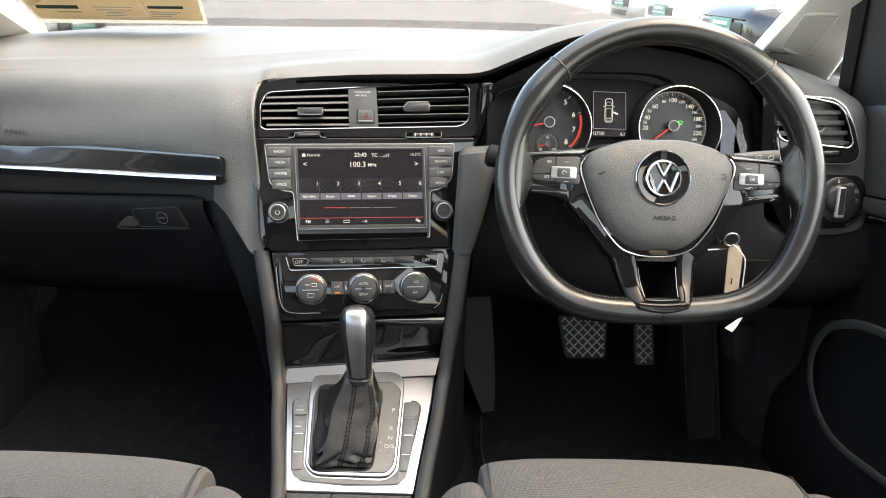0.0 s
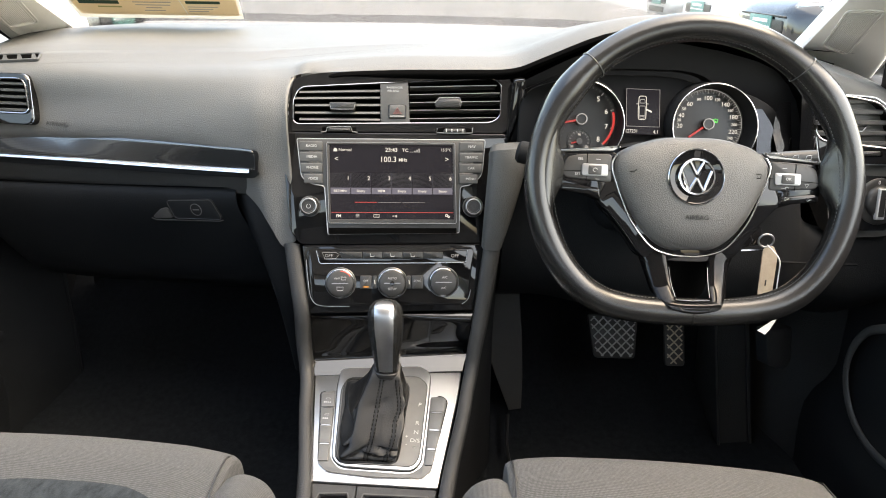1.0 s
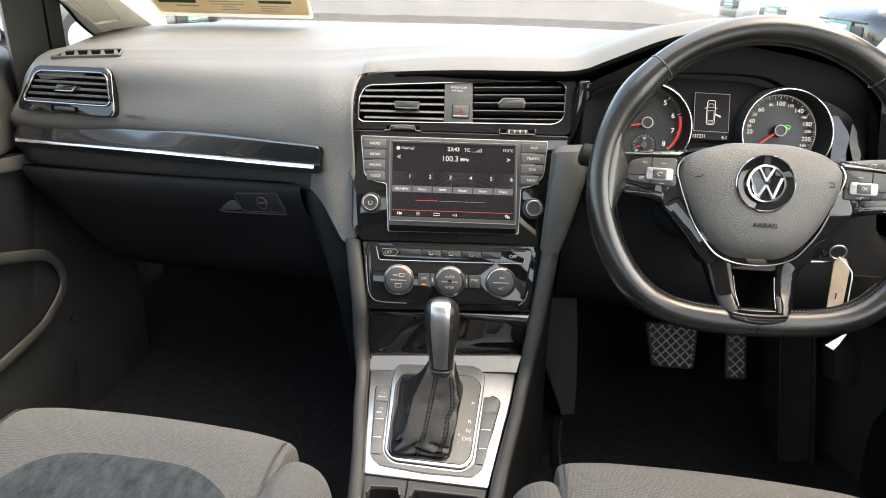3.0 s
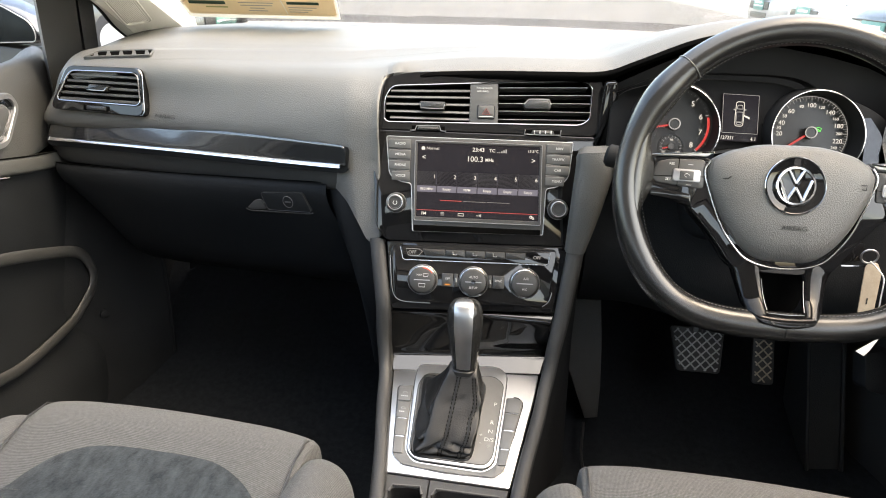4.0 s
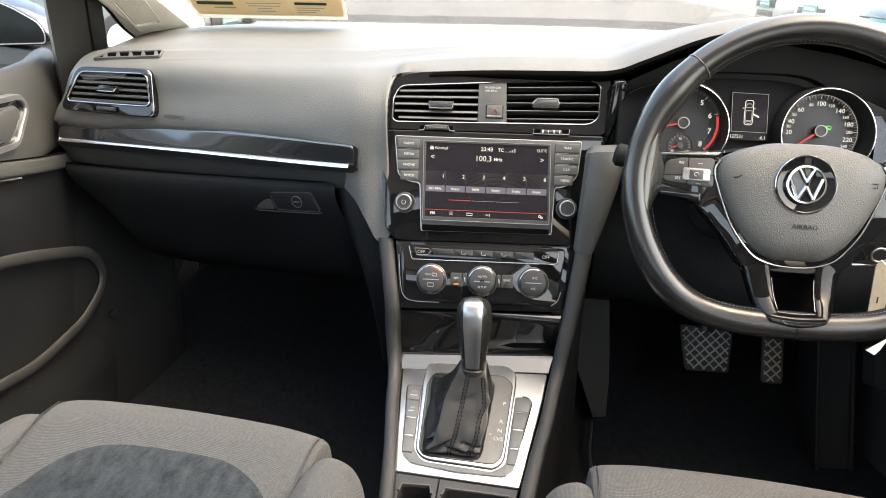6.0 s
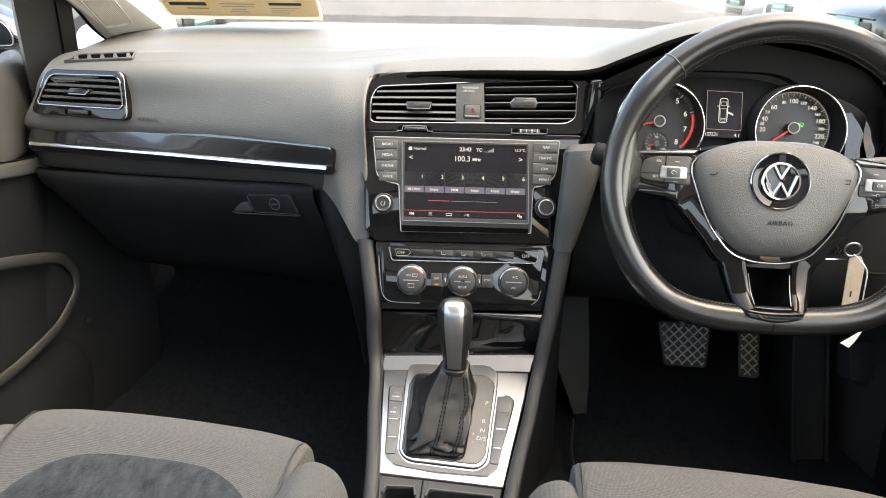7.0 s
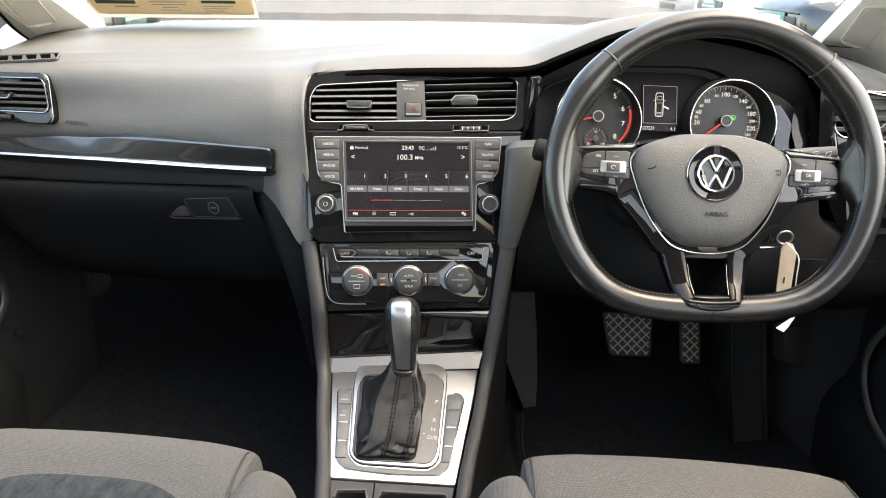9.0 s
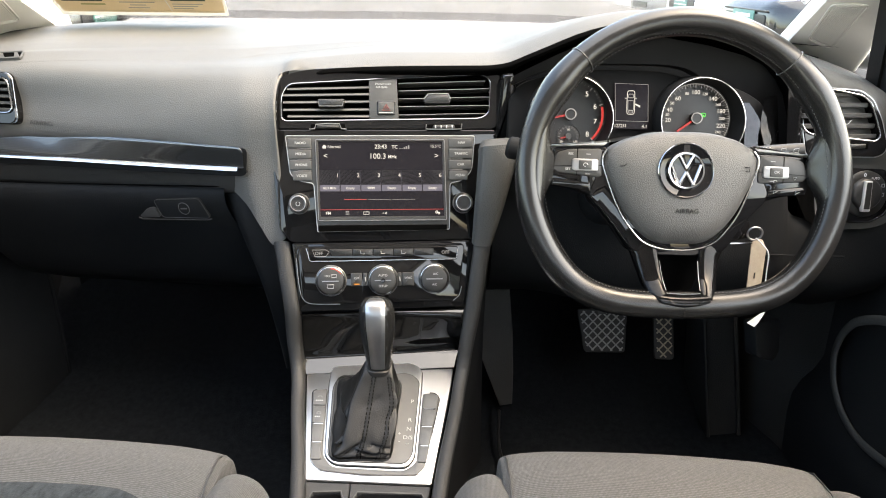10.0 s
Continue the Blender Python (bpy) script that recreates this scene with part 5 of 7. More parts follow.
# grey rails on both sides
for s_ in (-1, 1):
    a = 0.0015 * s_
    d0 = 0.012 if s_ > 0 else -0.012
    inner = [cw(s_ * 0.1285 + a, -0.0545, d0), cw(s_ * 0.122 + a, -0.10, d0 * 0.6 + 0.002), cw(s_ * 0.1168, -0.15, d0 * 0.25 + 0.003), Vector((s_ * 0.1128, 0.9085, 0.352)), Vector((s_ * 0.1090, 0.8965, 0.320)), gw(s_ * 0.1040, -0.012, 0.004), gw(s_ * 0.0975, -0.06, 0.002), gw(s_ * 0.0850, -0.13, 0.002), gw(s_ * 0.0775, -0.18, 0.002), gw(s_ * 0.062, -0.30, 0.002)]
    lift = Vector((0, -0.010, 0.007))
    near, mid, far, outer, down = [], [], [], [], []
    for i, p in enumerate(inner):
        w = 0.8 * (0.030, 0.029, 0.0275, 0.0255, 0.0240, 0.0230, 0.0225, 0.0225, 0.023, 0.023)[i]
        near.append(p + Vector((s_ * w * 0.08, 0, 0)) + lift * 0.6)
        mid.append(p + Vector((s_ * w * 0.5, 0, 0)) + lift * 0.85)
        far.append(p + Vector((s_ * w * 0.92, 0.001, -0.001)) + lift * 0.6)
        outer.append(p + Vector((s_ * w, 0.006, -0.005)) + lift * 0.1)
        down.append(p + Vector((s_ * (w + 0.002), 0.05, -0.05)))
    tuck = [p + Vector((0, 0.012, -0.012)) for p in inner]
    part("side_rail", sheet([tuck, inner, near, mid, far, outer, down], 4, 3), rail_grey, cons, "grey grained side rail", angle=70)
    wall = [[p + Vector((s_ * 0.0005, 0.02, -0.02)) for p in outer], [Vector((p.x + s_ * 0.002, p.y + 0.10, max(0.0, p.z - 0.20))) for p in outer], [Vector((p.x + s_ * 0.010, p.y + 0.13, 0.0)) for p in outer]]
    part("side_wall", sheet(wall, 2, 2), low_plastic, cons)

# right-hand upright beside the screen
rows = [[(0.134, 0.975, 0.615), (0.138, 0.956, 0.624), (0.155, 0.949, 0.628), (0.176, 0.956, 0.628), (0.186, 0.99, 0.622), (0.186, 1.06, 0.62)],
        [(0.134, 0.972, 0.60), (0.138, 0.951, 0.603), (0.155, 0.944, 0.605), (0.178, 0.951, 0.605), (0.188, 0.985, 0.60), (0.188, 1.06, 0.60)],
        [(0.131, 0.963, 0.545), (0.134, 0.944, 0.545), (0.148, 0.938, 0.545), (0.168, 0.945, 0.545), (0.176, 0.98, 0.545), (0.178, 1.05, 0.545)],
        [(0.128, 0.956, 0.486), (0.131, 0.944, 0.486), (0.142, 0.940, 0.486), (0.154, 0.943, 0.486), (0.158, 0.97, 0.486), (0.160, 1.04, 0.486)]]
part("stack_upright", sheet(rows, 4, 4), trim_grey, dash, "grained upright beside the screen")
part("upright_cap", sheet([[tuple(p) for p in rows[0]], [(0.137, 0.985, 0.622), (0.142, 0.975, 0.629), (0.155, 0.97, 0.632), (0.173, 0.977, 0.632), (0.182, 1.0, 0.627), (0.182, 1.06, 0.625)]], 3, 2), trim_grey, dash)

# ---- gear lever ----
lever = thing("gear_lever", (0.0, 0.82, 0.29), "automatic gear lever with silver-faced knob and leather boot", "gear lever")
LO, HI = Vector((0.0035, 0.838, 0.352)), Vector((0.0005, 0.853, 0.447))
ax = (HI - LO).normalized()
side = Vector((1, 0, 0))
fwd = ax.cross(side)


def ring_at(c, ru, rv, n=32, p=2.4):
    out = []
    for k in range(n):
        a = 2 * math.pi * k / n
        cu, sv = math.cos(a), math.sin(a)
        out.append(c + side * ru * math.copysign(abs(cu) ** (2 / p), cu) + fwd * rv * math.copysign(abs(sv) ** (2 / p), sv))
    return out


prof = [(-0.03, 0.0150, 0.0150), (0.03, 0.0160, 0.0160), (0.25, 0.0184, 0.0190), (0.45, 0.0216, 0.0222), (0.65, 0.0238, 0.0245), (0.80, 0.0236, 0.0245), (0.90, 0.0210, 0.0225), (0.96, 0.0165, 0.018), (0.99, 0.010, 0.011), (1.0, 0.003, 0.003)]
part("knob", stack(bmesh.new(), [ring_at(LO.lerp(HI, t), a, b) for t, a, b in prof], FLAT), knob_leather, lever, "black leather knob")
# silver face along the knob's back and top
rows = []
back = fwd if fwd.y < 0 else -fwd
for k in range(9):
    f, col = -1 + k / 4, []
    for t, a, b in prof[1:]:
        x = f * min(0.0090 + 0.0034 * min(1, max(0, t) / 0.7), a * 0.93)
        col.append(LO.lerp(HI, t) + side * x + back * (b * (1 - (abs(x) / a) ** 2.4) ** (1 / 2.4) + 0.0008) + ax * (0.0010 if t > 0.95 else 0))
    rows.append(col)
part("knob_face", sheet(rows, 3, 3), silver_bright, lever, "satin silver knob face")
part("collar", stack(bmesh.new(), [ring_at(LO.lerp(HI, t), a, a) for t, a in ((-0.09, 0.0148), (-0.08, 0.0162), (-0.02, 0.0166), (0.0, 0.0150))], FLAT), vent_black, lever, "black collar")
# boot: four soft ridges from the panel to the collar, hollow sides and diagonal creases
RIDGES = [[(-0.0590, -0.0010, 0.004), (-0.0580, -0.0060, 0.010), (-0.0480, -0.0240, 0.026), (-0.0270, -0.0300, 0.048), (-0.0130, -0.0240, 0.064)],
          [(-0.0520, -0.1400, 0.004), (-0.0500, -0.1380, 0.011), (-0.0397, -0.1220, 0.022), (-0.0310, -0.0780, 0.041), (-0.0140, -0.0440, 0.061)],
          [(0.0225, -0.1410, 0.004), (0.0240, -0.1390, 0.011), (0.0262, -0.1260, 0.020), (0.0300, -0.0800, 0.040), (0.0200, -0.0450, 0.061)],
          [(0.0305, -0.0060, 0.004), (0.0310, -0.0080, 0.010), (0.0315, -0.0260, 0.028), (0.0270, -0.0310, 0.048), (0.0200, -0.0230, 0.064)]]
ridge = [spline(r, 9) for r in RIDGES]
CREASES = (((0.40, 0.62), (0.52, 0.72), 0.0032, 0.010), ((0.30, 0.30), (0.44, 0.24), 0.0030, 0.009), ((0.36, 0.42), (0.48, 0.36), 0.0022, 0.008), ((0.42, 0.86), (0.53, 0.80), 0.0018, 0.007), ((0.05, 0.25), (0.20, 0.55), 0.0045, 0.014), ((0.14, 0.10), (0.24, 0.42), 0.0035, 0.011), ((0.26, 0.16), (0.34, 0.50), 0.0026, 0.009), ((0.53, 0.30), (0.62, 0.55), 0.0030, 0.010), ((0.29, 0.72), (0.38, 0.78), 0.0018, 0.007), ((0.44, 0.14), (0.52, 0.20), 0.0022, 0.008))


def seam_flat(a, t):
    """Little creasing along the two sewn seams."""
    near = min(abs(a - 0.25 - 0.25 * (f0 * (1 - t) + f1 * t)) for f0, f1 in SEAMS)
    return 1 - 0.6 * math.exp(-(near / 0.022) ** 2)


SEAMS = ((0.36, 0.28), (0.62, 0.72))
rings = []
for j in range(37):
    t = j / 36
    c = [r[j] for r in ridge]
    pts = []
    for i in range(4):
        p, q = c[i], c[(i + 1) % 4]
        mid = (c[0] + c[1] + c[2] + c[3]) / 4
        sag = (0.18 if i == 0 else 0.05) * math.sin(math.pi * min(1, t * 1.1)) if t < 0.92 else -0.08
        for f in (0.08, 0.36, 0.64, 0.92):
            pts.append(p.lerp(q, f).lerp(mid, sag * (1 - abs(f - 0.5) * 1.1)))
    loop = spline(pts, 7, True)
    mid = sum(loop, Vector()) / len(loop)
    ring = []
    for k, p in enumerate(loop):
        a, d = k / len(loop), 0.0
        for (s0, t0), (s1, t1), deep, wide in CREASES:
            f = max(0.0, min(1.0, ((a - s0) * (s1 - s0) + (t - t0) * (t1 - t0) * 0.1) / ((s1 - s0) ** 2 + (t1 - t0) ** 2 * 0.1)))
            e = math.hypot((a - s0 - (s1 - s0) * f) * 0.28, (t - t0 - (t1 - t0) * f) * 0.11)
            fade = min(1.0, 6 * min(f, 1 - f) + 0.15)
            d += 2.3 * seam_flat(a, t) * fade * deep * (-math.exp(-(e / (wide * 0.45)) ** 2) + 0.5 * math.exp(-((e - wide) / (wide * 0.6)) ** 2))
        d += 0.0004 * math.sin(40 * a + 23 * t) * math.sin(17 * t - 9 * a)
        ring.append(G @ (p + (p - mid).normalized() * d * math.sin(math.pi * min(1, max(0.0, t))) ** 0.5))
    rings.append(ring)
part("boot", stack(bmesh.new(), rings, FLAT, False, True), boot_leather, lever, "creased black leather boot", angle=80)
part("boot_rim", tube([p + G.to_3x3() @ Vector((0, 0, -0.001)) for p in rings[0][::3]], 0.0032, FLAT, True, 6), boot_leather, lever)
count = len(rings[0])
for foot_f, top_f in SEAMS:
    for off in (-0.0022, 0.0, 0.0022):
        line = []
        for j in range(1, 36):
            t = j / 36
            a = 0.25 + 0.25 * (foot_f * (1 - t) + top_f * t)
            x = a * count
            p = rings[j][int(x) % count].lerp(rings[j][(int(x) + 1) % count], x - int(x))
            line.append(p + Vector((off, -0.0006, 0.0006)))
        if off == 0.0:
            part("seam", tube(line, 0.0006, FLAT, False, 5), boot_leather, lever)
        else:
            bm = bmesh.new()
            for p, q in zip(line[::1], line[1::1]):
                tube([p, p.lerp(q, 0.62)], 0.0005, FLAT, False, 4, bm=bm)
            part("stitching", bm, deep_black, lever)

# ---- instruments ----
GA = axes((0.35, 0.997, 0.655), 0, 18)
clus = thing("instrument_cluster", (0.35, 1.0, 0.62), "instrument cluster with two chrome-ringed dials and a display", "instruments")
part("housing", prism(fillet([(-0.175, -0.085), (0.190, -0.085), (0.190, 0.02), (0.15, 0.046), (0.085, 0.056), (0.04, 0.068), (-0.06, 0.070), (-0.12, 0.062), (-0.175, 0.043)], 0.03), -0.03, -0.004, GA, 0.004), cluster_black, clus)
part("visor", sheet([[GA @ Vector((u, v + dv, n)) for u, v in ((-0.17, 0.045), (-0.12, 0.066), (-0.06, 0.0735), (0.0, 0.0745), (0.04, 0.0735), (0.065, 0.0685), (0.084, 0.058))] for dv, n in ((0.0, -0.004), (-0.001, 0.008), (-0.002, 0.02))], 4, 2, 0.002), cluster_black, clus)
SPEED = ((0, 222), (20, 184), (40, 161), (60, 131), (80, 109), (100, 90), (120, 70), (140, 50), (160, 33), (180, 17), (200, 1), (220, -15), (240, -30))


def dial(u, v, tu, tv, r):
    d = part("dial", lathe([(0, 0.0), (r - 0.004, 0.0), (r, 0.0)], u, v, GA), vent_black, clus, "black dial face")
    rings = []
    for rr, h in ((r - 0.0075, 0.0003), (r - 0.007, 0.004), (r - 0.003, 0.034), (r - 0.001, 0.0352), (r, 0.034), (r + 0.001, 0.0)):
        f = min(1, h / 0.035)
        rings.append([(u + (tu - u) * f + rr * math.cos(a), v + (tv - v) * f + rr * math.sin(a), h) for a in [2 * math.pi * j / 64 for j in range(64)]])
    part("dial_wall", stack(bmesh.new(), rings, GA, False, False), cluster_black, d)
    part("dial_ring", tube([(tu + (r - 0.0015) * math.cos(2 * math.pi * j / 64), tv + (r - 0.0015) * math.sin(2 * math.pi * j / 64), 0.035) for j in range(64)], 0.0008, GA, True, 8), chrome_soft, d, "chrome dial ring")
    return d


def tick(bm, u, v, a, r0, r1, w, n=0.0009):
    c, s_ = math.cos(radians(a)), math.sin(radians(a))
    prism([(u + r0 * c - w * s_, v + r0 * s_ + w * c), (u + r0 * c + w * s_, v + r0 * s_ - w * c), (u + r1 * c + w * s_, v + r1 * s_ - w * c), (u + r1 * c - w * s_, v + r1 * s_ + w * c)], 0.0003, n, GA, 0, bm)


su, sv, tu, tv = 0.0837, 0.0027, -0.090, 0.0058
sp = dial(su, sv, 0.083, -0.0035, 0.058)
ta = dial(tu, tv, -0.0945, -0.003, 0.058)
bm = bmesh.new()
for k in range(0, 241, 5):
    a = float(np.interp(k, [p[0] for p in SPEED], [p[1] for p in SPEED]))
    tick(bm, su, sv, a, 0.0425 if k % 10 == 0 else 0.0445, 0.0475, 0.00038 if k % 20 == 0 else 0.0002)
part("tick_marks", bm, lit_grey, sp, smooth=False)
for k, a in SPEED[1:]:
    big = k in (20, 40, 60, 100, 140, 180, 220)
    words(str(k), 0.0082 if big else 0.0054, on(GA, su + 0.0375 * math.cos(radians(a)), sv + 0.036 * math.sin(radians(a)), 0.001), lit_white, sp)
for k, a in ((30, 172), (50, 146)):
    words(str(k), 0.006, on(GA, su + 0.039 * math.cos(radians(a)), sv + 0.037 * math.sin(radians(a)), 0.001), lit_white, sp)
part("arc_line", tube([(su + 0.0478 * math.cos(radians(a)), sv + 0.0478 * math.sin(radians(a)), 0.001) for a in range(-40, 226, 6)], 0.0003, GA, False, 4), lit_grey, sp)
bm = bmesh.new()
for k in range(0, 81, 2):
    a = 213 - k / 10 * 32.5
    tick(bm, tu, tv, a, 0.0425 if k % 10 == 0 else 0.0450, 0.0475, 0.00038 if k % 10 == 0 else 0.0002)
part("tick_marks", bm, lit_grey, ta, smooth=False)
for k in range(9):
    a = 213 - k * 32.5
    words(str(k), 0.0098, on(GA, tu + 0.0365 * math.cos(radians(a)), tv + 0.0365 * math.sin(radians(a)), 0.001), lit_white, ta)
part("red_zone", tube([(tu + 0.0455 * math.cos(radians(a)), tv + 0.0455 * math.sin(radians(a)), 0.001) for a in range(-46, 18, 5)], 0.0016, GA, False, 6, 0.3), lit_red, ta)
for d, u, v, a, L in ((sp, su, sv, 216, 0.030), (ta, tu, tv, 191, 0.042)):
    bm = bmesh.new()
    tick(bm, u, v, a, 0.004, L, 0.0010, 0.006)
    part("needle", bm, lit_red, d, "red needle", smooth=False)
    part("needle_hub", lathe([(0.0078, 0.002), (0.0078, 0.0085), (0.0066, 0.0092), (0.0064, 0.0080), (0, 0.0080)], u, v, GA, 32), vent_black, d)
    part("hub_ring", lathe([(0.0076, 0.0085), (0.0078, 0.0096), (0.0066, 0.0098), (0.0064, 0.0085)], u, v, GA, 32), lit_grey, d)
# small gauges at the foot of each dial
for d, u, v in ((ta, -0.0913, -0.0240), (sp, 0.0840, -0.033)):
    bm = bmesh.new()
    for k in range(13):
        tick(bm, u, v, 200 - k * 19, 0.0115, 0.0145, 0.0003, 0.0012)
    part("small_scale", bm, lit_grey, d, smooth=False)
    part("small_rim", lathe([(0.0168, 0.0002), (0.0168, 0.0016), (0.0160, 0.0016), (0.0160, 0.0002)], u, v, GA, 40), vent_black, d)
    bm = bmesh.new()
    tick(bm, u, v, 195, 0.002, 0.011, 0.0008, 0.003)
    part("small_needle", bm, lit_red, d, smooth=False)
    part("small_hub", lathe([(0.0042, 0.001), (0.0042, 0.004), (0, 0.0042)], u, v, GA, 20), button_grey, d)
for s_, u, v in (("90", -0.0913, -0.0150), ("50", -0.1010, -0.0315), ("130", -0.0820, -0.0315)):
    words(s_, 0.0042, on(GA, u, v, 0.0014), lit_white, ta)
part("warning_lamp", tube([(0.0905, 0.0055, 0.0014), (0.0975, 0.0055, 0.0014), (0.0985, 0.0095, 0.0014), (0.0950, 0.0105, 0.0014), (0.0910, 0.0095, 0.0014)], 0.0005, GA, True, 4), lit_green, clus)
part("warning_lamp", tube([(0.0925, 0.0085, 0.0014), (0.0965, 0.0065, 0.0014)], 0.0006, GA, False, 4), lit_green, clus)
# display between the dials
mf = part("trip_display", prism([(-0.0290, 0.0500), (0.0180, 0.0490), (0.0195, -0.0125), (-0.0270, -0.0125)], -0.004, 0.001, GA), screen_face, clus, "dark trip display with a car diagram", smooth=False)
part("display_frame", tube([(-0.0285, 0.0493, 0.0012), (0.0172, 0.0483, 0.0012), (0.0187, -0.0022, 0.0012), (-0.0268, -0.0016, 0.0012)], 0.00035, GA, True, 4), lit_grey, mf)
car = fillet([(-0.0110, 0.0075), (-0.0010, 0.0075), (-0.0005, 0.0200), (-0.0010, 0.0395), (-0.0110, 0.0395), (-0.0115, 0.0200)], 0.003)
part("car_diagram", tube([(*p, 0.0013) for p in car], 0.00045, GA, True, 4), lit_white, mf)
for q in ([(-0.0098, 0.0300), (-0.0022, 0.0300), (-0.0030, 0.0350), (-0.0090, 0.0350)], [(-0.0100, 0.0260), (-0.0020, 0.0260), (-0.0020, 0.0130), (-0.0100, 0.0130)], [(-0.0095, 0.0120), (-0.0025, 0.0120), (-0.0035, 0.0092), (-0.0085, 0.0092)]):
    part("car_diagram", tube([(*p, 0.0013) for p in fillet(q, 0.001)], 0.0004, GA, True, 4), lit_grey, mf)
part("open_door", prism([(-0.0005, 0.0225), (0.0000, 0.0205), (0.0070, 0.0170), (0.0072, 0.0195)], 0.001, 0.0014, GA), lit_white, mf, smooth=False)
for u in (-0.0130, 0.0010):
    part("mirror_mark", prism(rect(u - 0.001, 0.0285, u + 0.001, 0.0300), 0.001, 0.0014, GA), lit_grey, mf, smooth=False)
words("127231", 0.0066, on(GA, -0.0285, -0.0085, 0.0012), lit_white, mf, align="LEFT", wide=0.9)
words("4.1", 0.0066, on(GA, 0.0140, -0.0092, 0.0012), lit_white, mf)
# black walls round the cluster
bm = sheet([[(0.168, 1.02, 0.700), (0.168, 1.03, 0.66), (0.168, 1.03, 0.58), (0.168, 1.03, 0.45)], [(0.19, 1.06, 0.705), (0.19, 1.06, 0.66), (0.19, 1.06, 0.58), (0.19, 1.06, 0.45)], [(0.28, 1.075, 0.745), (0.28, 1.07, 0.68), (0.28, 1.05, 0.58), (0.28, 1.02, 0.44)], [(0.36, 1.075, 0.762), (0.36, 1.07, 0.68), (0.36, 1.05, 0.58), (0.36, 1.02, 0.44)], [(0.52, 1.075, 0.735), (0.52, 1.07, 0.68), (0.52, 1.06, 0.58), (0.52, 1.02, 0.44)], [(0.60, 1.075, 0.69), (0.60, 1.07, 0.66), (0.60, 1.06, 0.58), (0.60, 1.02, 0.44)]], 3, 3)
part("binnacle", bm, cluster_black, dash)
# gloss trim at both ends of the binnacle
part("gloss_end", prism(fillet([(0.158, 0.605), (0.176, 0.625), (0.186, 0.69), (0.182, 0.712), (0.166, 0.710)], 0.004), -1.028, -1.012, Matrix(((1, 0, 0, 0), (0, 0, -1, 0), (0, 1, 0, 0), (0, 0, 0, 1))), 0.003), piano, dash)
rows = [[(x0 + (x1 - x0) * f, y + d * f, z) for f in (0, 0.35, 0.7, 1)] for x0, x1, y, d, z in ((0.494, 0.503, 0.990, 0.002, 0.682), (0.498, 0.519, 0.984, 0.006, 0.662), (0.498, 0.524, 0.979, 0.007, 0.648), (0.497, 0.534, 0.971, 0.010, 0.625), (0.494, 0.545, 0.962, 0.013, 0.600))]
part("silver_end", sheet(rows, 4, 4, 0.005), polished, dash, "polished silver trim beside the dials")
part("gloss_end", sheet([[(0.527, 1.000, 0.687), (0.540, 1.008, 0.689), (0.553, 1.020, 0.687)], [(0.522, 0.988, 0.655), (0.540, 0.994, 0.655), (0.556, 1.010, 0.655)], [(0.524, 0.976, 0.635), (0.542, 0.984, 0.635), (0.558, 1.004, 0.635)], [(0.535, 0.962, 0.60), (0.550, 0.978, 0.60), (0.562, 0.998, 0.60)]], 4, 4, 0.004), piano, dash)
part("gloss_end", sheet([[(0.548, 0.985, 0.715), (0.575, 1.0, 0.715), (0.605, 1.055, 0.715)], [(0.556, 0.98, 0.65), (0.583, 1.0, 0.65), (0.613, 1.05, 0.65)], [(0.566, 0.975, 0.585), (0.590, 0.995, 0.585), (0.618, 1.045, 0.585)]], 4, 4, 0.006), piano, dash)

# ---- side vents ----


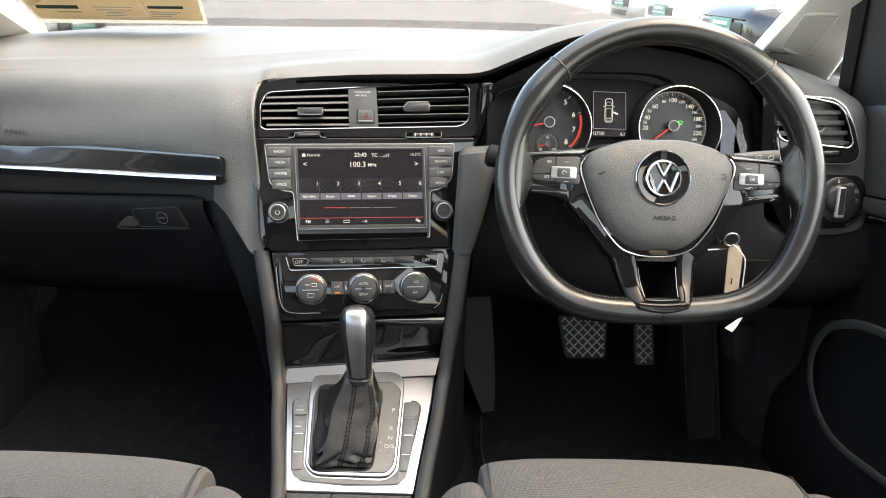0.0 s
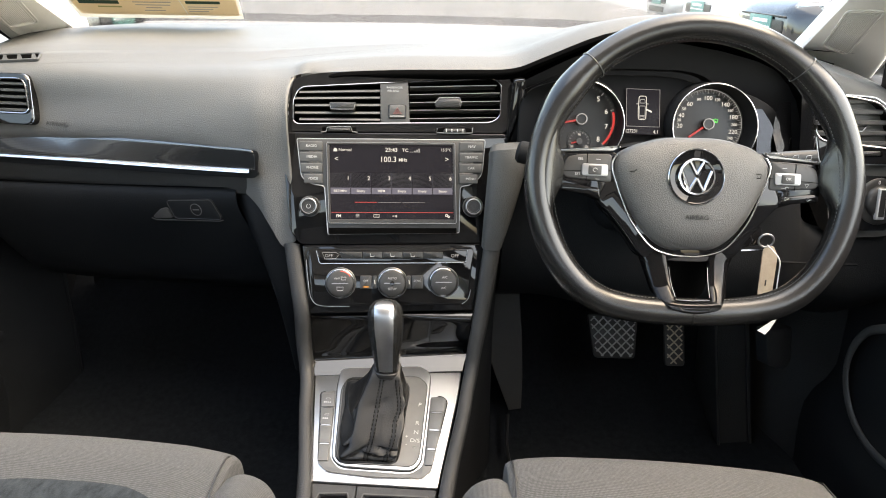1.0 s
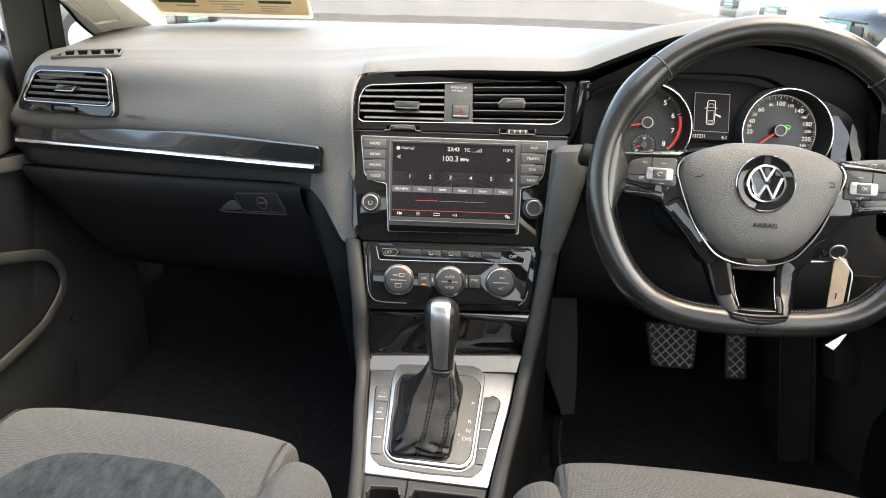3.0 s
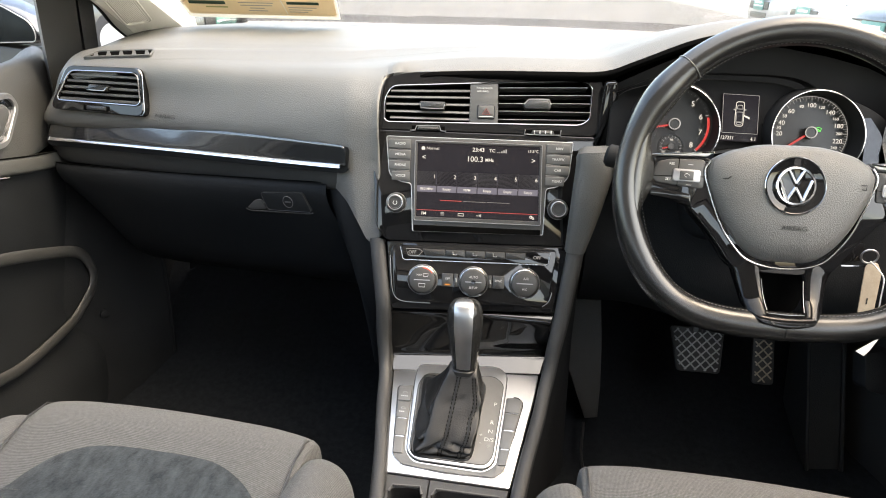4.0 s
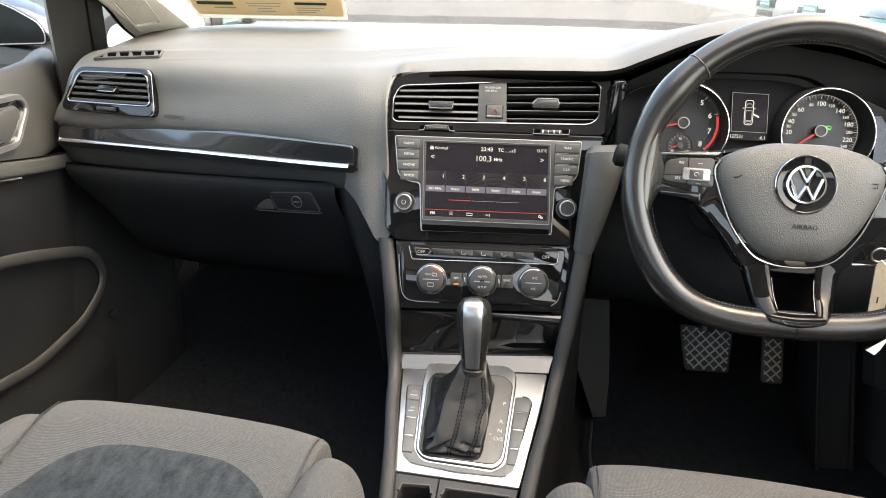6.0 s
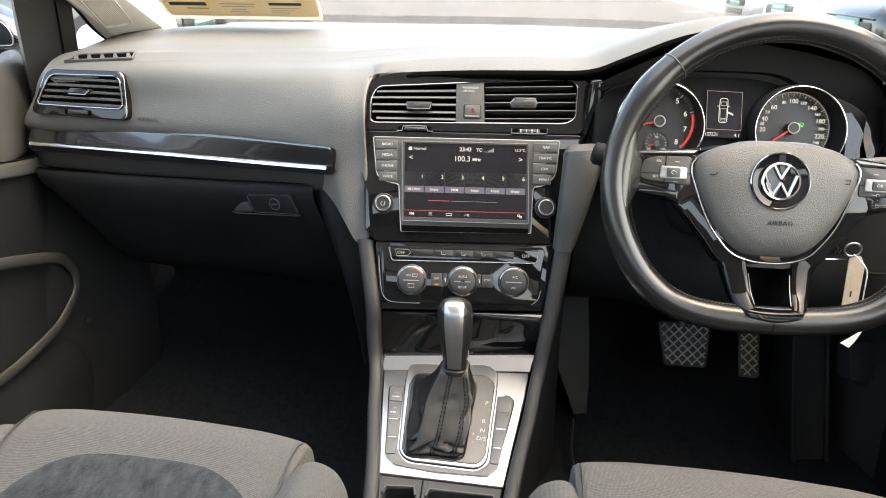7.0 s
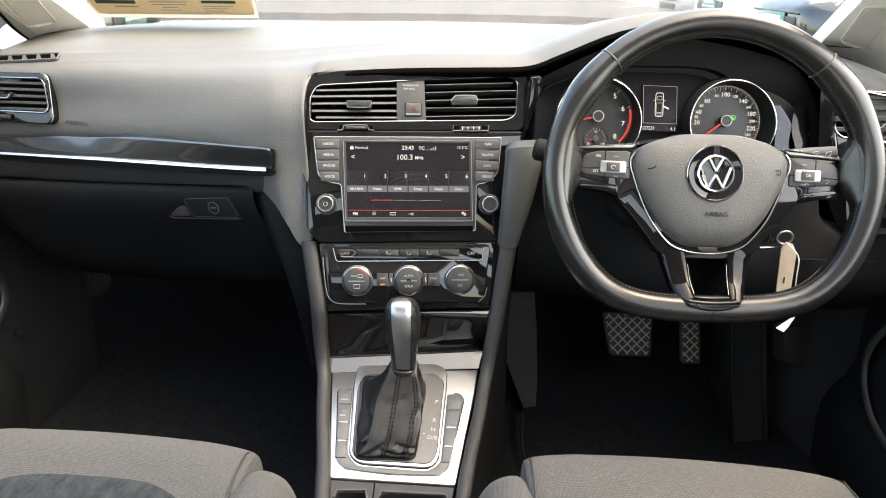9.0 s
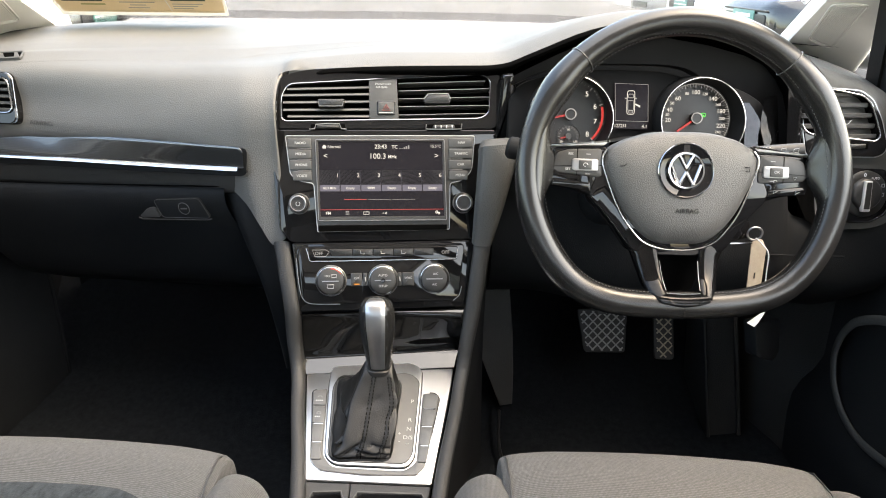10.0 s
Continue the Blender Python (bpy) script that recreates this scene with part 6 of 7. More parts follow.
def side_vent(name, m, o, i, slider, slot, label, deep):
    top = thing(name, m.translation, label, "air vent", "side air vents")
    part("frame", collar(o, i, -0.012, 0.006, m, 0.003, 0.02), piano, top, "gloss black frame")
    part("outer_line", tube([(*p, 0.0035) for p in inset(o, 0.0010)], 0.0014 if deep else 0.0006, m, True, 6), satin if deep else chrome_soft, top)
    part("chrome_trim", tube([(*p, 0.0062) for p in i], 0.0014, m, True, 8), chrome, top, "chrome ring")
    # black filling behind the blades paints the duct's inner shade
    part("duct_shade", prism(inset(i, -0.002), -0.05, -0.045 if deep else -0.0022, m), deep_black, top)
    vs = [p[1] for p in i]
    for k in range(5):
        v = min(vs) + (max(vs) - min(vs)) * (0.09 + 0.19 * k)
        us = sorted(c[0] + reach(i, c, a) * math.cos(a) for c, a in (((sum(p[0] for p in i) / len(i), v), 0.0), ((sum(p[0] for p in i) / len(i), v), math.pi)))
        low = [(-0.0022, -0.002), (-0.0014, 0.0034), (0.0016, 0.0040), (0.0030, -0.002)]
        bm = stack(bmesh.new(), [[(u, v + p[0], p[1]) for p in low] for u in (us[0] + 0.002, us[1] - 0.002)], m) if not deep else stack(bmesh.new(), [[(u, v - 0.0034, -0.003), (u, v - 0.0026, 0.0005), (u, v + 0.0022, 0.0018), (u, v + 0.0036, -0.001), (u, v + 0.0046, -0.022), (u, v + 0.0020, -0.022)] for u in (us[0] + 0.002, us[1] - 0.002)], m)
        part("slat", bm, slat_grey, top, smooth=False)
    u, v = slider
    part("slider", prism(fillet([(u - 0.020, v - 0.005), (u + 0.014, v - 0.005), (u + 0.021, v + 0.004), (u - 0.014, v + 0.005)], 0.002), -0.004, 0.012, m, 0.003), vent_black, top, "black slider with bright edge")
    part("slider_edge", tube([(u - 0.018, v - 0.0045, 0.0105), (u + 0.013, v - 0.0045, 0.0105), (u + 0.019, v + 0.002, 0.0105)], 0.0010, m, False, 6), satin, top)
    u, v = slot
    part("wheel_slot", prism(rect(u - 0.024, v - 0.0042, u + 0.024, v + 0.0042, 0.002), 0.004, 0.0072, m, 0.0008), deep_black, top)
    part("thumbwheel", prism(rect(u - 0.017, v - 0.0034, u + 0.019, v + 0.0034, 0.0015), 0.006, 0.0095, m, 0.0015), vent_black, top)
    return top


VL = axes((-0.635, 1.10, 0.655), -5, 15)
side_vent("side_vent", VL, fillet([(-0.0920, -0.0372), (-0.0615, 0.0352), (0.0785, 0.0370), (0.0870, -0.0405)], 0.015),
          fillet([(-0.0790, -0.0222), (-0.0530, 0.0270), (0.0720, 0.0285), (0.0800, -0.0235)], 0.0125), (0.0015, 0.0015), (-0.0015, -0.0315), "passenger-side air vent with gloss frame and chrome ring", False)
VR = axes((0.69, 1.05, 0.63), 5, 15)
side_vent("side_vent", VR, fillet([(-0.0950, 0.0690), (0.0060, 0.0615), (0.0265, 0.0485), (0.0420, 0.0186), (0.0525, -0.0200), (0.0490, -0.0310), (0.0360, -0.0370), (-0.0750, -0.0345)], 0.008),
          fillet([(-0.0900, 0.0680), (-0.0275, 0.0600), (0.0080, 0.0530), (0.0220, 0.0410), (0.0320, 0.0170), (0.0390, -0.0060), (0.0310, -0.0132), (-0.0720, -0.0016), (-0.0820, 0.0067)], 0.007), (-0.0300, 0.0165), (-0.004, -0.0200), "driver-side air vent with gloss frame and chrome ring", True)

# ---- light switch ----
SW = axes((0.709, 1.02, 0.531), 5, 15)
sw = thing("light_switch", (0.71, 1.02, 0.53), "round headlamp switch with bright bar on a gloss plate", "light switch")
part("plate", prism(fillet([(-0.045, 0.0530), (0.0360, 0.0500), (0.0470, 0.0340), (0.0480, 0.0080), (0.0355, -0.0185), (0.0130, -0.0290), (-0.040, -0.0285)], 0.012), -0.03, 0.002, SW, 0.002), piano, sw, "gloss black plate")
part("plate_line", tube([(0.0475, 0.012, 0.002), (0.0440, -0.006, 0.002), (0.0345, -0.0185, 0.002), (0.0130, -0.0282, 0.002), (-0.020, -0.0282, 0.002)], 0.0012, SW, False, 6), chrome, sw)
part("dial", lathe([(0.0345, 0.001), (0.0340, 0.004), (0.032, 0.005), (0.024, 0.005), (0.0225, 0.009), (0.019, 0.011), (0, 0.0112)], 0.0030, 0.0140, SW), vent_black, sw, "matt black rotary dial")
kb = part("turn_bar", prism(fillet([(-0.0055, 0.0335), (0.0060, 0.0333), (0.0040, -0.0120), (-0.0090, -0.0118)], 0.002), 0.009, 0.0155, SW, 0.002), switch_silver, sw, "bright turning bar")
part("bar_inset", prism(fillet([(-0.0034, 0.0312), (0.0042, 0.0310), (0.0022, -0.0080), (-0.0066, -0.0078)], 0.001), 0.0150, 0.0160, SW), vent_black, kb)
words("0", 0.0075, on(SW, 0.0000, 0.0415, 0.0052), white_ink, sw)
words("AUTO", 0.0050, on(SW, 0.0165, 0.0365, 0.0052), white_ink, sw)
for v in (0.0260, 0.0125):
    part("lamp_mark", tube([(0.0270, v - 0.0022, 0.0053), (0.0310, v - 0.0022, 0.0053), (0.0310, v + 0.0022, 0.0053), (0.0270, v + 0.0022, 0.0053)], 0.0004, SW, True, 4), white_ink, sw)

# ---- lower dash on the driver's side, column ----
rows = []
for x, z0 in ((0.16, 0.50), (0.24, 0.50), (0.36, 0.475), (0.48, 0.475), (0.58, 0.475), (0.62, 0.492), (0.70, 0.480), (0.77, 0.500)):
    head = [(x, 1.008, z0 + 0.085), (x, 0.994, z0 + 0.02)] if x < 0.6 else [(x, 1.045, z0 + 0.012), (x, 1.02, z0 + 0.004)]
    rows.append(head + [(x, 0.985 if x < 0.6 else 1.005, z0 - 0.03), (x, 1.0, z0 - 0.08), (x, 1.05, z0 - 0.13), (x, 1.14, z0 - 0.16), (x, 1.4, z0 - 0.15)])
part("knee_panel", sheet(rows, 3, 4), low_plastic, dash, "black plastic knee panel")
part("panel_joint", tube([(0.54, 0.983, 0.462), (0.60, 0.983, 0.461), (0.68, 0.983, 0.460)], 0.0015, FLAT, False, 5), low_plastic, dash)
rows = [[(0.353 + a * 0.062, 0.885, 0.60 + b * 0.055) for a, b in ((-1, 0.9), (-1.05, 0), (-0.8, -0.9), (0, -1.1), (0.8, -0.9), (1.05, 0), (1, 0.9), (0, 1.1), (-1, 0.9))], [(0.353 + a * 0.075, 1.06, 0.545 + b * 0.065) for a, b in ((-1, 0.9), (-1.05, 0), (-0.8, -0.9), (0, -1.1), (0.8, -0.9), (1.05, 0), (1, 0.9), (0, 1.1), (-1, 0.9))]]
col = thing("steering_column", (0.353, 0.95, 0.55), "black plastic steering column shroud", "steering column")
part("shroud", sheet(rows, 4, 2), low_plastic, col)
part("shroud_face", prism(circle(0, 0, 0.058, 32), 0, 0.01, axes((0.353, 0.895, 0.602), 0, 20), 0.004), low_plastic, col)
part("ignition_lock", lathe([(0.017, -0.03), (0.017, 0.006), (0.014, 0.008), (0, 0.008)], 0, 0, axes((0.448, 0.885, 0.545), 30, 10), 24), vent_black, col)
# stalks
stl = thing("wiper_stalk", (0.21, 0.93, 0.62), "black control stalk behind the steering wheel", "stalk")
part("arm", tube(spline([(0.30, 0.90, 0.615), (0.24, 0.905, 0.622), (0.195, 0.912, 0.630), (0.180, 0.915, 0.632)], 4), [0.009] * 9 + [0.0105] * 4, FLAT, False, 10), vent_black, stl)
part("end_cap", tube([(0.184, 0.914, 0.632), (0.180, 0.915, 0.6325), (0.171, 0.917, 0.6335), (0.168, 0.918, 0.634)], [0.011, 0.0145, 0.0145, 0.011], FLAT, False, 16), low_plastic, stl)
str_ = thing("indicator_stalk", (0.50, 0.91, 0.63), "black indicator stalk with white symbols", "stalk")
part("arm", tube(spline([(0.40, 0.90, 0.622), (0.46, 0.898, 0.632), (0.495, 0.896, 0.637), (0.525, 0.895, 0.640), (0.538, 0.894, 0.641)], 4), 0.0095, FLAT, False, 12), vent_black, str_)
m = axes((0.508, 0.884, 0.6415), 0, 25)
for u in (0.0, 0.016):
    part("symbol", tube([(u - 0.004, -0.002, 0.002), (u + 0.003, -0.001, 0.002), (u + 0.004, 0.004, 0.002), (u - 0.002, 0.003, 0.002)], 0.0003, m, True, 4), print_grey, str_)
for k in range(3):
    part("symbol", prism(rect(-0.026 + k * 0.004, 0.004, -0.0240 + k * 0.004, 0.0050), 0.0, 0.003, m), print_grey, str_, smooth=False)

# ---- steering wheel ----
W = axes((0.353, 0.797, 0.637), 0, 20)
wheel = thing("steering_wheel", (0.353, 0.797, 0.637), "black leather multifunction steering wheel with flattened bottom rim", "steering wheel")


def rim_at(a, r=0.1727):
    """The rim's middle line; a in degrees clockwise from the top."""
    x, y = r * math.sin(radians(a)), r * math.cos(radians(a))
    f, k = -0.1475 - (r - 0.1727), 0.018
    y = f + k * math.log(1 + math.exp(min(40, (y - f) / k)))
    return Vector((x, y - 0.006, 0.010))


path, rad = [], []
for k in range(180):
    a = k * 2
    b = a if a < 180 else 360 - a
    slim = (0.0026 if a > 180 else 0.0008) * math.exp(-((b - 84) / 20) ** 2)
    p = rim_at(a)
    path.append(p + Vector((p.x, p.y, 0)).normalized() * slim)
    rad.append(0.0157 + 0.0022 * math.exp(-((b - 56) / 9) ** 2) - slim)
part("rim", tube(path, rad, W, True, 20, 1.12), leather, wheel, "worn black leather rim")
for a in (-42, 42, 180):
    p, t = rim_at(a), (rim_at(a + 1) - rim_at(a - 1)).normalized()
    nrm, ra = Vector((t.y, -t.x, 0)), 0.0166
    part("rim_seam", tube([p + nrm * ra * math.cos(b) + Vector((0, 0, 1)) * ra * 1.12 * math.sin(b) for b in [2 * math.pi * j / 24 for j in range(24)]], 0.0005 if a != 180 else 0.0004, W, True, 6, up=tuple(t)), slat_grey if a != 180 else leather, wheel)
bm = bmesh.new()
for k in range(230):
    a = k * 360 / 230
    p, q = rim_at(a), rim_at(a + 0.8)
    c = Vector((0.0005, -0.006, 0.010))
    ins = [x + (c - x).normalized() * 0.0150 + Vector((0, 0, 0.0085)) for x in (p, q)]
    tube(ins, 0.0004, W, False, 4, bm=bm)
part("stitching", bm, vent_black, wheel, "dark thread stitching")
PAD = fillet([(-0.0880, 0.0190), (-0.0700, 0.0360), (-0.0310, 0.0465), (0.0310, 0.0465), (0.0700, 0.0360), (0.0880, 0.0190), (0.0850, -0.0030), (0.0680, -0.0400), (0.0495, -0.0660), (0.0280, -0.0815), (-0.0280, -0.0815), (-0.0495, -0.0660), (-0.0680, -0.0400), (-0.0850, -0.0030)], 0.014, 5)
pc = Vector((0.0, -0.012))
rings = [[(*p, -0.035) for p in PAD]]
for k, h in ((1.0, -0.004), (0.985, 0.002), (0.95, 0.0065), (0.85, 0.0105), (0.68, 0.0140), (0.5, 0.0160), (0.3, 0.0168), (0.12, 0.0170)):
    rings.append([(pc.x + (p[0] - pc.x) * k, pc.y + (p[1] - pc.y) * k, h - 0.010 * max(0, -(p[1] + 0.05)) * 8 * (1 if k > 0.9 else 0)) for p in PAD])
part("airbag_cover", stack(bmesh.new(), rings, W), pad_grain, wheel, "grained grey airbag cover", angle=60)
flank = [(0.0835, 0.0250), (0.0885, 0.0170), (0.0880, 0.0075), (0.0851, -0.0014), (0.0783, -0.0206), (0.0672, -0.0463), (0.0538, -0.0656), (0.0403, -0.0791), (0.0215, -0.0861)]
order = spline([(u, v, 0) for u, v in flank] + [(0.0, -0.0879, 0)] + [(-u, v, 0) for u, v in flank[::-1]], 5)
part("chrome_line", tube([(p.x, p.y, 0.0005) for p in order], 0.0012, W, False, 8), chrome_soft, wheel, "chrome line round the airbag cover")
half = [(0.033, 0.0460), (0.070, 0.0350), (0.0895, 0.0185), (0.0935, 0.0), (0.1040, -0.0270), (0.0870, -0.0440), (0.0672, -0.0685), (0.0530, -0.0900), (0.0225, -0.0945)]
part("cover_bed", prism(fillet(half + [(-u, v) for u, v in half[::-1]], 0.010), -0.03, -0.0015, W, 0.003), piano, wheel, "gloss black carrier behind the airbag cover")
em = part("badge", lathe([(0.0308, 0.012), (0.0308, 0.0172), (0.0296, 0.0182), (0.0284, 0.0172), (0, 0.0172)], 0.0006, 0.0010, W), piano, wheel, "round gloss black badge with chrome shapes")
part("badge_ring", lathe([(0.0311, 0.015), (0.0313, 0.0180), (0.0306, 0.0187), (0.0299, 0.0180), (0.0297, 0.0168)], 0.0006, 0.0010, W), chrome, em)
part("badge_ring", lathe([(0.0206, 0.017), (0.0206, 0.0195), (0.0198, 0.0202), (0.0182, 0.0200), (0.0180, 0.017)], 0.0006, 0.0010, W), chrome, em)
for (x0, y0), (x1, y1) in (((-0.0075, 0.0165), (0.0, 0.0025)), ((0.0075, 0.0165), (0.0, 0.0025)), ((-0.0165, 0.0065), (-0.0080, -0.0155)), ((0.0165, 0.0065), (0.0080, -0.0155)), ((-0.0080, -0.0155), (0.0, -0.0015)), ((0.0080, -0.0155), (0.0, -0.0015))):
    part("badge_bar", tube([(x0 + 0.0006, y0 + 0.001, 0.0185), (x1 + 0.0006, y1 + 0.001, 0.0185)], 0.0018, W, False, 6, 0.6), chrome, em)
words("AIRBAG", 0.0072, on(W, 0.0030, -0.0440, 0.0170), low_plastic, wheel, "embossed_lettering", wide=1.05)
part("horn_mark", tube([(0.0680, 0.006, 0.0130), (0.0740, 0.006, 0.0120), (0.0735, 0.001, 0.0120), (0.0690, 0.0015, 0.0127)], 0.0005, W, False, 4), low_plastic, wheel)
part("horn_mark", tube([(-0.0640, 0.0085, 0.0134), (-0.0670, 0.0060, 0.0130), (-0.0720, 0.0058, 0.0122)], 0.0006, W, False, 4), low_plastic, wheel)
WT = W @ Matrix.Rotation(radians(-1.5), 4, "Z")
for s_ in (-1, 1):
    arm = part("spoke", prism(fillet([(s_ * 0.082, 0.0265), (s_ * 0.143, 0.0245), (s_ * 0.148, 0.005), (s_ * 0.149, -0.0140), (s_ * 0.108, -0.0260), (s_ * 0.080, -0.036)], 0.006), -0.022, -0.0035, WT, 0.003), piano, wheel, "gloss black spoke")
    part("spoke_trim", prism(fillet([(s_ * 0.080, 0.0330), (s_ * 0.118, 0.0295), (s_ * 0.1500, 0.0258), (s_ * 0.149, 0.0236), (s_ * 0.120, 0.0256), (s_ * 0.088, 0.0270)], 0.001), -0.008, -0.001, WT, 0.0015), silver_bright, arm, "satin silver upper edge")
    q = fillet([(s_ * 0.0895, 0.0238), (s_ * 0.126, 0.0222), (s_ * 0.1410, 0.0180), (s_ * 0.1455, 0.0010), (s_ * 0.141, -0.0050), (s_ * 0.0885, -0.0090)], 0.005)
    keys = part("key_pad", prism(q, -0.006, 0.0, WT, 0.002), dial_grey, arm, "dark grey button cluster")
    part("key_gap", prism(rect(s_ * 0.1175 - 0.0004, -0.0075, s_ * 0.1175 + 0.0004, 0.0225), -0.002, 0.0003, WT), deep_black, keys, smooth=False)
    part("key_gap", prism([(s_ * 0.089, 0.0042), (s_ * 0.089, 0.0050), (s_ * 0.1440, 0.0024), (s_ * 0.1440, 0.0016)], -0.002, 0.0003, WT), deep_black, keys, smooth=False)
    c = s_ * 0.1085
    part("rocker", prism(rect(c - 0.0148, -0.0024, c + 0.0148, 0.0114, 0.003), -0.002, 0.0022, WT, 0.0012), satin, keys, "satin silver rocker")
    part("rocker_key", prism(rect(c - 0.0074, -0.0006, c + 0.0074, 0.0096, 0.0012), 0.002, 0.0034, WT, 0.0008), dial_grey, keys)
    if s_ < 0:
        words("SET", 0.0040, on(WT, -0.1275, -0.0008, 0.0004), print_grey, keys)
        words("RES", 0.0036, on(WT, -0.1250, 0.0165, 0.0004), print_grey, keys)
        part("key_mark", tube([(c + 0.0026 * math.cos(a), 0.0045 + 0.002 * math.sin(a), 0.0035) for a in [j * 0.8 for j in range(7)]], 0.0003, WT, False, 4), print_grey, keys)
    else:
        words("OK", 0.0044, on(WT, c, 0.0045, 0.0036), print_grey, keys)
        part("key_mark", tube([(0.1285, 0.0000, 0.0004), (0.1330, 0.0000, 0.0004), (0.1307, -0.0035, 0.0004)], 0.0004, WT, True, 4), print_grey, keys)
        part("key_mark", tube([(0.1085 + 0.002 * math.cos(a), -0.0058 + 0.0018 * math.sin(a), 0.0004) for a in [j * 0.8 for j in range(6)]], 0.0004, WT, False, 4), print_grey, keys)
    for v in (0.0168, -0.0055):
        part("key_mark", prism(rect(s_ * 0.1050 - 0.0026, v - 0.0003, s_ * 0.1050 + 0.0026, v + 0.0003), -0.001, 0.0004, WT), grey_ink, keys, smooth=False)
    lowk = part("low_key", prism(fillet([(s_ * 0.101, -0.0150), (s_ * 0.142, -0.0105), (s_ * 0.1470, -0.0135), (s_ * 0.145, -0.0195), (s_ * 0.101, -0.0245)], 0.002), -0.012, -0.001, WT, 0.0025), piano, arm, "gloss black lower key")
    if s_ > 0:
        for u in (0.110, 0.135):
            part("key_mark", tube([(u - 0.0025, -0.0190, -0.0006), (u - 0.0025, -0.0155, -0.0006), (u + 0.0025, -0.0170, -0.0006)], 0.0004, WT, True, 4), print_grey, lowk)
    root = []
    for v, e in ((0.050, 0.0), (0.038, 0.35), (0.024, 0.85), (0.010, 1.0), (-0.006, 1.0), (-0.020, 0.7), (-0.032, 0.2), (-0.040, 0.0)):
        x = math.sqrt(0.1727 ** 2 - (v + 0.006) ** 2)
        root.append([W @ Vector((s_ * (x - a - b * e), v * (1 - 0.08 * e * k), 0.010 + h - g * e)) for k, (a, b, h, g) in enumerate(((0.004, 0.0, 0.0120, 0.0), (0.0085, 0.001, 0.0110, 0.0), (0.0115, 0.0045, 0.0075, 0.0010), (0.0130, 0.0110, 0.0020, 0.0040), (0.0125, 0.0165, -0.0060, 0.0055), (0.0100, 0.0120, -0.0140, 0.0060)))])
    part("spoke_root", sheet(root, 4, 4), leather, wheel, "black leather running onto the spoke")
# lower double spoke, which runs out onto the rim
for s_ in (-1, 1):
    leg = ((-0.076, 0.0612, 0.024, -0.004), (-0.088, 0.0540, 0.0228, 0.0), (-0.100, 0.0484, 0.0218, 0.003), (-0.118, 0.0434, 0.0206, 0.010), (-0.132, 0.0395, 0.0190, 0.0205), (-0.141, 0.0335, 0.0150, 0.0290), (-0.146, 0.0275, 0.0100, 0.0306))
    rows = [[W @ Vector((s_ * (o + (i - o) * f), v, n + d)) for f, d in ((0.0, -0.0085), (0.08, -0.0048), (0.35, -0.0012), (0.7, 0.0008), (0.93, 0.0), (1.0, -0.006))] for v, o, i, n in leg]
    part("lower_spoke", sheet(rows, 2, 4, 0.004), piano, wheel, "gloss black lower spoke")
    # thin silver tube drawn as the highlight on the leg's inner edge
    part("spoke_glint", tube(spline([(s_ * i, v, n - 0.0008) for v, o, i, n in leg[2:5]], 4), 0.00035, W, False, 6), satin, wheel)
rows = [[W @ Vector((w * f, v + 0.002 * f * f * k, n)) for f in (-1, -0.6, 0, 0.6, 1)] for v, w, n, k in ((-0.1345, 0.0205, 0.012, 0.5), (-0.1360, 0.0207, 0.0220, 0.5), (-0.1400, 0.0270, 0.0290, 1), (-0.1455, 0.0275, 0.0308, 1.5), (-0.1490, 0.0250, 0.0302, 2), (-0.1505, 0.0235, 0.0260, 2.5))]
part("spoke_foot", sheet(rows, 3, 3, 0.004), piano, wheel, "gloss black spoke foot")

part("foot_line", tube([(-0.0190, -0.1355, 0.0212), (0.0, -0.1360, 0.0216), (0.0190, -0.1355, 0.0212)], 0.0007, W, False, 6), satin, wheel)
part("back_web", prism(fillet([(-0.05, -0.075), (0.05, -0.075), (0.026, -0.138), (-0.026, -0.138)], 0.01), -0.045, -0.030, W), deep_black, wheel)

# ---- key ----
tag_m = axes((0.4915, 0.86, 0.495), 12, 4)
key = thing("ignition_key", (0.462, 0.86, 0.54), "car key in the lock with a paper tag", "key")
part("bow", prism(rect(-0.022, -0.0120, 0.016, 0.0110, 0.004), -0.006, 0.008, axes((0.462, 0.868, 0.543), 30, 8), 0.003), piano, key, "black key bow")
part("split_ring", tube([(0.481 + 0.0095 * math.cos(a), 0.858, 0.5415 + 0.0085 * math.sin(a)) for a in [2 * math.pi * j / 28 for j in range(28)]], 0.0013, FLAT, True, 6, up=(0, 1, 0)), satin, key, "steel split ring")
part("bright_pin", tube([(0.452, 0.858, 0.5275), (0.479, 0.858, 0.5290)], 0.0013, FLAT, False, 6), chrome, key)
tg = part("paper_tag", prism(fillet([(-0.0110, 0.0330), (-0.006, 0.0370), (0.004, 0.0370), (0.0115, 0.0240), (0.0120, -0.0310), (-0.0085, -0.0335)], 0.002), -0.0012, 0.0, tag_m), grain(mottled(material("manila card", (0.6, 0.5, 0.38), 0.8), (0.33, 0.28, 0.215), (0.46, 0.40, 0.32), 60), 200, 0.3), key, "creased manila paper tag")
part("tag_string", tube(spline([(0.483, 0.857, 0.536), (0.492, 0.855, 0.528), (0.502, 0.855, 0.515), (0.505, 0.856, 0.49), (0.507, 0.857, 0.468)], 5), 0.0009, FLAT, False, 5), white_ink, key)
part("tag_mark", prism(rect(-0.001, -0.016, 0.0005, -0.008), 0.0, 0.0006, tag_m), dark_ink, tg)
slip = thing("paper_slip", (0.506, 0.86, 0.40), "small white paper slip hanging beneath the wheel", "paper slip")
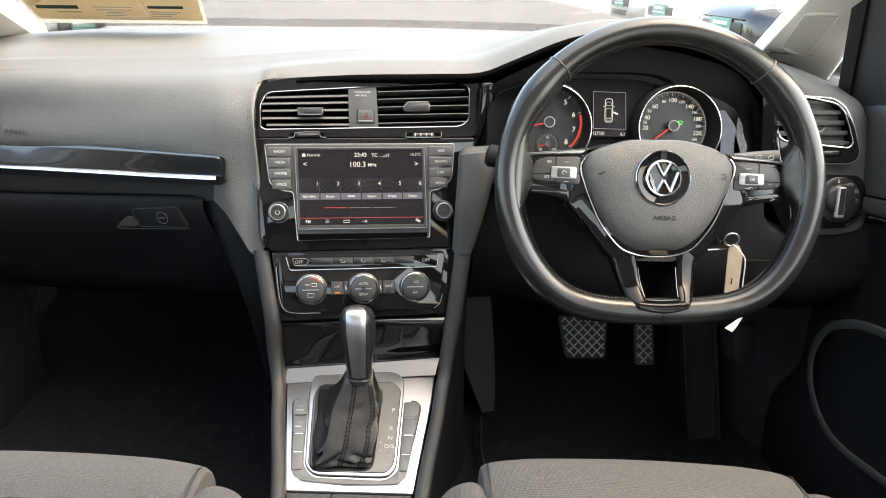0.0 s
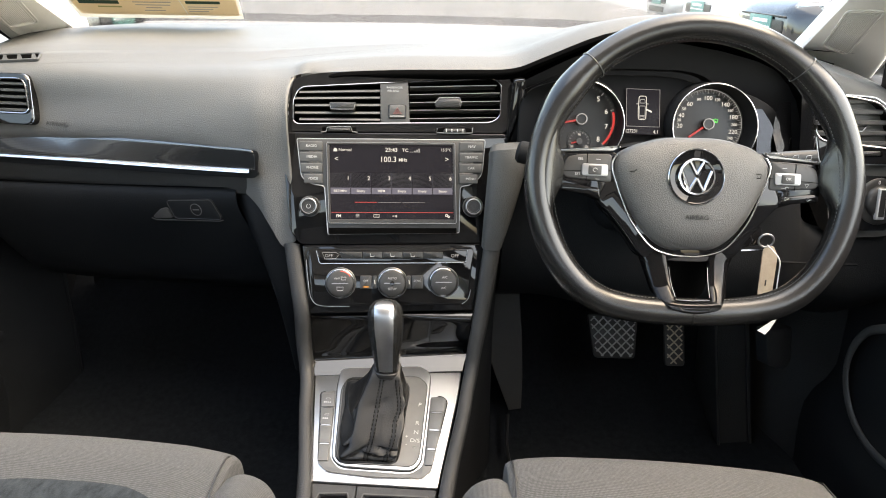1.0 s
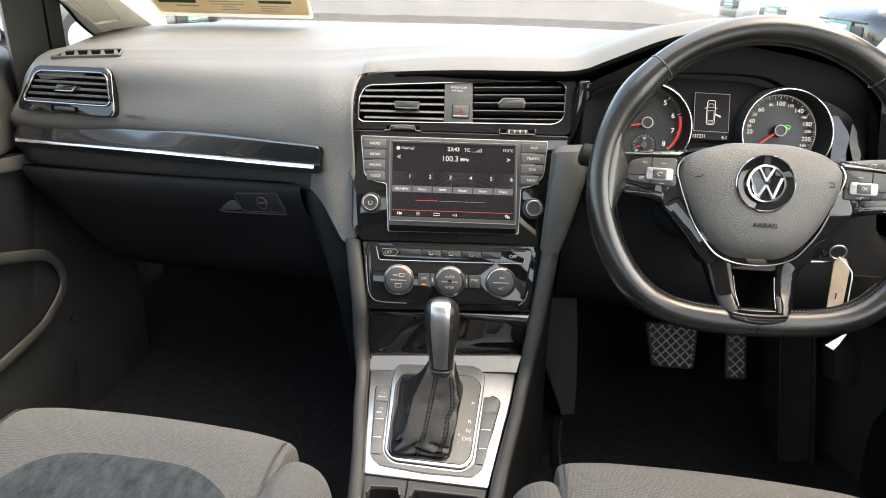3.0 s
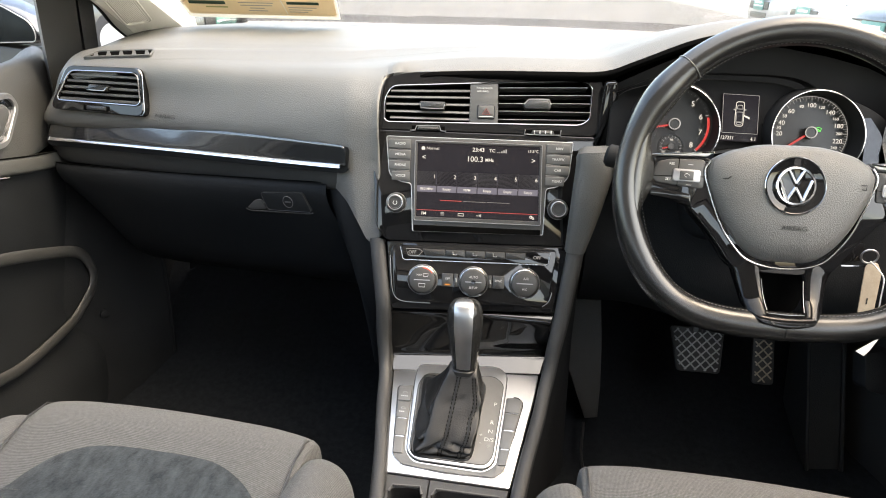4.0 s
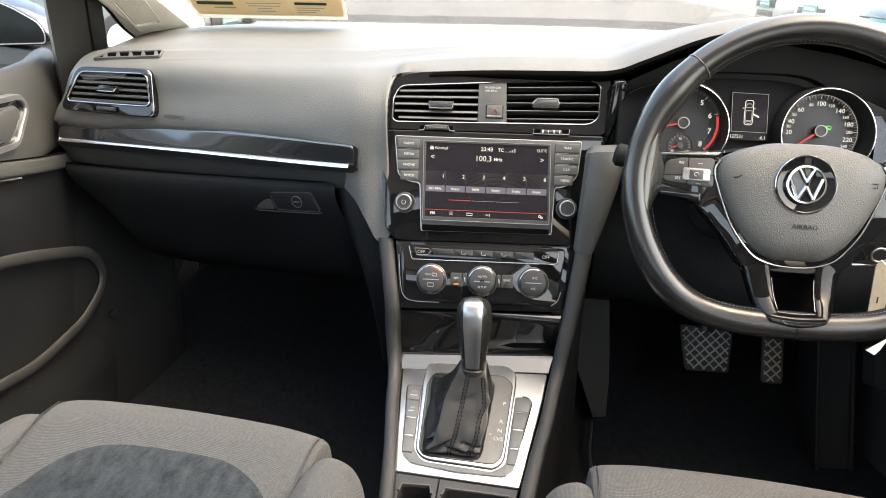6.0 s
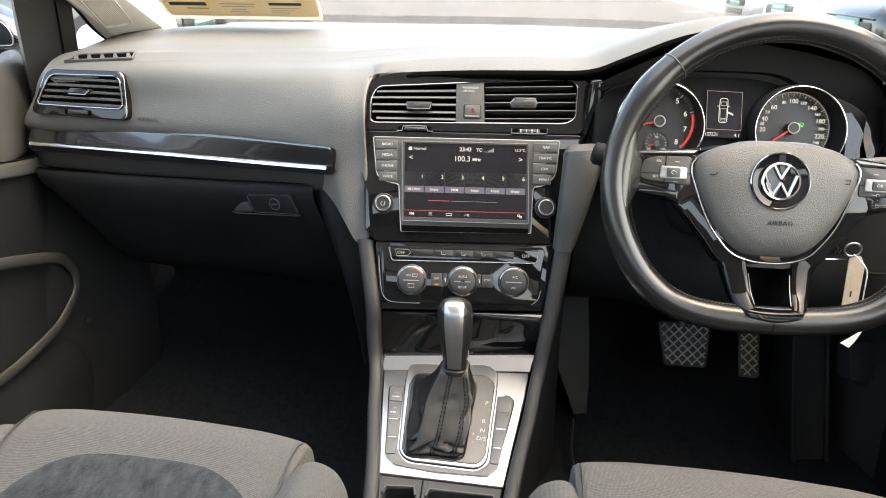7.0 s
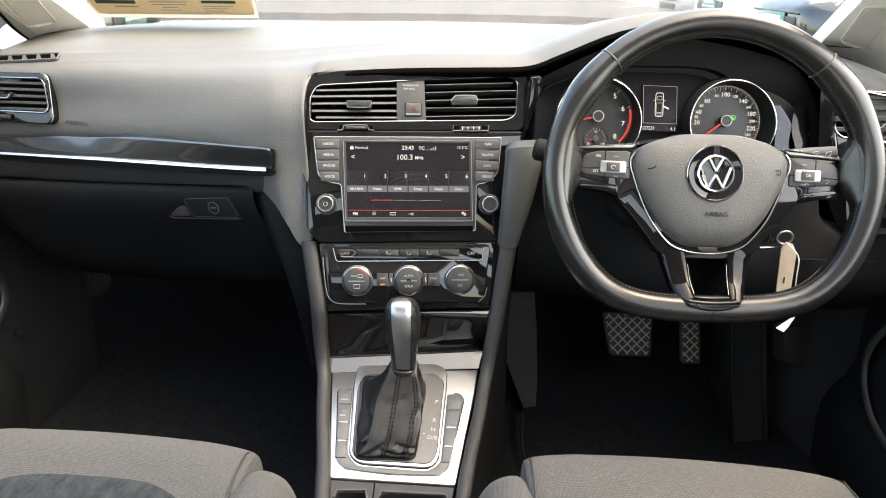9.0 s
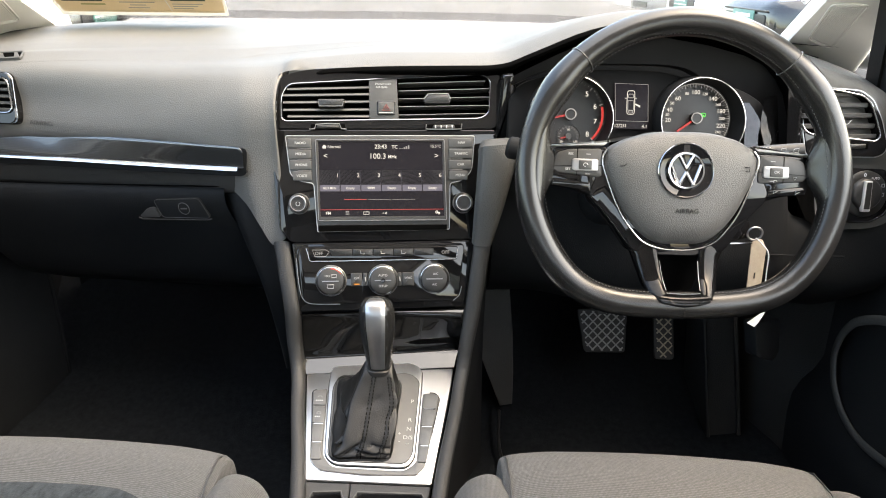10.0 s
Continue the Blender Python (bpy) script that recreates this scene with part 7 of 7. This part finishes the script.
part("slip", prism([(-0.012, -0.001), (0.014, 0.017), (0.016, 0.020), (0.005, 0.0), (-0.001, -0.007)], -0.0008, 0.0, axes((0.506, 0.86, 0.4145), 5, 10)), white_ink, slip, smooth=False)
part("string", tube(spline([(0.508, 0.86, 0.466), (0.514, 0.862, 0.45), (0.518, 0.862, 0.432)], 4), 0.0006, FLAT, False, 4), white_ink, slip)

# ---- pedals and footwell ----


worn_grey = grain(material("worn rubber", (0.34, 0.335, 0.32), 0.35), 200, 0.2)
worn_brown = grain(material("dusty worn rubber", (0.36, 0.30, 0.22), 0.4), 200, 0.2)


def pedal(name, x0, x1, xb0, xb1, z1, z0, label):
    p = thing(name, ((x0 + x1) / 2, 1.2, z0), label, "pedal")
    m = axes(((x0 + x1) / 2, 1.200, (z0 + z1) / 2), 0, 22)
    c, h = (x0 + x1) / 2, (z1 - z0) / 2 / math.cos(radians(22))
    q = fillet([(x0 - c, h), (xb0 - c, -h), (xb1 - c, -h), (x1 - c, h)], 0.008)
    pad = part("rubber_pad", prism(q, -0.008, 0.0, m, 0.003), rubber, p, "black rubber pad")
    bm = bmesh.new()
    step = 0.0175
    for d in (-1, 1):
        for k in range(-12, 13):
            pts = []
            for j in range(41):
                v = -h + 2 * h * j / 40
                u = k * step + d * v
                f = (v + h) / (2 * h)
                lo, hi = (xb0 + (x0 - xb0) * f) - c + 0.004, (xb1 + (x1 - xb1) * f) - c - 0.004
                if lo < u < hi and abs(v) < h - 0.004:
                    pts.append((u, v, 0.0006))
            if len(pts) > 3:
                tube([pts[0], pts[-1]], 0.0014, m, False, 5, 0.8, bm=bm)
    part("tread", bm, worn_brown if x1 - x0 < 0.05 else worn_grey, pad, "worn raised diamond tread")
    part("arm", tube([((x0 + x1) / 2, 1.215, z1 - 0.01), ((x0 + x1) / 2, 1.26, z1 + 0.08), ((x0 + x1) / 2, 1.30, z1 + 0.20)], 0.010, FLAT, False, 8), vent_black, p)
    return p


pedal("brake_pedal", 0.3455, 0.4415, 0.3610, 0.4380, 0.250, 0.1740, "wide black rubber brake pedal with diamond tread")
pedal("accelerator_pedal", 0.4920, 0.5300, 0.4950, 0.5330, 0.245, 0.1610, "narrow brownish rubber accelerator pedal with diamond tread")
rest = thing("footrest", (0.2, 1.2, 0.1), "dark grey plastic footwell side panel", "footrest")
side = [(0.100, 0.30), (0.214, 0.30), (0.224, 0.21), (0.230, 0.122), (0.2315, 0.050), (0.2070, 0.045), (0.166, 0.156), (0.130, 0.22)]
part("panel", stack(bmesh.new(), [[(x, 1.192, z) for x, z in inset(side, 0.002)], [(x, 1.195, z) for x, z in side], [(x, 1.24, z) for x, z in side]], FLAT), trim_grey, rest, smooth=False)
part("cable", tube(spline([(0.205, 1.18, 0.045), (0.20, 1.10, 0.02), (0.215, 1.0, 0.012), (0.235, 0.9, 0.01)], 4), 0.003, FLAT, False, 6), vent_black, rest)
kick = thing("footwell_panel", (0.56, 1.2, 0.1), "black plastic panel beside the accelerator", "panel")
part("panel", stack(bmesh.new(), [[(0.566, 1.20, 0.32), (0.631, 1.21, 0.32), (0.631, 1.26, 0.32), (0.566, 1.26, 0.32)], [(0.606, 1.15, 0.012), (0.672, 1.16, 0.012), (0.672, 1.30, 0.012), (0.606, 1.30, 0.012)]], FLAT), ledge_grey, kick, smooth=False)
part("edge_rib", tube([(0.629, 1.205, 0.32), (0.670, 1.155, 0.012)], 0.004, FLAT, False, 6), vent_black, kick)
part("edge_rib", tube([(0.568, 1.197, 0.32), (0.608, 1.147, 0.012)], 0.003, FLAT, False, 6), vent_black, kick)
side_p = thing("kick_panel", (0.70, 1.05, 0.1), "black plastic kick panel with bonnet release, lightened as if lit", "panel")
# paler than the left kick panel: the light on it is in the colour
part("panel", sheet([[(0.755, 1.06, 0.0), (0.735, 1.13, 0.0), (0.70, 1.20, 0.02), (0.66, 1.30, 0.08)], [(0.765, 1.10, 0.16), (0.745, 1.15, 0.17), (0.71, 1.21, 0.19), (0.67, 1.30, 0.22)], [(0.77, 1.12, 0.40), (0.755, 1.16, 0.40), (0.72, 1.21, 0.42), (0.68, 1.30, 0.44)]], 4, 4), rail_grey, side_p)
part("release", prism(fillet([(-0.026, 0.04), (0.028, 0.04), (0.030, -0.02), (0.016, -0.035), (-0.020, -0.02)], 0.008), -0.02, 0.006, axes((0.625, 1.05, 0.275), 20, 10), 0.004), door_low, side_p)
left_k = thing("kick_panel", (-0.68, 1.2, 0.1), "black plastic kick panel in the passenger footwell", "panel")
part("panel", sheet([[(-0.75, 1.0, 0.0), (-0.73, 1.15, 0.0), (-0.67, 1.28, 0.05)], [(-0.77, 1.05, 0.2), (-0.75, 1.17, 0.22), (-0.68, 1.3, 0.25)], [(-0.78, 1.08, 0.45), (-0.76, 1.18, 0.48), (-0.70, 1.3, 0.5)]], 4, 4), low_plastic, left_k)
part("edge_rib", tube(spline([(-0.672, 1.275, 0.06), (-0.682, 1.293, 0.25), (-0.702, 1.293, 0.5)], 4), 0.003, FLAT, False, 6), low_plastic, left_k)
part("clip", lathe([(0.009, -0.004), (0.009, 0.002), (0.006, 0.0035), (0, 0.0035)], 0, 0, axes((-0.745, 1.165, 0.20), 60, 0), 20), low_plastic, left_k)

# ---- seats ----


def seat(xc, w, yf, skew, label, suede_on=True):
    """Cushion with a raised front roll, two bolsters and a darker inset."""
    s = thing("front_seat", (xc, yf - 0.25, 0.0), label, "car seat", "front seats")

    def yy(x):
        return yf - skew * (x / w) ** 2 - 0.011 * x / w

    cols = []
    for i in range(9):
        x = -w + 2 * w * i / 8
        e = 0.006 * abs(x / w) ** 10
        y = yy(x)
        dome = 0.004 * (1 - (x / w) ** 2)
        cols.append([(xc + x, y - 0.01, 0.10), (xc + x, y + 0.010, 0.22), (xc + x, y + 0.012, 0.285 - e), (xc + x, y + 0.003, 0.320 - e), (xc + x, y - 0.022, 0.339 - e + dome), (xc + x, y - 0.06, 0.343 - e + dome), (xc + x, y - 0.11, 0.334 - e + dome), (xc + x, y - 0.20, 0.322 - e), (xc + x, y - 0.42, 0.30 - e), (xc + x, y - 0.52, 0.29 - e)])
    cols = [[(p[0] - 0.003, p[1] - 0.012, p[2] - 0.075) for p in cols[0]], [(p[0] - 0.004, p[1] - 0.006, p[2] - 0.016) for p in cols[0]]] + cols + [[(p[0] + 0.004, p[1] - 0.006, p[2] - 0.016) for p in cols[-1]], [(p[0] + 0.003, p[1] - 0.012, p[2] - 0.075) for p in cols[-1]]]
    part("cushion", sheet(cols, 4, 4), cloth, s, "grey ribbed cloth cushion")
    if suede_on:
        net = []
        for i in range(11):
            x = (-1 + 2 * i / 10) * w * 0.86
            k = abs(x / (w * 0.86))
            y0 = yy(x) - 0.096 - 0.055 * k ** 3
            net.append([(xc + x + 0.016, y, z + 0.003 + d) for y, z, d in ((y0 + 0.004, float(np.interp(yy(x) - y0, (0.06, 0.11, 0.20, 0.42), (0.343, 0.334, 0.322, 0.30))), -0.0035 - 0.010 * k ** 6), (y0 - 0.006, float(np.interp(yy(x) - y0, (0.05, 0.10, 0.19, 0.41), (0.343, 0.334, 0.322, 0.30))), 0.004 - 0.010 * k ** 6), (yy(x) - 0.25, 0.317, 0.004), (yy(x) - 0.5, 0.293, 0.004))])
        part("inset", sheet(net, 3, 4), suede, s, "blue-grey suede centre panel")
        bm = bmesh.new()
        for i in range(46):
            x = (-0.92 + 1.84 * i / 46) * w * 0.86
            tube([(xc + 0.016 + x + d, yy(x) - 0.168, 0.3315) for d in (0, 0.0040)], 0.0007, FLAT, False, 4, bm=bm)
        part("stitching", bm, thread, s, "grey stitched seam across the inset")
        part("piping", tube([Vector(c[0]) + Vector((0, 0.002, 0.0035)) for c in net], 0.0022, FLAT, False, 6), cloth, s)
    for d in (-1, 1):
        rows = []
        for y, h, b in ((0.0, 0.265, 0.6), (-0.008, 0.303, 0.85), (-0.026, 0.326, 1.0), (-0.06, 0.340, 1.05), (-0.16, 0.350, 1.1), (-0.5, 0.36, 1.1)):
            y = yy(d * w) - 0.014 + y
            a, bw = xc + d * (w - 0.004), 0.066 * b
            rows.append([(a - d * 0.01, y, 0.16), (a, y, h - 0.030), (a + d * bw * 0.15, y, h - 0.004), (a + d * bw * 0.45, y, h), (a + d * bw * 0.8, y, h - 0.018), (a + d * bw, y - 0.01, h - 0.06), (a + d * bw * 0.98, y - 0.01, 0.12)])
        rows.insert(0, [(p[0], yy(d * w) - 0.018, p[2] - 0.05) for p in rows[0]])
        part("bolster", sheet(rows, 4, 4), cloth, s, "grey ribbed cloth side bolster")
        part("seam", tube([(xc + d * (w - 0.002), yy(d * w) - y, z) for y, z in ((-0.012, 0.25), (-0.011, 0.297), (0.002, 0.321), (0.024, 0.337), (0.06, 0.341), (0.11, 0.332), (0.20, 0.320), (0.4, 0.303))], 0.0010, FLAT, False, 6), dial_grey, s)
    part("base", box(xc - w + 0.02, yf - 0.5, 0.0, xc + w - 0.02, yf - 0.03, 0.18, 0.02), low_plastic, s)
    # unseen backs, reclined to let light onto the dash, the passenger seat further
    rows, tip = [], 0.35 if xc > 0 else 0.95
    for h, half, y in ((0.28, 0.19, 0.16), (0.42, 0.205, 0.12), (0.60, 0.205, 0.05), (0.76, 0.185, -0.02), (0.86, 0.15, -0.07), (0.89, 0.10, -0.09)):
        rows.append([(xc + half * u, y + d - tip * (h - 0.28), h - 0.6 * tip * (h - 0.28)) for u, d in ((-0.9, -0.09), (-1.0, -0.03), (-0.9, 0.02), (-0.5, 0.0), (0.5, 0.0), (0.9, 0.02), (1.0, -0.03), (0.9, -0.09), (0.0, -0.11), (-0.9, -0.09))])
    part("backrest", sheet(rows, 3, 3), cloth, s)
    return s


seat(-0.333, 0.173, 0.712, 0.008, "grey cloth passenger seat with blue-grey suede inset")
seat(0.329, 0.171, 0.694, 0.008, "grey cloth driver seat cushion with side bolsters")

# ---- card on the dash ----


def see_through(m):
    """Thin stock that lets light through."""
    t = m.node_tree
    out = next(n for n in t.nodes if n.type == "OUTPUT_MATERIAL")
    mix, back = t.nodes.new("ShaderNodeMixShader"), t.nodes.new("ShaderNodeBsdfTranslucent")
    mix.inputs[0].default_value = 0.5
    src = bsdf(m).inputs["Base Color"]
    if src.is_linked:
        t.links.new(src.links[0].from_socket, back.inputs[0])
    else:
        back.inputs[0].default_value = src.default_value
    t.links.new(bsdf(m).outputs[0], mix.inputs[1])
    t.links.new(back.outputs[0], mix.inputs[2])
    t.links.new(mix.outputs[0], out.inputs[0])
    return m


card_mat = see_through(mottled(material("yellow card", (0.8, 0.6, 0.3), 0.6), (0.80, 0.68, 0.49), (0.84, 0.735, 0.56), 8))
slip_top = thing("dealer_card", (-0.5, 1.48, 0.75), "yellow printed card in a sleeve leaning on the windscreen", "printed card")
CM = axes((-0.4718, 1.4020, 0.7705), 6, -50) @ Matrix.Diagonal((0.945, 0.94, 1, 1))
part("card", prism(fillet([(-0.165, 0.075), (0.158, 0.085), (0.156, -0.023), (-0.150, -0.022)], 0.004), -0.0008, 0.0006, CM), card_mat, slip_top)
part("sleeve", prism(fillet([(-0.170, 0.08), (0.163, 0.09), (0.161, -0.036), (-0.158, -0.036)], 0.003), -0.003, -0.0012, CM), see_through(grain(material("milky plastic sleeve", (0.75, 0.73, 0.68), 0.25), 40, 0.2)), slip_top)
for u, v, w_, h_ in ((-0.105, 0.016, 0.075, 0.010), (-0.088, 0.002, 0.045, 0.004), (0.092, 0.018, 0.066, 0.008)):
    part("print_bar", prism(rect(u - w_ / 2, v - h_ / 2, u + w_ / 2, v + h_ / 2), 0.0005, 0.0010, CM), green_ink if h_ > 0.006 else gold_ink, slip_top, smooth=False)
for k, ww in enumerate((0.072, 0.066, 0.03, 0.04)):
    part("print_bar", prism(rect(-0.005 - ww / 2, 0.016 - k * 0.0085, -0.005 + ww / 2, 0.0182 - k * 0.0085), 0.0005, 0.0009, CM), grey_ink, slip_top, smooth=False)
for k in range(3):
    part("print_bar", prism(rect(0.060, 0.003 - k * 0.007, 0.118 - k * 0.01, 0.005 - k * 0.007), 0.0005, 0.0009, CM), grey_ink, slip_top, smooth=False)
part("fold_line", prism([(0.047, 0.03), (0.0485, 0.03), (0.0555, -0.018), (0.054, -0.018)], 0.0005, 0.0009, CM), white_ink, slip_top, smooth=False)

# ---- door mirror ----
mir = thing("door_mirror", (-1.03, 1.38, 0.66), "gloss black door mirror with scuffed face", "door mirror")
MM = Matrix(((1, 0, 0, 0), (0, 0, -1, 1.38), (0, 1, 0, 0), (0, 0, 0, 1)))
q = fillet([(-0.940, 0.690), (-0.937, 0.715), (-0.950, 0.737), (-1.00, 0.763), (-1.06, 0.786), (-1.13, 0.795), (-1.16, 0.74), (-1.14, 0.680)], 0.012)
part("housing", prism(q, -0.075, 0.0, MM, 0.006), mirror_black, mir)
# mirror glass: scuffs, and its dark reflection painted as a dull near black
scuffed = material("scuffed mirror glass, reflection in colour", (0.01, 0.012, 0.014), 0.35, spec=0.08)
part("face", prism(inset(q, 0.006), -0.002, 0.0012, MM, 0.001), grain(mottled(scuffed, (0.004, 0.0055, 0.006), (0.012, 0.015, 0.016), 22, (0.25, 0.45)), 90, 0.1), mir, "scuffed mirror glass with a painted dark reflection")
part("face_edge", tube([(*p, 0.0012) for p in inset(q, 0.004)], 0.0012, MM, True, 6), satin, mir)
part("foot", prism(fillet([(-0.87, 0.655), (-0.925, 0.672), (-1.10, 0.690), (-1.12, 0.640), (-1.00, 0.625), (-0.88, 0.630)], 0.008), -0.06, -0.005, MM, 0.006), pillar_black, mir)

# ---- parked cars ----
car_glass = material("dark car window", (0.01, 0.012, 0.013), 0.05, coat=1.0)
tyre_rubber = grain(material("tyre", (0.02, 0.02, 0.02), 0.8), 60, 0.3)
alloy = material("alloy", (0.5, 0.5, 0.52), 0.3, 0.9)
lamp_glass = material("lamp lens", (0.55, 0.58, 0.6), 0.08, 0.3, coat=1.0)
plate_teal = material("teal show plate", (0.10, 0.25, 0.22), 0.4)
paint_white = material("white car paint", (0.78, 0.78, 0.78), 0.2, coat=1.0)
paint_dark = material("black car paint", (0.012, 0.013, 0.014), 0.15, coat=1.0)
paint_silver = material("silver car paint", (0.42, 0.43, 0.44), 0.28, 0.6, coat=1.0)


def parked_car(at, heading, paint, label, tall=0.0):
    """A hatchback, its nose at the given point; heading: degrees from north, anticlockwise."""
    top = thing("parked_car", at, label, "car", "parked cars")
    m = Matrix.Translation(at) @ Matrix.Rotation(radians(heading), 4, "Z")

    def ring(y, w, z0, z1, crown, tuckin=0.9):
        pts = [(-w * 0.86, z0), (w * 0.86, z0), (w * 0.98, z0 + 0.12), (w, z0 + (z1 - z0) * 0.45), (w * 0.97, z0 + (z1 - z0) * 0.8), (w * tuckin, z1), (w * 0.5, z1 + crown), (-w * 0.5, z1 + crown), (-w * tuckin, z1), (-w * 0.97, z0 + (z1 - z0) * 0.8), (-w, z0 + (z1 - z0) * 0.45), (-w * 0.98, z0 + 0.12)]
        return [(x, -y, z) for x, z in pts]

    h = tall
    secs = [ring(0.0, 0.62, 0.24, 0.56 + h, 0.02), ring(0.05, 0.76, 0.20, 0.64 + h, 0.03), ring(0.25, 0.86, 0.19, 0.74 + h, 0.04), ring(0.7, 0.89, 0.2, 0.84 + h, 0.05), ring(1.25, 0.90, 0.2, 0.93 + h, 0.04), ring(2.2, 0.90, 0.2, 0.96 + h, 0.03), ring(3.5, 0.90, 0.2, 0.98 + h, 0.03), ring(4.1, 0.86, 0.24, 0.96 + h, 0.02), ring(4.25, 0.78, 0.3, 0.85 + h, 0.02)]
    part("body", stack(bmesh.new(), secs, m), paint, top, angle=50)
    roof = [ring(1.15, 0.80, 0.90 + h, 0.95 + h, 0.0), ring(1.95, 0.68, 0.93 + h, 1.40 + h, 0.04, 0.85), ring(2.6, 0.66, 0.93 + h, 1.46 + h, 0.04, 0.85), ring(3.4, 0.66, 0.93 + h, 1.42 + h, 0.04, 0.85), ring(4.05, 0.70, 0.93 + h, 0.98 + h, 0.0)]
    part("windows", stack(bmesh.new(), roof, m), car_glass, top, "dark car windows", angle=50)
    part("roof", sheet([[m @ Vector((x, -y, z + h + 0.012)) for x, z in ((-0.60, 1.40), (-0.33, 1.465), (0.33, 1.465), (0.60, 1.40))] for y in (1.95, 2.6, 3.4)], 3, 3, 0.02), paint, top)
    for s_ in (-1, 1):
        part("headlamp", prism(fillet([(0.0, 0.0), (0.34, 0.03), (0.40, 0.16), (0.05, 0.14)], 0.03), -0.05, 0.05, m @ Matrix.Translation((s_ * 0.45, -0.16, 0.60 + h)) @ Matrix.Rotation(radians(s_ * -28), 4, "Z") @ Matrix.Rotation(radians(75), 4, "X") @ Matrix.Diagonal((s_, 1, -1, 1)), 0.02), lamp_glass, top)
        part("fog_intake", prism(fillet([(0.0, 0.0), (0.24, 0.03), (0.22, 0.13), (0.04, 0.12)], 0.02), -0.02, 0.02, m @ Matrix.Translation((s_ * 0.50, -0.035, 0.30)) @ Matrix.Rotation(radians(s_ * -22), 4, "Z") @ Matrix.Rotation(radians(90), 4, "X") @ Matrix.Diagonal((s_, 1, -1, 1)), 0.01), vent_black, top)
        part("door_mirror", box(-0.09, -0.06, -0.06, 0.09, 0.06, 0.06, 0.03, m @ Matrix.Translation((s_ * 0.98, -1.45, 1.02 + h))), paint, top)
        for y in (0.85, 3.4):
            w = part("wheel", tube([(s_ * 0.70, -y, 0.31), (s_ * 0.72, -y, 0.31), (s_ * 0.89, -y, 0.31), (s_ * 0.905, -y, 0.31)], [0.28, 0.31, 0.31, 0.28], m, False, 32), tyre_rubber, top)
            part("rim", tube([(s_ * 0.895, -y, 0.31), (s_ * 0.912, -y, 0.31)], [0.21, 0.20], m, False, 24), alloy, w)
    g = m @ Matrix.Translation((0, 0.012, 0)) @ Matrix.Rotation(radians(90), 4, "X") @ Matrix.Diagonal((1, 1, -1, 1))
    part("grille", prism(rect(-0.50, 0.44, 0.50, 0.60, 0.04), -0.03, 0.004, g, 0.004), vent_black, top)
    part("lower_grille", prism(rect(-0.42, 0.26, 0.42, 0.38, 0.03), -0.02, 0.002, g, 0.004), vent_black, top)
    part("grille_bar", prism(rect(-0.52, 0.635, 0.52, 0.655, 0.008), -0.03, 0.010, g, 0.004), vent_black if paint is paint_dark else alloy, top, "slim grille bar")
    p = part("show_plate", prism(rect(-0.26, 0.42, 0.26, 0.64, 0.01), 0.0, 0.016, g, 0.002), plate_teal, top, "teal show plate")
    part("print_bar", prism(rect(-0.18, 0.56, 0.18, 0.60), 0.012, 0.018, g), white_ink, p, smooth=False)
    part("print_bar", prism(rect(-0.24, 0.500, 0.24, 0.520), 0.012, 0.018, g), white_ink, p, smooth=False)
    return top


parked_car((3.95, 9.4, ROAD), 96, paint_dark, "black hatchback parked nose out on the forecourt", 0.06)
parked_car((4.3, 13.0, ROAD), 96, paint_white, "white hatchback parked nose out on the forecourt")
parked_car((4.55, 16.6, ROAD), 96, paint_silver, "silver hatchback parked nose out further along")
paint_grey = material("grey car paint", (0.07, 0.072, 0.07), 0.3, 0.5, coat=1.0)
parked_car((-3.7, 8.4, ROAD), 268, paint_grey, "dark grey hatchback parked across the forecourt")
line_paint = grain(material("worn white road paint", (0.7, 0.7, 0.68), 0.8), 80, 0.4)
bm = box(-0.06, -2.2, 0, 0.06, 2.2, 0.004, 0, Matrix.Translation((5.8, 23.0, ROAD)) @ Matrix.Rotation(radians(-38), 4, "Z"))
setting("road_marking", bm, line_paint, "worn white parking bay line", "road marking", smooth=False)
